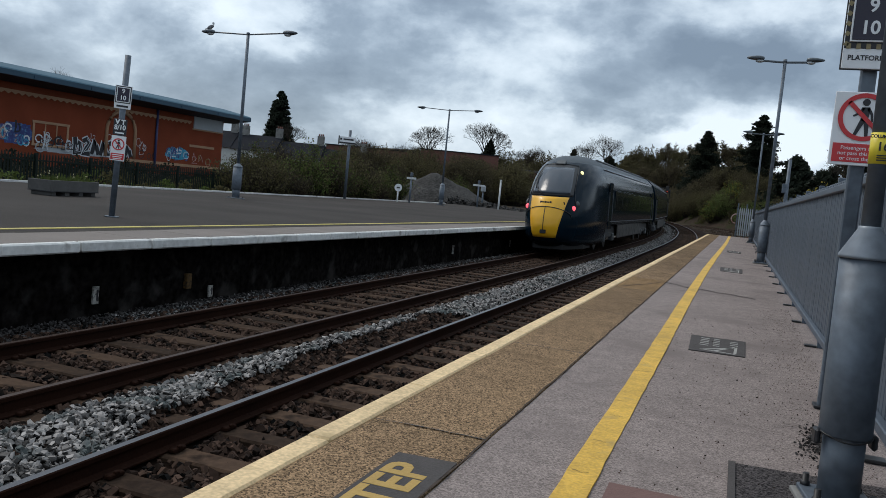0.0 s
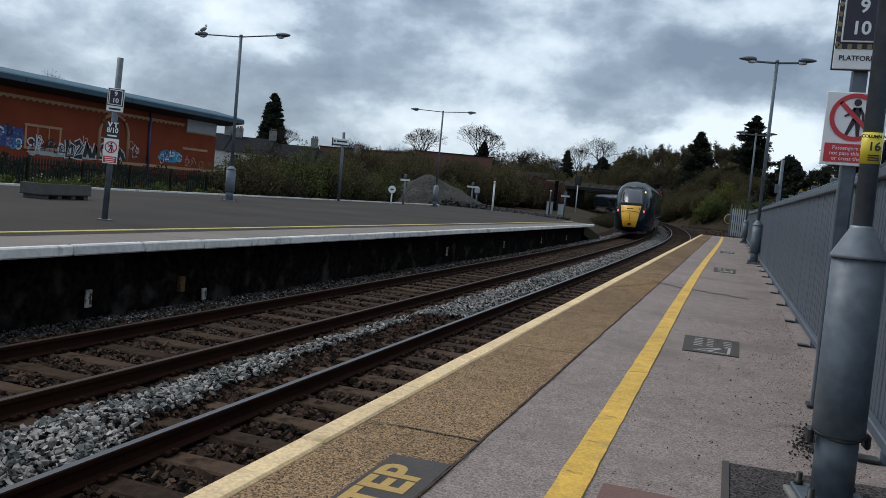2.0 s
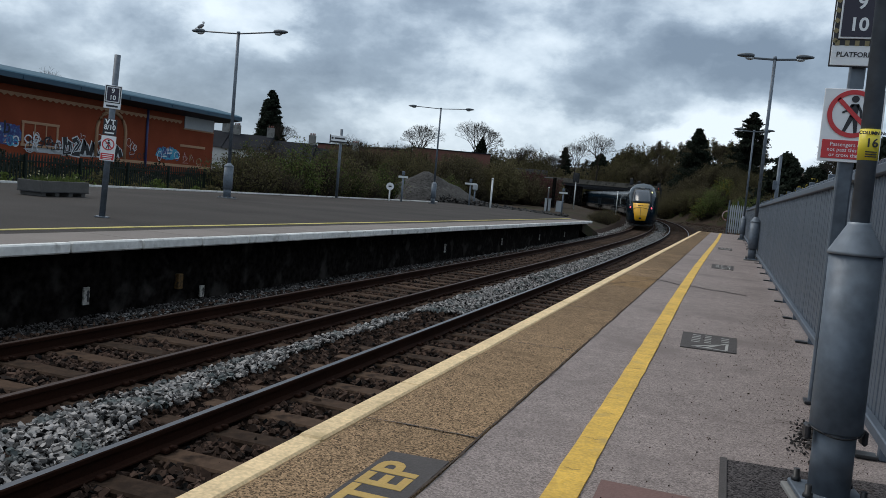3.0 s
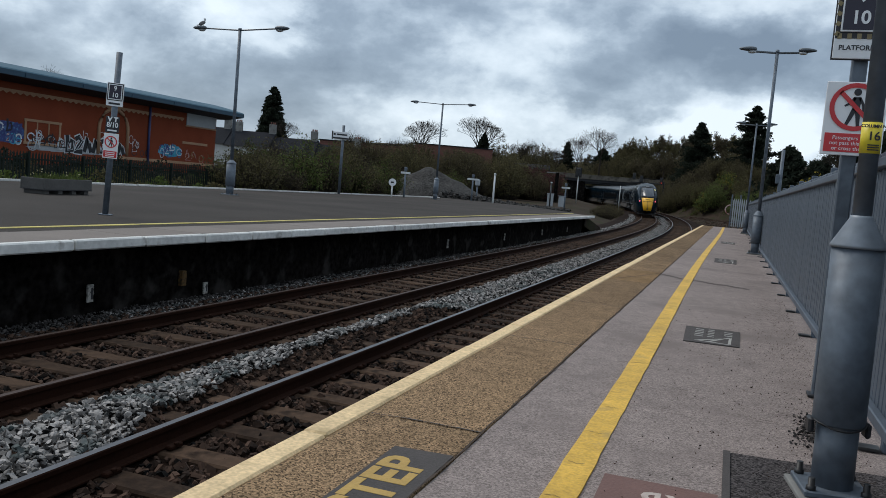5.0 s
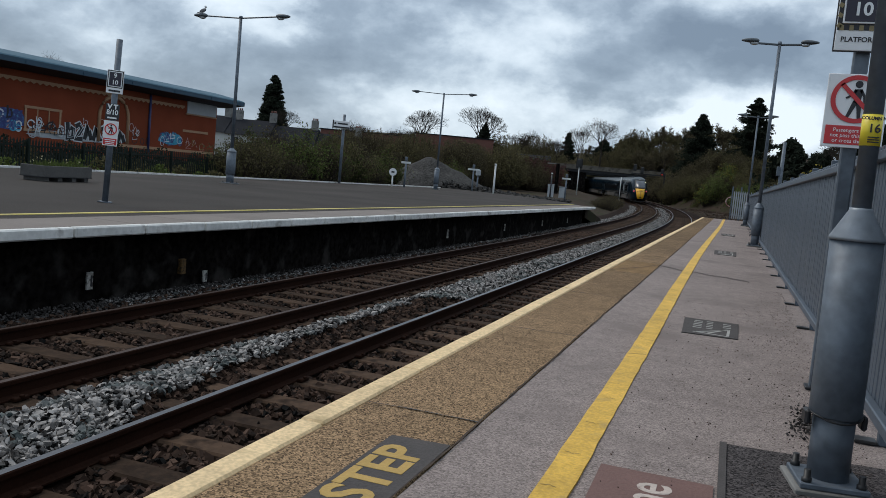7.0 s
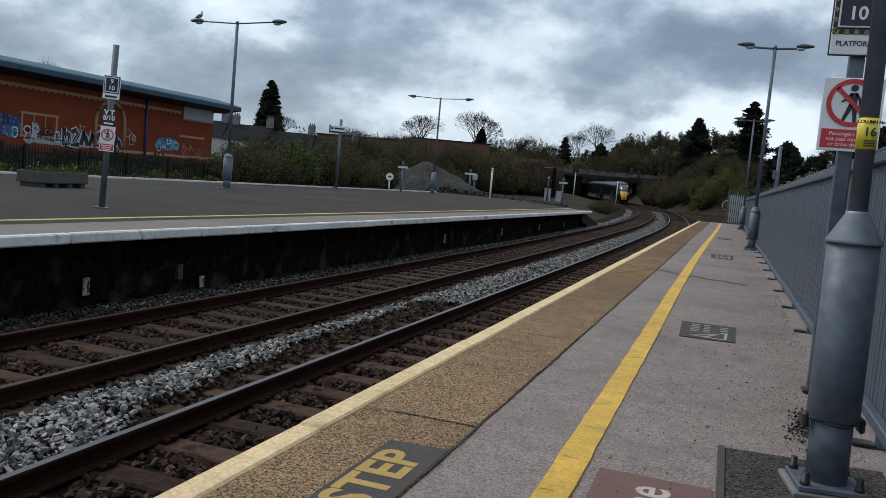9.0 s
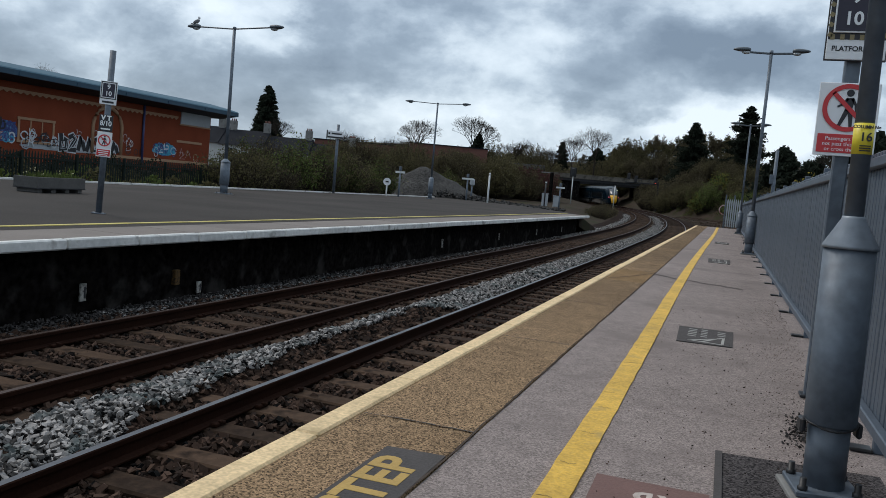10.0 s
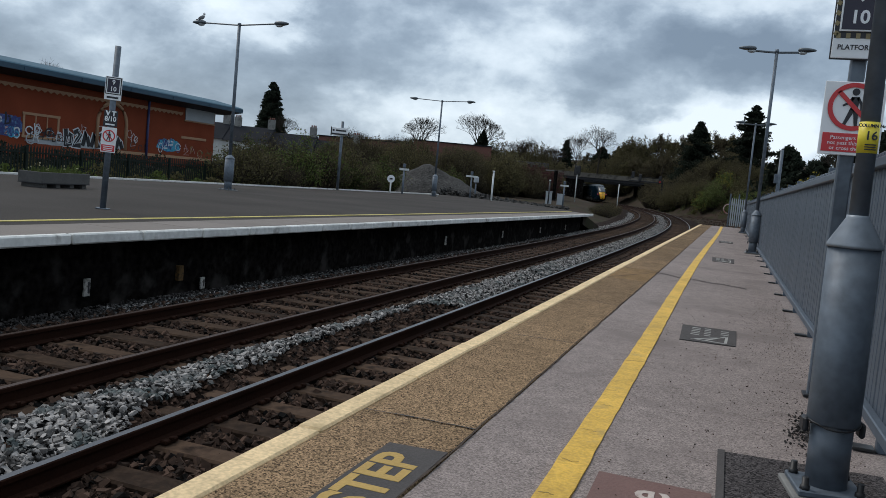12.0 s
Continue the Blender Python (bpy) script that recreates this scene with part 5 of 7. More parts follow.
def curl(cy, cz, w, h, n=9):
    """A wandering sprayed path inside a box: straight cuts and loops, no real character."""
    kind = gr.randrange(4)
    if kind == 0:
        return [(cy + w * 0.42 * math.cos(a), cz + h * 0.45 * math.sin(a)) for a in [6.0 * i / n + gr.uniform(0, 0.3) for i in range(n + 1)]]
    if kind == 1:
        return [(cy - w * 0.4, cz + h * 0.30), (cy, cz + h * 0.46), (cy + w * 0.32, cz + h * 0.22), (cy, cz - h * 0.1), (cy - w * 0.38, cz - h * 0.42), (cy + w * 0.42, cz - h * 0.40)]
    if kind == 2:
        return [(cy - w * 0.30, cz + h * 0.46), (cy - w * 0.22, cz), (cy - w * 0.30, cz - h * 0.44), (cy + w * 0.30, cz - h * 0.36), (cy + w * 0.36, cz + h * 0.1), (cy, cz + h * 0.16)]
    return [(cy - w * 0.35, cz - h * 0.45), (cy - w * 0.05, cz + h * 0.45), (cy + w * 0.15, cz + h * 0.1), (cy + w * 0.4, cz - h * 0.45)]


def scribble(y0, y1, z0, z1, n, wide, layers, materials):
    for i in range(n):
        cy, cz = gr.uniform(y0, y1), gr.uniform(z0, z1)
        stroke("graffiti_line", curl(cy, cz, gr.uniform(0.5, 1.1), gr.uniform(0.5, 1.0)), wide * gr.uniform(0.6, 1.4), WX + layers + 0.0004 * i, materials[gr.randrange(len(materials))])


# a dense blue piece, grey scribbles across the blind window, tall dark characters with a white halo, a cyan piece
ragged_patch(45.4, 48.5, 1.45, 3.05, WX + 0.014, M["paint_blue"])
scribble(45.7, 48.2, 1.6, 2.8, 16, 0.13, 0.018, (M["paint_blue"], M["paint_cyan"], M["paint_black"], M["faded_red"], M["paint_white"], M["paint_blue"]))
scribble(48.9, 52.2, 1.35, 2.3, 20, 0.085, 0.096, (M["paint_white"], M["paint_black"], M["louvre"]))
ragged_patch(49.0, 57.5, 1.02, 1.48, WX + 0.012, M["louvre"], 30)
for i in range(7):
    cy, cz, w, h = 53.0 + 0.98 * i, 1.78 + gr.uniform(-0.08, 0.08), 1.0, 1.45 - 0.07 * i
    path = curl(cy, cz, w, h, 12)
    stroke("graffiti_line", path, 0.62, WX + 0.018 + 0.001 * i, M["paint_white"])
    stroke("graffiti_line", path, 0.40, WX + 0.030 + 0.001 * i, M["paint_black"])
    stroke("graffiti_line", [(y + 0.04, z + 0.05) for y, z in path[1:-1]], 0.05, WX + 0.044, M["paint_white"])
ragged_patch(64.0, 67.4, 1.55, 2.55, WX + 0.014, M["paint_cyan"])
scribble(64.3, 67.1, 1.75, 2.4, 18, 0.10, 0.018, (M["paint_blue"], M["paint_cyan"], M["paint_white"], M["paint_blue"]))
scribble(68.2, 70.8, 1.5, 2.1, 6, 0.06, 0.018, (M["paint_dirt"], M["faded_red"]))
scribble(54.0, 62.0, 2.5, 2.9, 5, 0.04, 0.018, (M["paint_white"],))
scribble(60.5, 62.5, 1.3, 2.4, 6, 0.05, 0.018, (M["paint_white"], M["paint_black"]))

# green palisade fence between the platform and the hall
pal = thing("palisade_fence", pose(-25, 0, 0), "dark green steel palisade fence behind the platform", "fence")
pm = bpy.data.meshes.new("pale")
b = prism([(0, -0.035, 0), (0, 0.035, 0), (0, 0.035, 1.28), (0, 0, 1.40), (0, -0.035, 1.28)], (0.02, 0, 0))
b.to_mesh(pm)
b.free()
pm.materials.append(M["green_fence"])
y = 18.0
while y < 40:
    o = new("pale", pm)
    o.parent = pal
    o.location = (0, y, -0.40)
    y += 0.145
for z in (-0.10, 0.72):
    part("fence_rail", boxed((0.04, 29, z), (0.05, 22.4, 0.06)), M["green_fence"], pal)
for k in range(9):
    part("fence_post", boxed((0.08, 18.2 + 2.75 * k, 0.25), (0.08, 0.08, 1.5)), M["green_fence"], pal)


# ---- houses and the long brick block ----
def house(m, w, eave, ridge, wall, label, chimneys):
    h = thing("house", m, label, "house", "terraced houses")
    d = 8.0
    part("wall", boxed((0, 0, eave / 2 - 1), (w - 0.02, d, eave + 2)), wall, h)
    part("roof", prism([(-w / 2, -d / 2 - 0.35, eave - 0.12), (-w / 2, 0, ridge), (-w / 2, d / 2 + 0.35, eave - 0.12)], (w, 0, 0)), M["slate"], h, "dark slate roof")
    for x in chimneys:
        c = part("chimney", boxed((x, 0, ridge + 0.45), (0.95, 0.65, 1.5), 0.03), M["concrete"], h)
        for k in (-0.25, 0.05, 0.30):
            tubed("chimney_pot", [(x + k, 0, ridge + 1.2), (x + k, 0, ridge + 1.5)], [0.11, 0.09], M["brick_far"], c, n=8)
    for x in (-w * 0.24, w * 0.24):
        wd = part("window", boxed((x, -d / 2 - 0.02, eave - 1.05), (1.0, 0.08, 1.25), 0.01), M["white_post"], h)
        for sx in (-0.22, 0.22):
            part("pane", boxed((x + sx, -d / 2 - 0.065, eave - 1.05), (0.36, 0.02, 1.05)), M["window_dark"], wd)
    return h


dirx, diry = 0.947, 0.320
for i, (eave, ridge, wall) in enumerate(((4.2, 6.5, "render_white"), (4.1, 6.3, "render_white"), (3.5, 5.8, "render_white"), (3.1, 5.3, "brick_far"))):
    k = 6.2 * i
    house(pose(-71.0 + dirx * k, 99.2 + diry * k, 0, 0, 0, math.degrees(math.atan2(diry, dirx))), 6.2, eave, ridge, M[wall], "pale rendered terraced house with a slate roof" if wall != "brick_far" else "brick terraced house with a slate roof", (2.4,) if i != 1 else (-2.2, 2.6))
block = thing("brick_block", pose(-56.5, 140.5, 0, 0, 0, 19), "long low dark red-brick block with a flat roofline", "building")
part("wall", boxed((-8, 0, 3.2), (17, 9, 8.0)), M["brick_far"], block)
part("roof_edge", boxed((-8, 0, 7.26), (17.3, 9.3, 0.18)), M["slate"], block)
part("wall", boxed((7.5, 0.4, 3.6), (14, 9, 8.8)), M["brick_far"], block)
part("roof_edge", boxed((7.5, 0.4, 8.06), (14.3, 9.3, 0.18)), M["slate"], block)
for x in (-14, -11.6, -9.2, -2.2, -0.9):
    part("window", boxed((x, -4.53, 4.6), (1.0, 0.08, 0.35)), M["white_post"], block)
for x in (4, 6.2, 8.4, 10.6):
    part("window", boxed((x, -4.13, 3.4), (1.2, 0.08, 1.2)), M["window_dark"], block)
back_shed = thing("red_shed", pose(-28.5, 118, 0, 0, 0, 10), "dull red sheeted shed among trees", "shed")
part("wall", boxed((0, 0, 2.0), (5.0, 4, 5.0)), M["brick_far"], back_shed)
part("roof", prism([(-2.7, -2.2, 4.45), (-2.7, 0, 5.2), (-2.7, 2.2, 4.45)], (5.4, 0, 0)), M["slate"], back_shed)

# ---- road bridge over the line ----
bridge = thing("road_bridge", pose(-29.4, 193.0, 0, 0, 0, 14), "dark concrete road bridge over the railway", "bridge")
part("deck", boxed((-0.8, 1.0, 4.86), (31.0, 12.0, 0.62), 0.03), M["dark_metal"], bridge)
part("parapet", boxed((0, -5.1, 5.58), (33.0, 0.40, 0.90), 0.03), M["bridge_stone"], bridge)
for k in range(13):
    part("coping_stone", boxed((-15.2 + 2.53 * k, -5.1, 6.09), (2.50, 0.52, 0.13), 0.02), M["bridge_stone"], bridge)
part("parapet", boxed((0, 7.1, 5.65), (33.0, 0.40, 1.0), 0.03), M["concrete"], bridge)
for k in range(5):
    part("girder", boxed((0, -4.4 + 2.7 * k, 4.44), (31.0, 0.45, 0.54)), M["dark_metal"], bridge)
part("abutment", boxed((11.6, 0.6, 1.6), (6.0, 10.6, 6.0)), M["wall_dark"], bridge)
# widened across the left span; its near-black colour stands for shade under the deck
part("abutment", boxed((-10.2, 0.6, 1.6), (12.0, 10.6, 6.0)), M["wall_dark"], bridge)


# ---- lineside posts, signals and cabinets ----
def on_ground(x, y):
    return ground_z(x, y)


def signal(m, h, lit, label, dark_top=True):
    s = thing("rail_signal", m, label, "railway signal", "railway signals")
    tubed("post", [(0, 0, -0.6), (0, 0, h)], [0.075, 0.075], M["white_post"], s, n=8)
    if dark_top:
        hd = part("head", boxed((0, -0.12, h + 0.45), (0.62, 0.26, 1.15), 0.06), M["black"], s)
        part("backboard", boxed((0, -0.02, h + 0.45), (0.95, 0.04, 1.45), 0.02), M["black"], hd)
        V, F = [], []
        tube(V, F, [(0, -0.26, h + 0.2), (0, -0.24, h + 0.2)], [0.11, 0.11], 12)
        raw("aspect", V, F, M["signal_red"] if lit else M["window_dark"], hd)
    return s


signal(pose(-21.8, 120, 0.2), 3.9, False, "white signal post with a black signal head")
signal(pose(-17.9, 138, -0.2), 3.6, False, "white signal post beside the bridge", False)
gantry = thing("signal_gantry", pose(-12.0, 150.5, 0), "dark steel signal gantry reaching over the line", "signal gantry")
part("mast", boxed((0, 0, 2.2), (0.26, 0.26, 5.4), 0.02), M["dark_metal"], gantry)
part("beam", boxed((-2.9, 0, 4.45), (5.9, 0.30, 0.22), 0.02), M["dark_metal"], gantry)
part("guard_rail", boxed((-2.9, -0.5, 5.25), (5.6, 0.05, 0.06)), M["dark_metal"], gantry)
for k in range(5):
    part("stanchion", boxed((-5.6 + 1.35 * k, -0.5, 4.85), (0.06, 0.05, 0.85)), M["dark_metal"], gantry)
for x, z in ((-5.2, 5.5), (-3.9, 5.1), (-0.4, 5.0)):
    hd = part("signal_head", boxed((x, -0.55, z), (0.55, 0.28, 1.15), 0.06), M["black"], gantry)
    part("aspect", boxed((x, -0.71, z - 0.38), (0.15, 0.05, 0.15), 0.04), M["signal_red"] if x > -1 else M["window_dark"], hd)
gan = thing("signal_post", pose(-22.7, 109.2, 0), "tall rusty post with a short cross arm", "post")
part("post", boxed((0, 0, 1.7), (0.45, 0.3, 4.6), 0.02), M["wall_dark"], gan)
part("arm", boxed((-0.7, 0, 3.95), (1.5, 0.2, 0.14)), M["concrete"], gan)
for k, (x, y, w, h) in enumerate(((-16.9, 79.0, 0.52, 1.20), (-15.9, 79.8, 0.58, 1.05))):
    cbn = thing("equipment_cabinet", pose(x, y, -0.14), "pale grey lineside equipment cabinet", "cabinet", "lineside cabinets")
    part("body", boxed((0, 0, h / 2), (w, 0.5, h), 0.02), M["louvre"], cbn)
    part("lid", boxed((0, 0, h + 0.03), (w + 0.08, 0.58, 0.06), 0.01), M["louvre"], cbn)
    part("door", boxed((0.02, -0.26, h / 2), (w * 0.8, 0.02, h * 0.85), 0.005), M["louvre"], cbn)
for x, y, h, mat, lab in ((-17.31, 60.22, 2.15, "white_post", "plain white lineside post"), (-16.6, 77.5, 2.1, "dark_metal", "dark post beside cabinets")):
    q = thing("lineside_post", pose(x, y, 0), lab, "post", "lineside posts")
    tubed("shaft", [(0, 0, -0.7), (0, 0, h)], [0.075, 0.07], M[mat], q, n=8)
    tubed("cap", [(0, 0, h), (0, 0, h + 0.12)], [0.10, 0.08], M["white_post"], q, n=8)
small = thing("speed_sign", pose(-21.2, 49.6, 0, 0, 0, 22), "small round white speed sign on a post", "sign")
tubed("shaft", [(0, 0, -0.3), (0, 0, 0.75)], [0.05, 0.05], M["white_post"], small, n=8)
V, F = [], []
tube(V, F, [(0, -0.06, 0.95), (0, -0.03, 0.95)], [0.25, 0.25], 24)
disc = raw("disc", V, F, M["white_sign"], small)
part("figure_bar", boxed((0, -0.068, 0.95), (0.2, 0.012, 0.10), 0.004), M["letter_black"], disc)
for x, y, h, a in ((-13.7, 70.0, 1.95, 0.36), (-20.9, 51.0, 1.9, 0.32), (-20.5, 66.2, 1.5, 0.0), (-19.6, 62.0, 1.95, 0.45)):
    q = thing("lineside_post", pose(x, y, 0, 0, 0, 20), "grey lineside post with a small head", "post", "lineside posts")
    tubed("shaft", [(0, 0, -0.6), (0, 0, h)], [0.07, 0.06], M["galv"], q, n=8)
    if a:
        part("cross_arm", boxed((0, 0, h - 0.25), (2 * a, 0.12, 0.14), 0.01), M["white_post"], q)
        part("head", boxed((0, 0, h), (0.2, 0.2, 0.28), 0.03), M["galv"], q)
    else:
        part("head", boxed((0, -0.05, h), (0.42, 0.3, 0.55), 0.08), M["louvre"], q)
pole = thing("camera_pole", pose(3.05, 65.2, 0), "slim grey pole beyond the fence", "pole")
tubed("shaft", [(0, 0, -0.3), (0, 0, 5.75)], [0.15, 0.12], M["galv"], pole, n=10)
part("bracket", boxed((-0.18, 0, 3.6), (0.3, 0.25, 0.7), 0.04), M["galv"], pole)

# gravel heap with tumbled rubble
hv, hf = [], []
N = 40
for j in range(N + 1):
    for i in range(N + 1):
        x, y = -9.5 + 19.0 * i / N, -5 + 10.0 * j / N
        hgt = 3.35 * max(0, 1 - math.hypot((x + 1.2) / (7.0 if x > -1.2 else 5.2), y / 4.8)) ** 0.9 + 0.14 * noise.noise(Vector((x * 0.8, y * 0.8, 4))) + 0.07 * noise.noise(Vector((x * 3, y * 3, 1)))
        hv.append((x, y, hgt - 0.45))
for j in range(N):
    for i in range(N):
        q = j * (N + 1) + i
        hf.append((q, q + 1, q + N + 2, q + N + 1))
heap = raw("spoil_mound", hv, hf, M["gravel_heap"], smooth=True)
heap.matrix_world = pose(-24.9, 69.2, -0.25, 0, 0, 18)
tagged(heap, "grey heap of gravel beyond the platform end", "gravel heap")
rub = []
rr = random.Random(31)
for _ in range(700):
    k = rr.random()
    x = -24 + 10.5 * k ** 0.8
    y = 66 + 3.5 * k + rr.gauss(0, 1.2)
    rub.append(((x, y, -0.35 + 1.2 * max(0, 0.7 - k) * rr.random() + rr.uniform(0, 0.15)), rr.uniform(0.12, 0.5)))
scatter("rubble", rub, M["gravel_heap"], "grey broken concrete rubble at the heap's foot")


clods = []
for _ in range(4200):    # stones and clods on the flat cess beyond the platform end
    s, o = 51 + 75 * rr.random() ** 1.2, rr.uniform(3.6, 11.5)
    p = along(s, o)
    clods.append(((p.x, p.y, ground_z(p.x, p.y) + 0.01), rr.uniform(0.05, 0.16)))
scatter("cess_stones", clods, M["stone_dark"], "dark brown stones and clods on the trackside")


# ---- plants ----
def leaf_cloud(name, pts, size, rnd, material, parent, flat=0.0):
    """Many small leaf clusters: a folded pair of blades at each point."""
    n = len(pts)
    P = np.array(pts, dtype=float)
    a = rnd.normal(size=(n, 3))
    a /= np.linalg.norm(a, axis=1)[:, None]
    b = rnd.normal(size=(n, 3))
    b[:, 2] *= 1 - flat
    b -= a * (a * b).sum(1)[:, None]
    b /= np.linalg.norm(b, axis=1)[:, None] + 1e-9
    s = size * rnd.uniform(0.6, 1.4, n)[:, None]
    c = np.cross(a, b) * s * 0.35
    V = np.stack([P - a * s, P + b * s * 0.55 + c, P + a * s, P - b * s * 0.55 + c], 1).reshape(-1, 3)
    q = np.arange(n)[:, None] * 4
    F = np.concatenate([q + np.array([[0, 1, 2]]), q + np.array([[0, 2, 3]])])
    return raw(name, V, F.tolist(), material, parent)


def branches(rnd, height, levels, spread, start=0.25, lean=0.0, thick=0.021, twig=0.0031):
    """Trunk and limbs as tapered tubes; also the places of the outer twigs."""
    V, F, tips = [], [], []

    def grow(p, d, length, r, level):
        pts, rad = [p.copy()], [r]
        steps = 4 if level < 2 else 3
        q = p.copy()
        for k in range(steps):
            d = (d + Vector((rnd.gauss(0, 0.06), rnd.gauss(0, 0.06), 0.05 + rnd.gauss(0, 0.05)))).normalized()
            q = q + d * length / steps
            pts.append(q.copy())
            rad.append(r * (1 - 0.62 * (k + 1) / steps))
        rad = [max(q, height * twig) for q in rad]
        tube(V, F, pts, rad, 6 if level == 0 else (4 if level == 1 else 3), False)
        if level >= levels:
            tips.extend(pts[1:])
            return
        kids = (8, 6, 5, 4, 3)[level]
        for k in range(kids):
            f = start + (1 - start) * (k + 0.7) / kids if level == 0 else 0.30 + 0.7 * (k + 0.5) / kids
            i = min(int(f * steps), steps - 1)
            at = pts[i].lerp(pts[i + 1], f * steps - i)
            w = rnd.uniform(0, 6.283)
            side = d.orthogonal().normalized()
            side = Matrix.Rotation(w, 3, d) @ side
            nd = (d * (1.0 - spread * 0.55) + side * spread + Vector((0, 0, 0.16))).normalized()
            grow(at, nd, length * (0.62 if level == 0 else 0.56) * rnd.uniform(0.75, 1.1) * (1.15 - 0.45 * f if level == 0 else 1), rad[i] * 0.60, level + 1)

    grow(Vector((0, 0, -0.3)), Vector((lean, 0, 1)).normalized(), height * 0.78, height * thick, 0)
    return V, F, tips


def plant(name, label, category, group, m):
    return thing(name, m, label, category, group)


HIDE = pose(0, 0, 0)


def make_bare(seed, height, levels=4, leaf=None, leaf_n=0, leaf_size=0.12, label="leafless spreading tree with fine twigs", spread=1.05, twig=0.0023):
    rnd = random.Random(seed)
    V, F, tips = branches(rnd, height, levels, spread, twig=twig)
    t = plant("tree", label, "tree", "trees", HIDE)
    raw("trunk", V, F, M["bark"], t)
    if leaf:
        r = np.random.default_rng(seed)
        P = np.array([p[:] for p in tips])
        P = P[r.integers(0, len(P), leaf_n)] + r.normal(scale=height * 0.022, size=(leaf_n, 3))
        leaf_cloud("crown", P, leaf_size, r, M[leaf], t)
    return t


def make_winter(seed, height, label="leafless tree with a round crown of fine twigs", wide=0.62, stem=0.0):
    """A bare tree whose limbs fork again and again into a domed net of twigs."""
    rnd = random.Random(seed)
    t = plant("tree", label, "tree", "trees", HIDE)
    V, F = [], []

    def fork(p, d, length, r, level):
        q = p + d * length * 0.5 + Vector((rnd.gauss(0, 0.05), rnd.gauss(0, 0.05), 0.02)) * length
        e = q + (d + Vector((rnd.gauss(0, 0.12), rnd.gauss(0, 0.12), 0.05))).normalized() * length * 0.5
        tube(V, F, [p, q, e], [r, r * 0.85, r * 0.7], 6 if level < 1 else (4 if level < 3 else 3), False)
        if level == 7:
            return
        n = 5 if level == 0 else (3 if level < 3 or rnd.random() < 0.35 else 2)
        turn0 = rnd.uniform(0, 6.28)
        for k in range(n):
            side = Matrix.Rotation(turn0 + 6.283 * k / n + rnd.uniform(-0.4, 0.4), 3, d) @ d.orthogonal().normalized()
            tilt = wide * rnd.uniform(0.6, 1.25)
            nd = (d * math.cos(tilt) + side * math.sin(tilt) + Vector((0, 0, 0.06))).normalized()
            fork(e, nd, length * rnd.uniform(0.66, 0.84), max(r * (0.62 if n > 2 else 0.70), height * 0.0017), level + 1)

    if stem:
        tube(V, F, [(0, 0, -0.3), (0.05, 0, stem + 0.1)], [height * 0.026, height * 0.021], 7)
    fork(Vector((0, 0, stem or -0.3)), Vector((rnd.gauss(0, 0.04), rnd.gauss(0, 0.04), 1)).normalized(), height * 0.27, height * 0.022, 0)
    raw("trunk", V, F, M["bark"], t)
    return t


def make_conifer(seed, height, radius, label, n=5200, bare=0.10, size=0.42, taper=0.85, rag=(0.5, 1.25), limbs=120):
    """A tall evergreen: a trunk and drooping tiers of needles with gaps between them."""
    rnd, r = random.Random(seed), np.random.default_rng(seed)
    t = plant("conifer", label, "tree", "conifers", HIDE)
    V, F = [], []
    tube(V, F, [(0, 0, -0.3), (0.1, 0, height * 0.5), (0, 0, height)], [height * 0.022, height * 0.013, 0.03], 7)
    pts = []
    for k in range(limbs):
        f = bare + (1 - bare) * (k / limbs) ** 0.9
        reach = radius * (1 - f) ** taper * rnd.uniform(*rag) + 0.12
        w = rnd.uniform(0, 6.283)
        p0 = Vector((0, 0, f * height))
        p1 = p0 + Vector((math.cos(w) * reach, math.sin(w) * reach, reach * rnd.uniform(-0.05, 0.28)))
        tube(V, F, [p0, (p0 + p1) / 2 + Vector((0, 0, 0.15 * reach)), p1], [0.09, 0.06, 0.02], 4, False)
        m = int(n / limbs * (0.35 + 1.3 * reach / radius))
        u = r.uniform(0.12, 1.05, m) ** 0.7
        q = np.outer(1 - u, p0) + np.outer(u, p1) + r.normal(size=(m, 3)) * np.array([0.13, 0.13, 0.07]) * radius * 0.8 * (0.35 + 0.65 * (1 - f))
        pts.append(q)
    raw("trunk", V, F, M["bark"], t)
    leaf_cloud("crown", np.concatenate(pts), size, r, M["leaf_dark"], t)
    return t


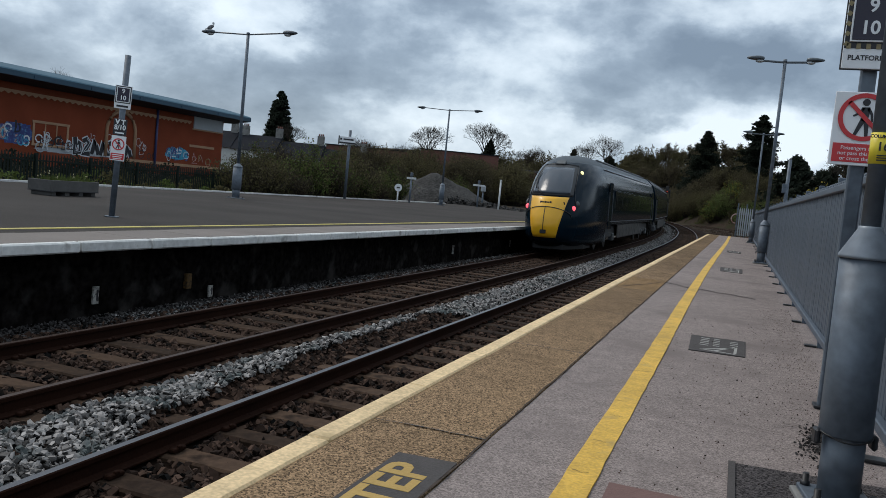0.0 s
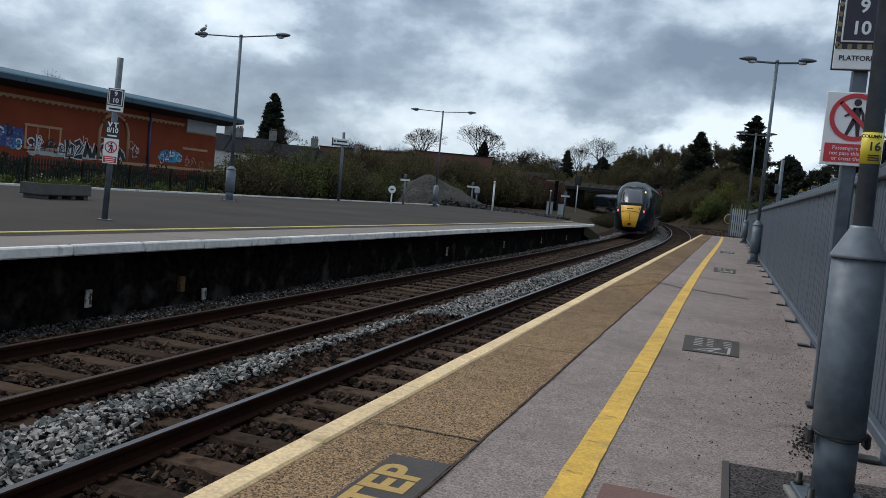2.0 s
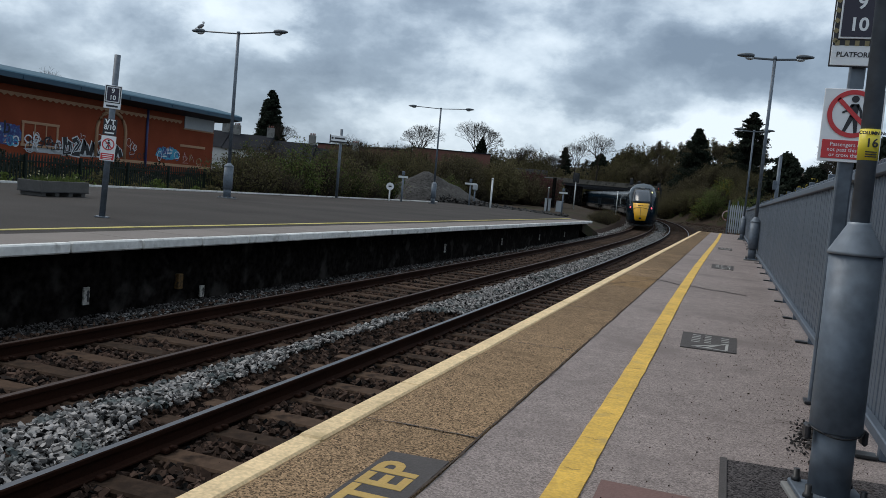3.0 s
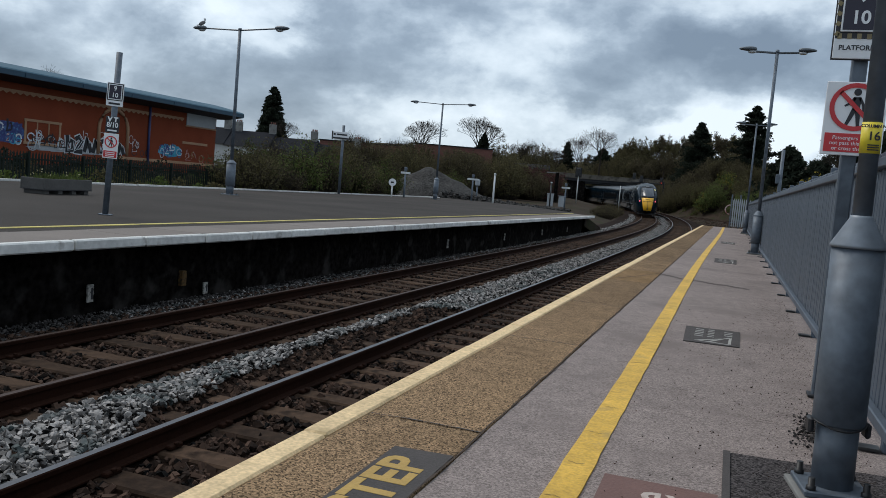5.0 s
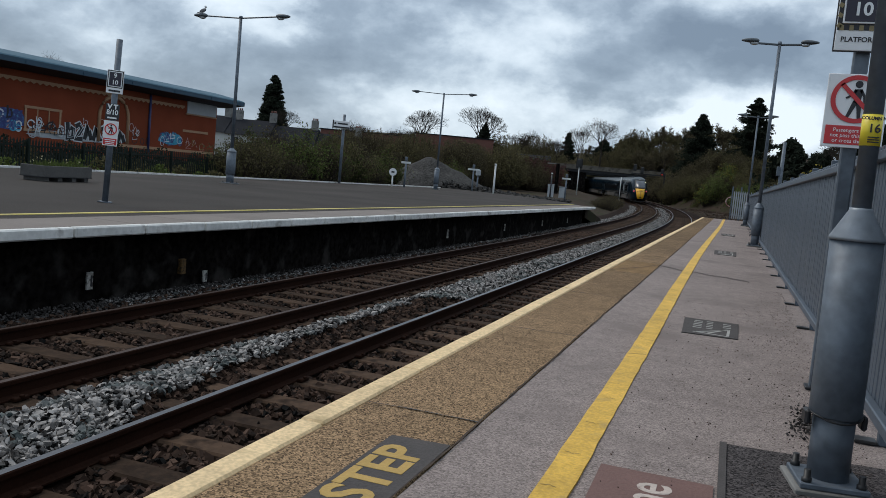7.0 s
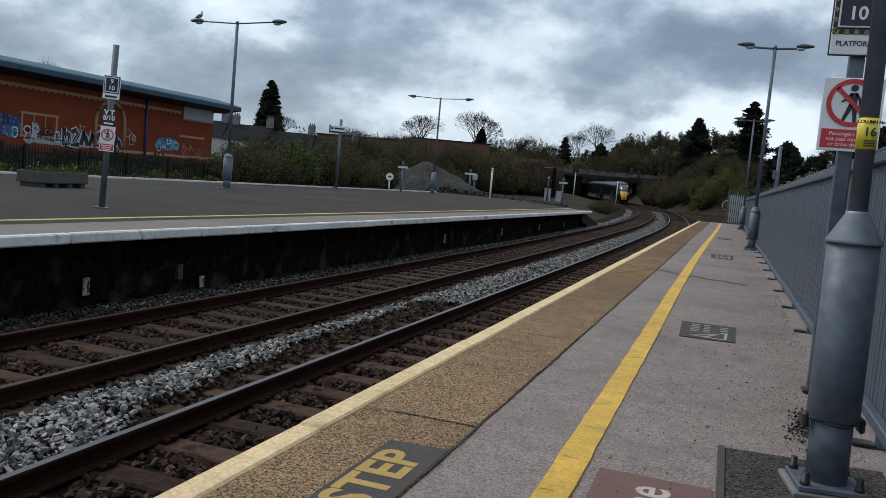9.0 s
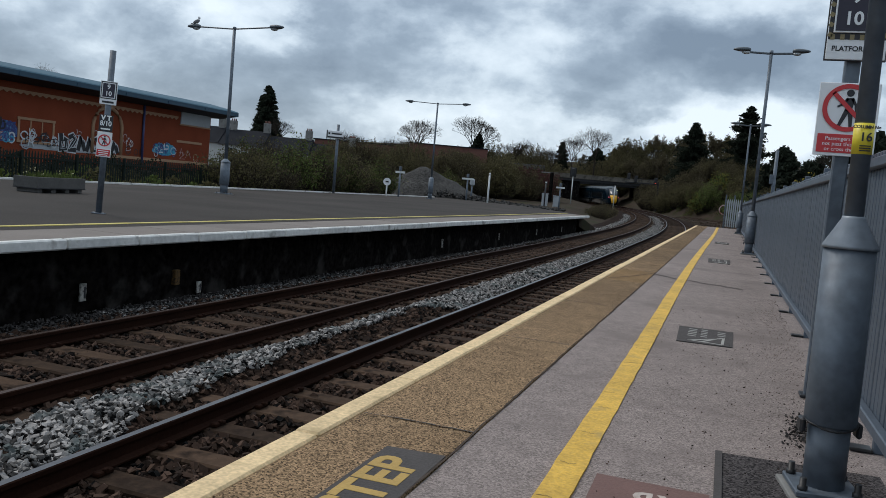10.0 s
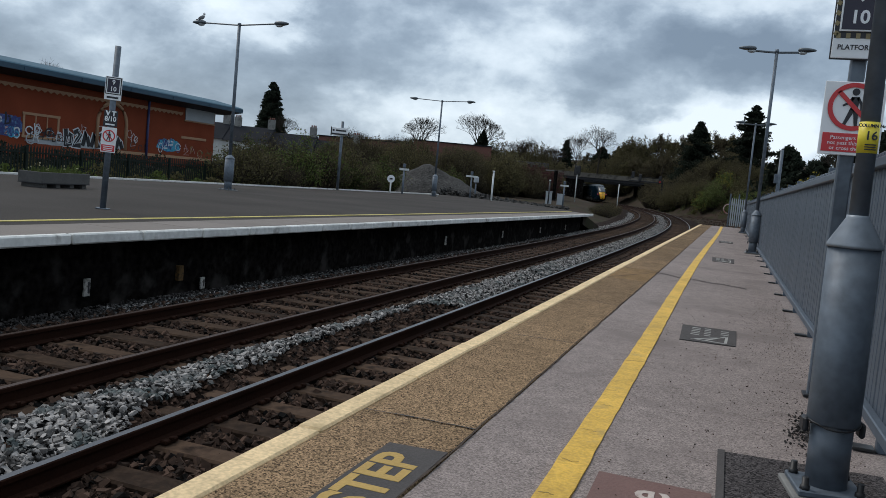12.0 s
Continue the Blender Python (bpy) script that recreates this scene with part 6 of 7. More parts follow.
def make_shrub(seed, height, width, leaf, n, label, twigs=130, size=0.066, second=None):
    """Many stems from the ground, fine twigs and small spring leaves; ragged outline."""
    rnd, r = random.Random(seed), np.random.default_rng(seed)
    t = plant("shrub", label, "shrub", "scrub", HIDE)
    V, F, pts = [], [], []
    for k in range(twigs):
        w, k2 = rnd.uniform(0, 6.283), rnd.random() ** 0.6
        reach, h = width * 0.5 * k2, height * rnd.uniform(0.35, 1.0) * (1.08 - 0.45 * k2 * k2)
        b0 = Vector((math.cos(w) * reach * 0.35, math.sin(w) * reach * 0.35, -0.2))
        mid = Vector((math.cos(w) * reach * 0.75, math.sin(w) * reach * 0.75, h * 0.55))
        tip = Vector((math.cos(w) * reach + rnd.gauss(0, 0.2), math.sin(w) * reach + rnd.gauss(0, 0.2), h))
        tube(V, F, [b0, mid, tip], [0.030, 0.017, 0.006], 3, False)
        for _ in range(4):
            f = rnd.uniform(0.35, 1.0)
            at = mid.lerp(tip, f) if rnd.random() < 0.7 else b0.lerp(mid, f)
            e = at + Vector((rnd.gauss(0, 0.3), rnd.gauss(0, 0.3), rnd.uniform(0.05, 0.5)))
            tube(V, F, [at, e], [0.010, 0.004], 3, False)
            pts += [at.lerp(e, u)[:] for u in (0.3, 0.6, 0.9)]
        pts += [mid.lerp(tip, u)[:] for u in (0.2, 0.5, 0.8, 1.0)]
    raw("stem", V, F, M["bark"], t)
    P = np.array(pts)
    Q = P[r.integers(0, len(P), n)] + r.normal(scale=0.14, size=(n, 3))
    leaf_cloud("foliage", Q, size, r, M[leaf], t)
    if second:
        Q = P[r.integers(0, len(P), n // 3)] + r.normal(scale=0.16, size=(n // 3, 3))
        leaf_cloud("new_leaves", Q, size, r, M[second], t)
    return t


def spread_copies(source, places, rnd, scale=(0.8, 1.25)):
    """Moves the first plant to its place and copies the rest."""
    for k, (x, y, *z) in enumerate(places):
        m = pose(x, y, (z[0] if z else ground_z(x, y)) - 0.05, 0, 0, rnd.uniform(0, 360))
        ob = source if k == 0 else copy_thing(source, m)
        s = rnd.uniform(*scale)
        ob.matrix_basis = m @ Matrix.Diagonal((s, s, s * rnd.uniform(0.88, 1.15), 1))


rv = random.Random(51)
sh_a = make_shrub(1, 2.9, 3.4, "leaf_olive", 2600, "dense olive-brown scrub bush, half in leaf", second="leaf_brown")
sh_b = make_shrub(2, 2.6, 3.6, "leaf_brown", 1300, "brown twiggy leafless bush", twigs=260, second="leaf_olive")
sh_c = make_shrub(3, 2.9, 3.0, "leaf_green", 2800, "fresh green spring bush", second="leaf_olive")
pa, pb, pc, pd = [], [], [], []
for y in [16 + 1.15 * i for i in range(22)]:          # low weeds by the palisade
    pd.append((-23.7 + rv.uniform(-0.4, 0.3), y))
    if rv.random() < 0.55:
        pd.append((-26.4 + rv.uniform(-0.8, 0.8), y))
for y in [36 + 1.35 * i for i in range(24)]:          # the scrub behind the platform
    if y > 57:
        continue
    (pa, pb, pb, pa, pc)[rv.randrange(5)].append((-24.6 + rv.uniform(-0.6, 0.6), y + rv.uniform(-0.5, 0.5)))
    if y > 41:
        (pa, pb, pa)[rv.randrange(3)].append((-27.6 + rv.uniform(-0.9, 0.9), y + rv.uniform(-0.6, 0.6)))
    if y > 50:
        (pa, pb)[rv.randrange(2)].append((-31.5 + rv.uniform(-1.2, 1.2), y + rv.uniform(-0.6, 0.6)))
for y in [74 + 2.2 * i for i in range(11)]:
    for x in (-29, -32.5, -36, -40):
        (pa, pb)[rv.randrange(2)].append((x + rv.uniform(-1, 1), y + rv.uniform(-0.8, 0.8)))
pd += [(-26.6 + rv.uniform(-0.8, 0.5), 23.5 + 1.1 * k) for k in range(12)]
pc += [(-25.4, 37.2), (-24.9, 40.4), (-24.4, 43.2), (-29.8, 78.5), (-27.5, 79.5)]
for k in range(90):      # rough growth on the bank further up
    q = along(92 + 0.8 * k, 11.5 - 6.0 * smooth(112, 138, 92 + 0.8 * k) + rv.uniform(0, 5.5))
    pd.append((q.x, q.y))
for k in range(34):      # tufts on the bank beyond the platform
    q = along(54 + 1.5 * k, 12.0 + rv.uniform(0, 4.5))
    pd.append((q.x, q.y))
spread_copies(sh_a, pa, rv, (0.52, 1.05))
spread_copies(sh_b, pb, rv, (0.60, 1.20))
spread_copies(sh_c, pc, rv, (0.6, 1.12))


def undergrowth(name, places, leaf, label, tall):
    """Low brambles and weeds that nobody could count: fine blades and leaves in loose tufts."""
    r = np.random.default_rng(len(places))
    pts = []
    for x, y in places:
        n = 230
        w, d = r.uniform(0, 6.283, n), np.abs(r.normal(scale=0.55, size=n))
        px, py = x + np.cos(w) * d, y + np.sin(w) * d
        top = tall * r.uniform(0.5, 1.2) * np.exp(-d * d * 0.9)
        pz = np.array([ground_z(a, b) for a, b in zip(px, py)]) + top * r.uniform(0.0, 1.0, n) + 0.02
        pts.append(np.stack([px, py, pz], 1))
    ob = leaf_cloud(name, np.concatenate(pts), 0.085, r, M[leaf], None)
    return tagged(ob, label, "undergrowth", kind="stuff")


undergrowth("hedge_bottom", [(-29.0 + rv.uniform(-1, 0.6), 17 + 0.42 * k) for k in range(62)], "leaf_dark", "dark ivy and brambles behind the green fence", 1.25)
undergrowth("weeds", pd[::2], "leaf_green", "low green weeds and brambles along the lineside", 0.85)
undergrowth("brambles", pd[1::2], "leaf_olive", "low olive-brown brambles along the lineside", 1.0)
# taller thickets up the line
th_a = make_shrub(6, 5.6, 5.2, "leaf_olive", 5600, "tall olive thicket of young trees", twigs=170, size=0.088, second="leaf_brown")
th_b = make_shrub(7, 5.2, 5.4, "leaf_brown", 5200, "tall brown thicket of bare young trees", twigs=220, size=0.082, second="leaf_olive")
th_c = make_shrub(8, 5.0, 5.0, "leaf_green", 5400, "tall thicket in fresh green leaf", twigs=170, size=0.088, second="leaf_olive")
pw, pv2, ph, ph2 = [], [], [], []
pa, pb, pc = [], [], []
plow = []
for y in [98 + 3.0 * i for i in range(9)]:
    for x in (-26.5, -30, -34):
        plow.append((x + rv.uniform(-1.4, 1.4), y + rv.uniform(-1.2, 1.2)))
for y in [84 + 2.6 * i for i in range(5)]:
    for x in (-31, -35, -39, -43):
        plow.append((x + rv.uniform(-1.2, 1.2), y + rv.uniform(-1, 1)))
for k in range(95):                                   # the wood behind the bridge
    x, y = rv.uniform(-62, 2), rv.uniform(166, 215)
    o = offset_of(x, y)[0]
    if y < 206 and -50 < x < -10:
        y = 207 + 0.4 * (y - 166)          # clear of the bridge
        o = offset_of(x, y)[0]
    if abs(o) > 7.5 and x > -0.262 * y:
        (pw, pv2, ph, ph2)[k % 2 + (2 if x > -22 else 0)].append((x, y))
for k in range(26):                                   # the right-hand slope beyond the platform
    s = 108 + 2.4 * k
    o = (11 if s < 125 else 8.0) + rv.uniform(0, 3)
    p = along(s, o)
    (pa, pb, pc, pb, pa)[rv.randrange(5)].append((p.x, p.y))
    p = along(s + 1.5, o + 5)
    (pa, pb, pa)[rv.randrange(3)].append((p.x, p.y))
    p = along(s + 1.5, o + 10)
    (pa, pb)[rv.randrange(2)].append((p.x, p.y))
for y in (76, 82, 88):
    pb.append((3.6 + rv.uniform(0, 1.5), y))
    pa.append((8 + rv.uniform(-1, 1), y))
for s, o in ((112, 13), (118, 11.5), (126, 9.5), (133, 8.5), (138, 8.2), (143, 8.0)):
    q = along(s, o)
    pc.append((q.x, q.y))
spread_copies(th_a, pa, rv, (0.46, 0.74))
spread_copies(th_b, pb, rv, (0.46, 0.74))
wood_a = make_shrub(16, 9.5, 8.0, "leaf_brown", 9000, "tall brown wood on the hillside", twigs=230, size=0.125, second="leaf_olive")
wood_b = make_shrub(17, 9.0, 8.0, "leaf_olive", 9000, "tall olive wood on the hillside", twigs=210, size=0.125, second="leaf_brown")
def young(src, places, scale):
    """The same wood, younger and lower."""
    for x, y in places:
        k = rv.uniform(*scale)
        copy_thing(src, pose(0, 0, 0)).matrix_basis = pose(x, y, ground_z(x, y), 0, 0, rv.uniform(0, 360)) @ Matrix.Diagonal((k, k, k, 1))


pw += [(-44, 216), (-40, 222), (-36, 226), (-32, 222), (-28, 227), (-52, 196), (-49, 190)]
pv2 += [(-42, 229), (-38, 217), (-34, 231), (-30, 232), (-47, 206), (-54, 205), (-46, 186), (-47, 166), (-43.5, 170), (-51, 174), (-39, 168), (-55, 178)]
spread_copies(wood_a, pw, rv, (0.90, 1.12))
spread_copies(wood_b, pv2, rv, (0.90, 1.12))
young(th_a, plow[::2], (0.72, 1.08))
young(th_b, plow[1::2], (0.72, 1.08))
young(th_b, [along(q, o)[:2] for q, o in ((160, -13), (164, -15), (158, -17), (166, -18.5), (162, -21), (155, -20))], (0.6, 0.8))
young(th_a, [along(q, o)[:2] for q, o in ((136, 7.2), (141, 6.9), (132, 8.4), (145, 7.6), (128, 9.6), (143, 5.4), (146, 5.2))], (0.58, 0.72))
young(th_b, [along(q, o)[:2] for q, o in ((146.0, 6.2), (145.5, 8.6), (145.8, 10.5), (151.0, 6.0), (156, 5.8), (161, 5.9), (166, 6.0), (158, 8.5), (164, 9), (152, 9.5), (167, 11))], (0.85, 1.10))
young(wood_a, ph, (0.45, 0.72))
young(wood_b, ph2, (0.45, 0.72))
spread_copies(th_c, pc, rv, (0.6, 0.85))
spread_copies(make_shrub(9, 3.9, 3.6, "leaf_yellow", 2600, "yellow-green flowering bush beyond the fence", size=0.09), [(3.6, 43.5), (5.0, 47), (4.6, 41)], rv, (0.72, 0.85))
spread_copies(make_shrub(10, 4.2, 4.0, "leaf_green", 2200, "bright yellow-green bush in new leaf", size=0.10, second="leaf_yellow"), [(-3.6, 128), (-1.0, 131)], rv, (0.9, 1.1))
spread_copies(make_shrub(12, 5.0, 5.0, "leaf_red", 2400, "dull red-leaved bush beside the bridge", size=0.12), [(-24.6, 112), (-27, 110)], rv, (1.0, 1.2))
spread_copies(make_shrub(13, 1.9, 4.2, "leaf_brown", 1500, "low brown brambles on the platform end", twigs=120, size=0.07, second="leaf_olive"), [(-12.6, 84), (-12.3, 88), (-12.8, 93), (-11.7, 81)], rv, (0.55, 0.78))

# single trees on the skyline
def place(t, x, y, z, s=1.0, turn=0.0):
    t.matrix_basis = pose(x, y, z, 0, 0, turn) @ Matrix.Diagonal((s, s, s, 1))
    return t


place(make_conifer(21, 11.0, 2.75, "dark pointed evergreen behind the houses", 42000, 0.03, 0.17, 0.62, (0.82, 1.08), 260), -73.0, 118.5, 3.6)
place(make_winter(22, 10.0, wide=0.47, stem=3.6), -63.4, 161, 0.8)
place(make_winter(23, 11.0, wide=0.47, stem=3.8), -51.6, 165, 0.8, turn=40)
place(make_conifer(24, 8.5, 3.2, "dark ragged evergreen on the skyline", 2600, 0.15, 0.42), -49.9, 163, 3.5)
place(make_conifer(25, 16.0, 6.0, "tall dark ragged conifer", 24000, 0.10, 0.19, 0.85, (0.72, 1.15), 150), -7.0, 160, 0.5)
place(make_conifer(26, 18.2, 5.2, "tall dark ragged conifer", 28000, 0.10, 0.19, 0.58, (0.65, 1.15), 150), 2.0, 150, 0.6, turn=70)
place(make_conifer(27, 11.0, 3.4, "small dark conifer on the hill", 2400, 0.2, 0.45), -50.5, 255, 6.5)
bare_a = make_winter(31, 7.5, wide=0.54, stem=2.4)
spread_copies(bare_a, [(-72, 150, 1), (-66, 156, 1), (-57, 172, 2), (-70, 175, 2), (-45, 172, 2), (-39, 176, 2), (-104, 95, 3.6), (-101, 99, 2.6), (-60, 122, 1), (12, 105, 1), (-69.0, 116, 3.0), (-40, 190, 3.5), (-44.5, 186, 3), (-48, 196, 4), (-37, 200, 4.5), (-52, 200, 4)], rv, (0.62, 0.98))
place(make_winter(41, 10.0, wide=0.56, stem=2.2), -33.4, 212, 6.4)
dec_a = make_bare(32, 11.0, 3, "leaf_olive", 4200, 0.20, "tree in thin olive spring leaf", 0.8)
dec_b = make_bare(33, 10.5, 3, "leaf_brown", 3800, 0.18, "brown budding tree on a wooded slope", 0.8)
dec_c = make_bare(34, 10.0, 3, "leaf_dark", 4400, 0.26, "dark ivy-covered tree on a wooded slope", 0.75)
pa, pb, pc = [], [], []
for k in range(110):                                  # the wooded hill behind the bridge
    x, y = rv.uniform(-75, 6), rv.uniform(192, 268)
    if abs(offset_of(x, y)[0]) < 10 or x < -0.262 * y:
        continue
    (pa, pb, pc, pb, pb, pa)[rv.randrange(6)].append((x, y))
for k in range(5):
    p = along(118 + 4.5 * k, 24 + rv.uniform(-4, 8))
    (pa, pb, pc)[rv.randrange(3)].append((p.x, p.y))
spread_copies(dec_a, pa, rv, (0.46, 0.72))
spread_copies(dec_b, pb, rv, (0.46, 0.74))
pc += [(-29.5, 228), (-24.5, 232), (-27, 226)]
spread_copies(dec_c, pc, rv, (0.42, 0.62))
spread_copies(make_conifer(28, 8.0, 5.5, "dark spreading evergreen behind the gate", 3600, 0.05, 0.42), [(8.5, 104, 0.5), (6.5, 120, 1.0), (13, 90, 0.5), (-31, 232, 6), (-37, 240, 6.5)], rv, (0.85, 1.1))

# ---- the train: five cars running away round the bend ----
HALF = [(0.16, 1.10), (0.34, 1.26), (0.70, 1.32), (1.10, 1.35), (1.60, 1.35), (2.10, 1.335), (2.55, 1.30), (2.90, 1.235), (3.17, 1.14), (3.39, 1.01), (3.56, 0.83), (3.68, 0.62), (3.76, 0.38), (3.80, 0.0)]
NOSE_Y = [(0.16, -12.10), (0.30, -12.55), (0.55, -12.86), (0.90, -12.97), (1.25, -12.92), (1.60, -12.78), (1.95, -12.54), (2.30, -12.20), (2.65, -11.78), (2.95, -11.32), (3.20, -10.84), (3.42, -10.25), (3.58, -9.60), (3.70, -8.90), (3.77, -8.20), (3.80, -7.6)]
NOSE_BACK = -7.2


def table(rows, z):
    for (a, u), (b, v) in zip(rows, rows[1:]):
        if z <= b:
            return u + (v - u) * (max(z, a) - a) / (b - a)
    return rows[-1][1]


def half_width(z):
    return table(HALF, z)


def nose_at(u, z, off=0.0):
    """A point of the tapered end: u runs from -1 to 1 across it."""
    w = u * math.pi / 2
    front = table(NOSE_Y, z)
    hw = half_width(z)
    sx, cy = math.sin(w), math.cos(w)
    x = hw * (abs(sx) ** 0.95) * (1 if sx >= 0 else -1)
    y = NOSE_BACK - (NOSE_BACK - front) * (cy ** 0.68 if cy > 0 else 0.0)
    n = Vector((sx * 0.8, -cy, 0.35 if z > 2 else 0.05)).normalized()
    return Vector((x, y, z)) + n * off


def nose_patch(name, z0, z1, left, right, off, material, parent, label="", nu=14, nz=10):
    V, F = [], []
    for j in range(nz + 1):
        k = j / nz
        z = z0 + (z1 - z0) * k
        a, c = left(k), right(k)
        V += [nose_at(a + (c - a) * i / nu, z, off) for i in range(nu + 1)]
    for j in range(nz):
        for i in range(nu):
            q = j * (nu + 1) + i
            F.append((q, q + 1, q + nu + 2, q + nu + 1))
    n = len(V)
    V += [Vector(v) + Vector((0, 0.05, 0)) for v in list(V)]
    rim = [i for i in range(nu + 1)] + [(nu + 1) * (j + 1) - 1 for j in range(1, nz + 1)] + [nz * (nu + 1) + i for i in range(nu - 1, -1, -1)] + [j * (nu + 1) for j in range(nz - 1, 0, -1)]
    for a, c in zip(rim, rim[1:] + rim[:1]):
        F.append((c, a, a + n, c + n))
    ob = raw(name, V, F, material, parent, label, smooth=True)
    return ob


def car_shell(y0, y1, parent):
    """Body side and roof as one smooth shell between two ends."""
    side = [(0.92, 1.27)] + HALF[3:]
    ring_pts = [(-w, z) for z, w in side] + [(w, z) for z, w in reversed(side[:-1])]
    n = len(ring_pts)
    V = [(x, y, z) for y in (y0, y0 + 0.01, y1 - 0.01, y1) for x, z in ring_pts]
    F = []
    for r in range(3):
        F += [(r * n + k, r * n + k + 1, (r + 1) * n + k + 1, (r + 1) * n + k) for k in range(n - 1)]
        F.append((r * n + n - 1, r * n, (r + 1) * n, (r + 1) * n + n - 1))
    F += [tuple(reversed(range(n))), tuple(3 * n + k for k in range(n))]
    ob = raw("body", V, F, [M["train_green"], M["train_roof"]], parent)
    for p in ob.data.polygons:
        if p.center.z > 3.30 and len(p.vertices) == 4:
            p.material_index = 1
        p.use_smooth = len(p.vertices) == 4
    bmx = bmesh.new()
    bmx.from_mesh(ob.data)
    bmesh.ops.recalc_face_normals(bmx, faces=bmx.faces)
    bmx.to_mesh(ob.data)
    bmx.free()
    return ob


def bogie(parent, y):
    g = part("bogie", boxed((0, y, 0.62), (2.1, 3.3, 0.32), 0.05), M["train_under"], parent)
    for dy in (-1.3, 1.3):
        for sx in (-0.75, 0.75):
            V, F = [], []
            tube(V, F, [(sx - 0.065, y + dy, 0.46), (sx + 0.065, y + dy, 0.46)], [0.46, 0.46], 22)
            raw("wheel", V, F, M["wheel"], g)
        for sx in (-1.12, 1.12):
            part("axle_box", boxed((sx, y + dy, 0.50), (0.22, 0.36, 0.34), 0.04), M["train_grey"], g)
    for sx in (-1.08, 1.08):
        part("side_frame", boxed((sx, y, 0.60), (0.14, 2.5, 0.20), 0.03), M["train_under"], g)
    return g


def car(kind):
    """kind: 'tail' has the tapered end at -y, 'head' at +y."""
    c = thing("train_car", pose(0, 0, 0), {"tail": "dark green train end car with a yellow nose panel, running away", "mid": "dark green train carriage with dark windows", "head": "dark green leading train car"}[kind], "train car", "cars of the train")
    y0, y1 = (NOSE_BACK if kind == "tail" else -12.7), 12.7
    car_shell(y0, y1, c)
    sides = (-1, 1)
    lo = -6.4 if kind == "tail" else -11.6
    for sd in sides:
        x = sd * 1.352
        band = part("window_band", boxed((sd * 1.346, (lo + 11.6) / 2 + 0.2, 2.03), (0.016, 11.6 - lo - 2.6, 0.90), 0.004), M["train_glass"], c, "dark glass window band")
        y = lo + 2.0
        while y < 10.4:
            part("pane", boxed((sd * 1.354, y + 0.72, 2.05), (0.010, 1.40, 0.74), 0.003), M["train_glass"], band)
            y += 1.72
        for dy in ((lo - 0.1, 11.35) if kind != "tail" else (lo + 0.1, 11.35)):
            d = part("door", boxed((sd * 1.345, dy, 1.78), (0.022, 0.92, 1.98), 0.006), M["train_green"], c)
            part("door_window", boxed((sd * 1.356, dy, 2.22), (0.010, 0.44, 0.86), 0.004), M["train_glass"], d)
            for e in (-0.53, 0.53):
                part("grab_rail", boxed((sd * 1.362, dy + e, 1.75), (0.020, 0.035, 1.25), 0.004), M["train_grey"], d, "pale grab rail")
        part("stripe", boxed((sd * 1.353, (y0 + y1) / 2 + 0.3, 1.10), (0.012, y1 - y0 - 1.2, 0.035)), M["train_grey"], c, "thin pale stripe")
        part("skirt", boxed((sd * 1.25, 1.6 if kind == "tail" else 0.0, 0.60), (0.06, 9.4 if kind == "tail" else 12.0, 0.62), 0.03), M["skirt"], c, "dirty grey equipment skirt")
        # gutter in pale grey: the highlight on the roof edge is put into its colour
        part("gutter", boxed((sd * 1.085, (y0 + y1) / 2, 3.30), (0.05, y1 - y0 - 0.5, 0.035), 0.008), M["louvre"], c, "roof gutter in a painted highlight tone")
    part("underframe", boxed((0, 1.0, 0.62), (2.2, 20.0, 0.50), 0.04), M["train_under"], c)
    for y in (-8.4 if kind != "tail" else -5.4, 8.4):
        bogie(c, y)
    for sd in (-1, 1):      # long low ridges and shallow covers along the roof
        part("roof_ridge", boxed((sd * 0.62, 2.6 if kind == "tail" else 0.0, 3.70), (0.10, 18.0 if kind == "tail" else 23.0, 0.07), 0.02), M["train_grey"], c, "pale roof ridge")
    for y in ((-2, 4, 9) if kind == "tail" else (-8, -1, 6)):
        part("roof_unit", boxed((0, y, 3.775), (1.0, 3.2, 0.07), 0.025), M["train_roof"], c)
    part("gangway", boxed((0, 12.85, 1.9), (1.3, 0.5, 2.3), 0.08), M["black"], c)
    if kind == "tail":
        one = lambda v: (lambda k: v)
        full = nose_patch("nose", 0.16, 3.798, one(-1.0), one(1.0), 0.0, [M["train_green"], M["train_roof"]], c, "dark rounded nose", nu=44, nz=34)
        for p in full.data.polygons:
            if p.center.z > 3.34:
                p.material_index = 1
        nose_patch("yellow_panel", 0.50, 1.99, lambda k: -0.195 - 0.135 * k, lambda k: 0.195 + 0.135 * k, 0.014, M["train_yellow"], c, "bright yellow end panel", nu=18, nz=14)
        nose_patch("screen_mask", 2.02, 3.24, lambda k: -0.385 + 0.010 * k, lambda k: 0.385 - 0.010 * k, 0.008, M["black"], c, "black glass surround of the windscreen", nu=20, nz=12)
        sc = nose_patch("windscreen", 2.10, 3.13, lambda k: -0.335 + 0.035 * k * k, lambda k: 0.335 - 0.035 * k * k, 0.022, M["screen_glass"], c, "broad sloping windscreen", nu=18, nz=10)
        for sd in (-1, 1):
            rim = [nose_at(sd * (0.40 - 0.012 * i / 9 + 0.05 * max(0, 3 - i) / 3), 1.72 + 1.52 * i / 9, 0.012) for i in range(10)]
            tubed("pillar_seam", rim, [0.014] * 10, M["black"], sc, n=5)
        rim = [nose_at(-0.385 + 0.77 * i / 16, 3.22 + 0.06 * math.sin(math.pi * i / 16), 0.012) for i in range(17)]
        tubed("screen_seal", rim, [0.020] * 17, M["black"], sc, n=5)
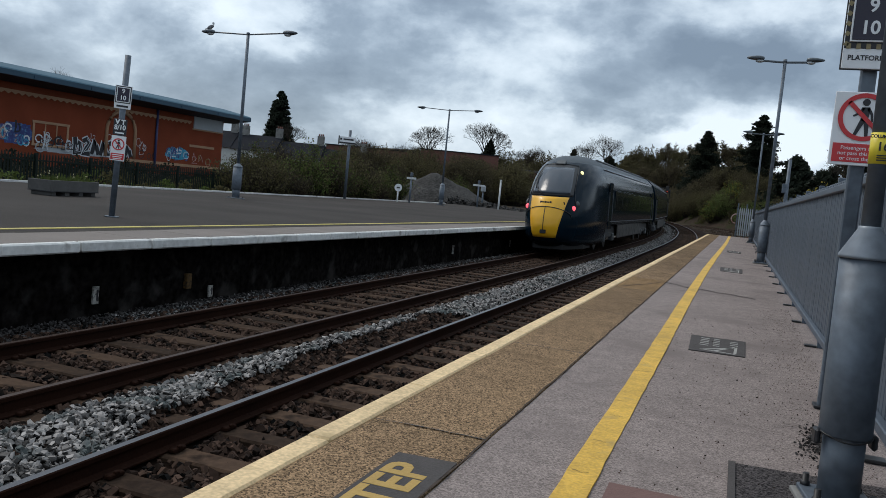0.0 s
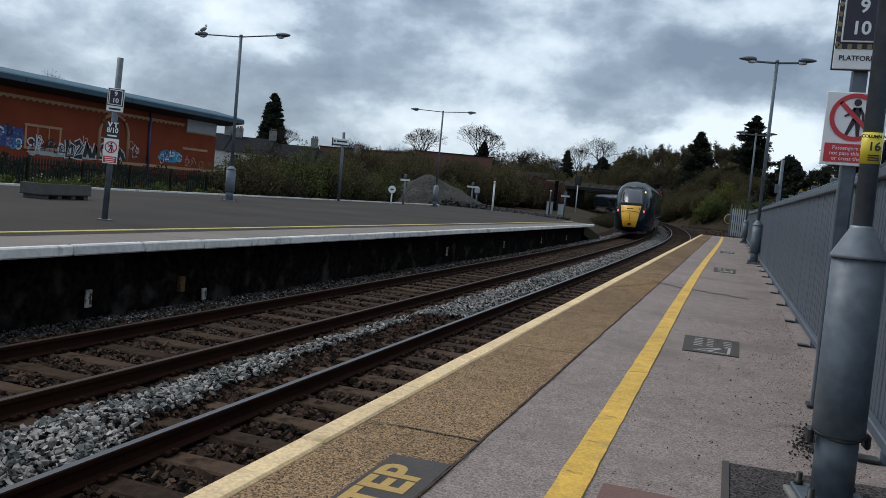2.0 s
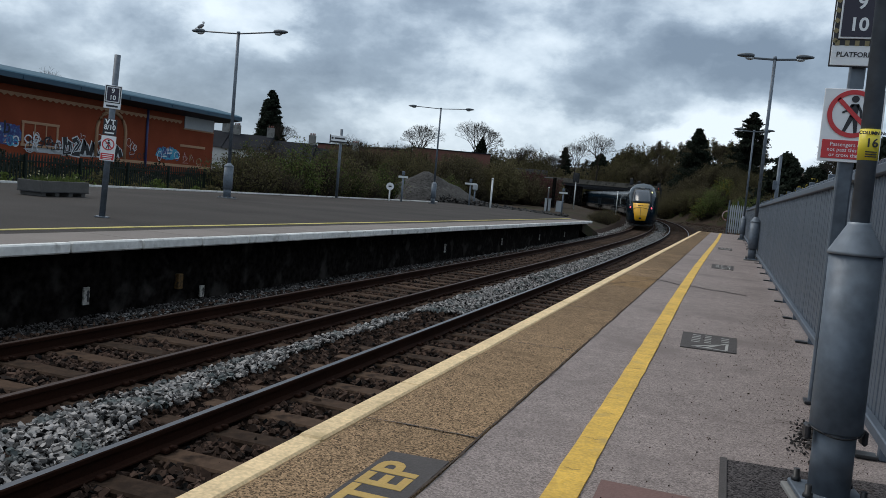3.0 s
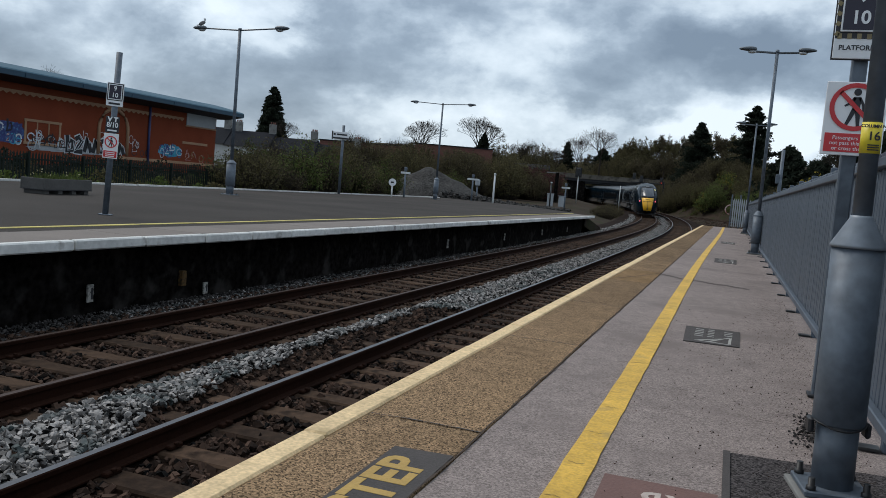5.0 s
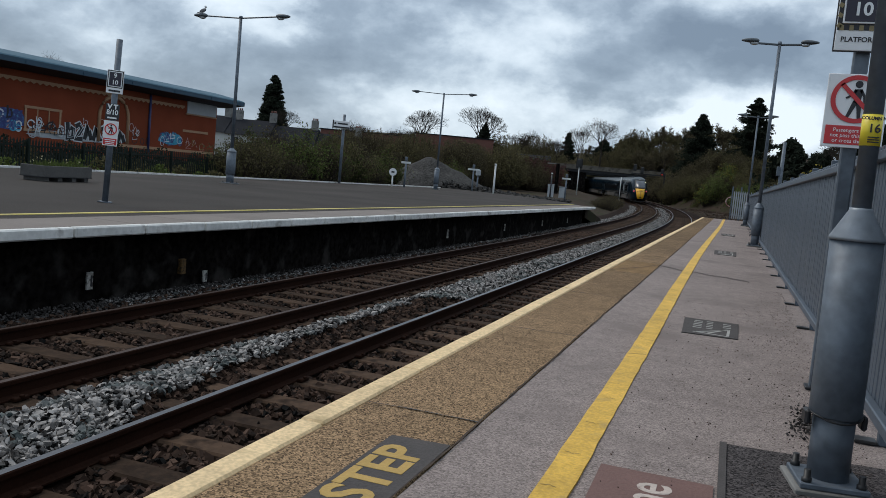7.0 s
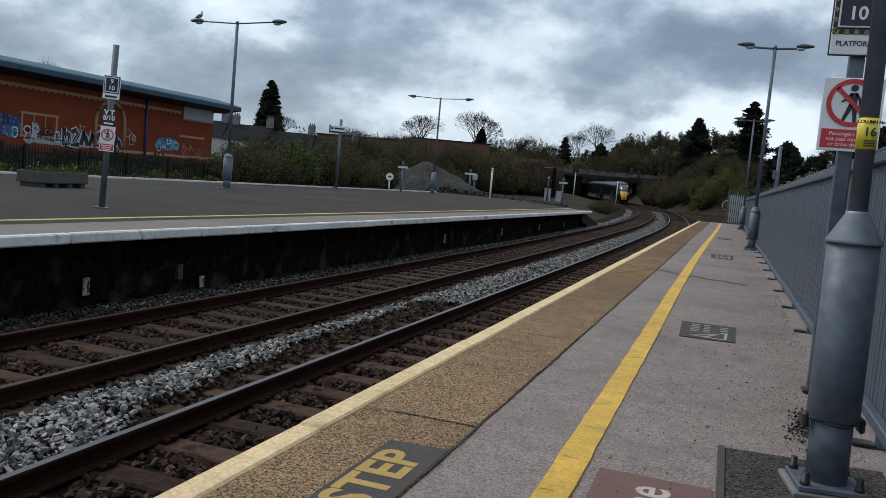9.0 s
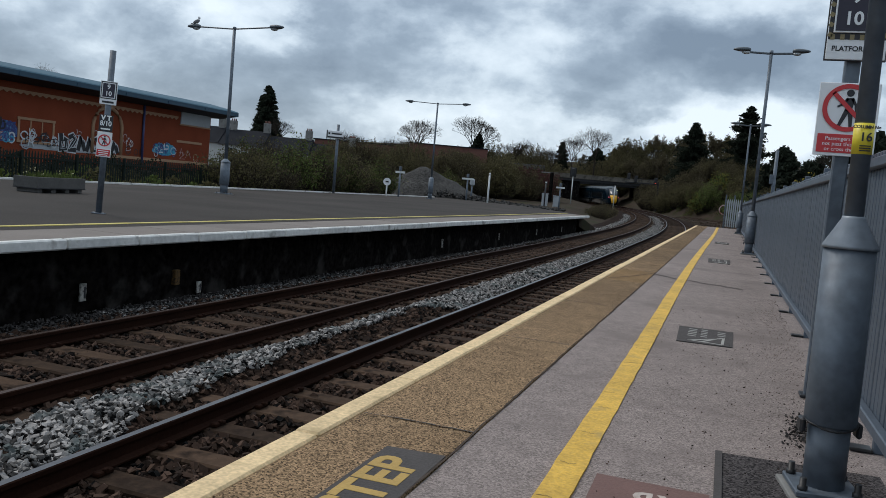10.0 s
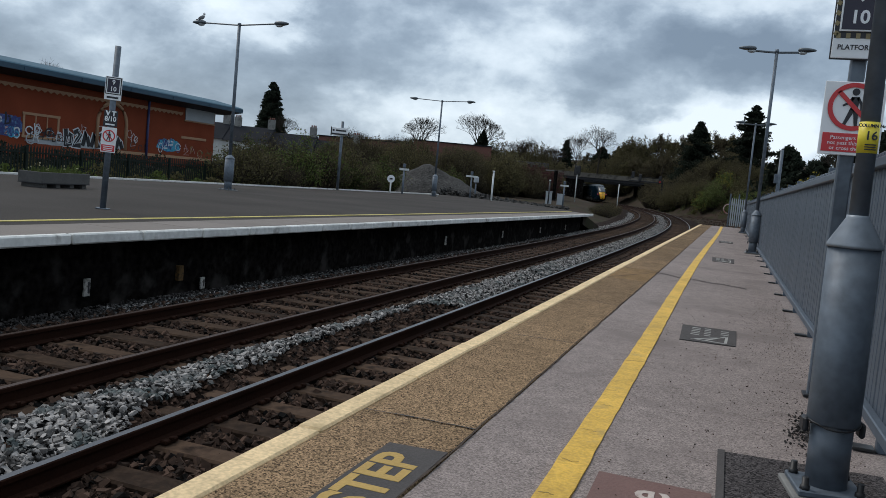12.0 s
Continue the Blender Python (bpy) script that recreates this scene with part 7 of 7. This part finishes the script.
        for pts in ((( -0.10, 2.07), (-0.20, 2.20), (-0.27, 2.40)), ((-0.26, 2.28), (-0.305, 2.62), (-0.29, 2.92))):
            tubed("wiper", [nose_at(u, z, 0.055) for u, z in pts], [0.026, 0.024, 0.018], M["black"], sc, n=6)
        seam = [nose_at(0.42 * math.sin(a), 1.20 + 0.42 * math.cos(a), 0.022) for a in [-1.50 + 0.15 * i for i in range(21)]]
        tubed("hatch_seam", seam, [0.016] * len(seam), M["black"], c, n=5)
        seam = [nose_at(0.0, 1.62 - 0.11 * i, 0.022) for i in range(9)]
        tubed("centre_seam", seam, [0.013] * 9, M["black"], c, n=5)
        part("coupler_cover", boxed(nose_at(0.0, 0.72, 0.02), (0.22, 0.06, 0.14), 0.02), M["black"], c)
        for k in range(5):
            part("badge_bar", boxed(nose_at(-0.080 + 0.036 * k, 1.78, 0.022), (0.075, 0.02, 0.05 if k % 2 else 0.075), 0.006), M["black"], c)
        part("handhold", boxed(nose_at(0.27, 1.76, 0.02), (0.06, 0.02, 0.10), 0.006), M["black"], c)
        for sd in (-1, 1):
            bm = bmesh.new()
            bmesh.ops.create_uvsphere(bm, u_segments=14, v_segments=8, radius=0.095)
            bmesh.ops.translate(bm, vec=nose_at(sd * 0.425, 1.60, -0.03), verts=bm.verts)
            part("tail_light", bm, M["tail_red"], c, "glowing red tail light", smooth=True)
            bm = bmesh.new()
            bmesh.ops.create_uvsphere(bm, u_segments=14, v_segments=8, radius=0.13)
            bmesh.ops.translate(bm, vec=nose_at(sd * 0.47, 1.76, -0.07), verts=bm.verts)
            part("headlight", bm, M["train_grey"], c, "unlit headlight", smooth=True)
        bm = bmesh.new()
        bmesh.ops.create_uvsphere(bm, u_segments=10, v_segments=6, radius=0.075)
        bmesh.ops.translate(bm, vec=nose_at(0.46, 2.96, 0.0), verts=bm.verts)
        part("marker_lamp", bm, M["lamp_amber"], c, "small pale yellow marker lamp", smooth=True)
        part("roof_panel", boxed((0, -10.55, 3.345), (0.36, 0.40, 0.05), 0.015, Matrix.Rotation(radians(22), 4, "X")), M["train_grey"], c)
        part("valance", prism([(-0.55, -12.0, 0.06), (0.55, -12.0, 0.06), (1.02, -10.4, 0.06), (1.02, -8.9, 0.06), (-1.02, -8.9, 0.06), (-1.02, -10.4, 0.06)], (0, 0, 0.3)), M["black"], c)
    for o in c.children:          # the body rides above its bogies
        if not o.name.startswith("bogie"):
            o.location.z += 0.13
            for q in [o] + list(o.children):
                q.data.transform(Matrix.Diagonal((0.985, 1, 0.975, 1)))
    return c


CARS = [car("tail"), car("mid")]
for _ in range(3):
    CARS.append(copy_thing(CARS[1], pose(0, 0, 0)))


TAIL_AT, SPEED, SLOWING = 28.1, 14.0, 0.115   # metres up the line of the nose at the start; metres a second, and how that eases


def motions():
    """The cars run on the far track at a steady pace; each stands on its two bogies, leaning with the banked track."""
    for i, c in enumerate(CARS):
        rows = []
        for k in range(13):
            mid = TAIL_AT + SPEED * k - SLOWING * k * k + 12.97 + 25.9 * i
            a, d = along(mid - 8.4, OFFS_FAR - 0.27, 0.05), along(mid + 8.4, OFFS_FAR - 0.27, 0.05)
            v = d - a
            p = (a + d) / 2
            rows.append((float(k), pose(p.x, p.y, p.z, math.degrees(math.atan2(v.z, math.hypot(v.x, v.y))), -2.0, math.degrees(math.atan2(-v.x, v.y)))))
        walk(c, rows)


motions()
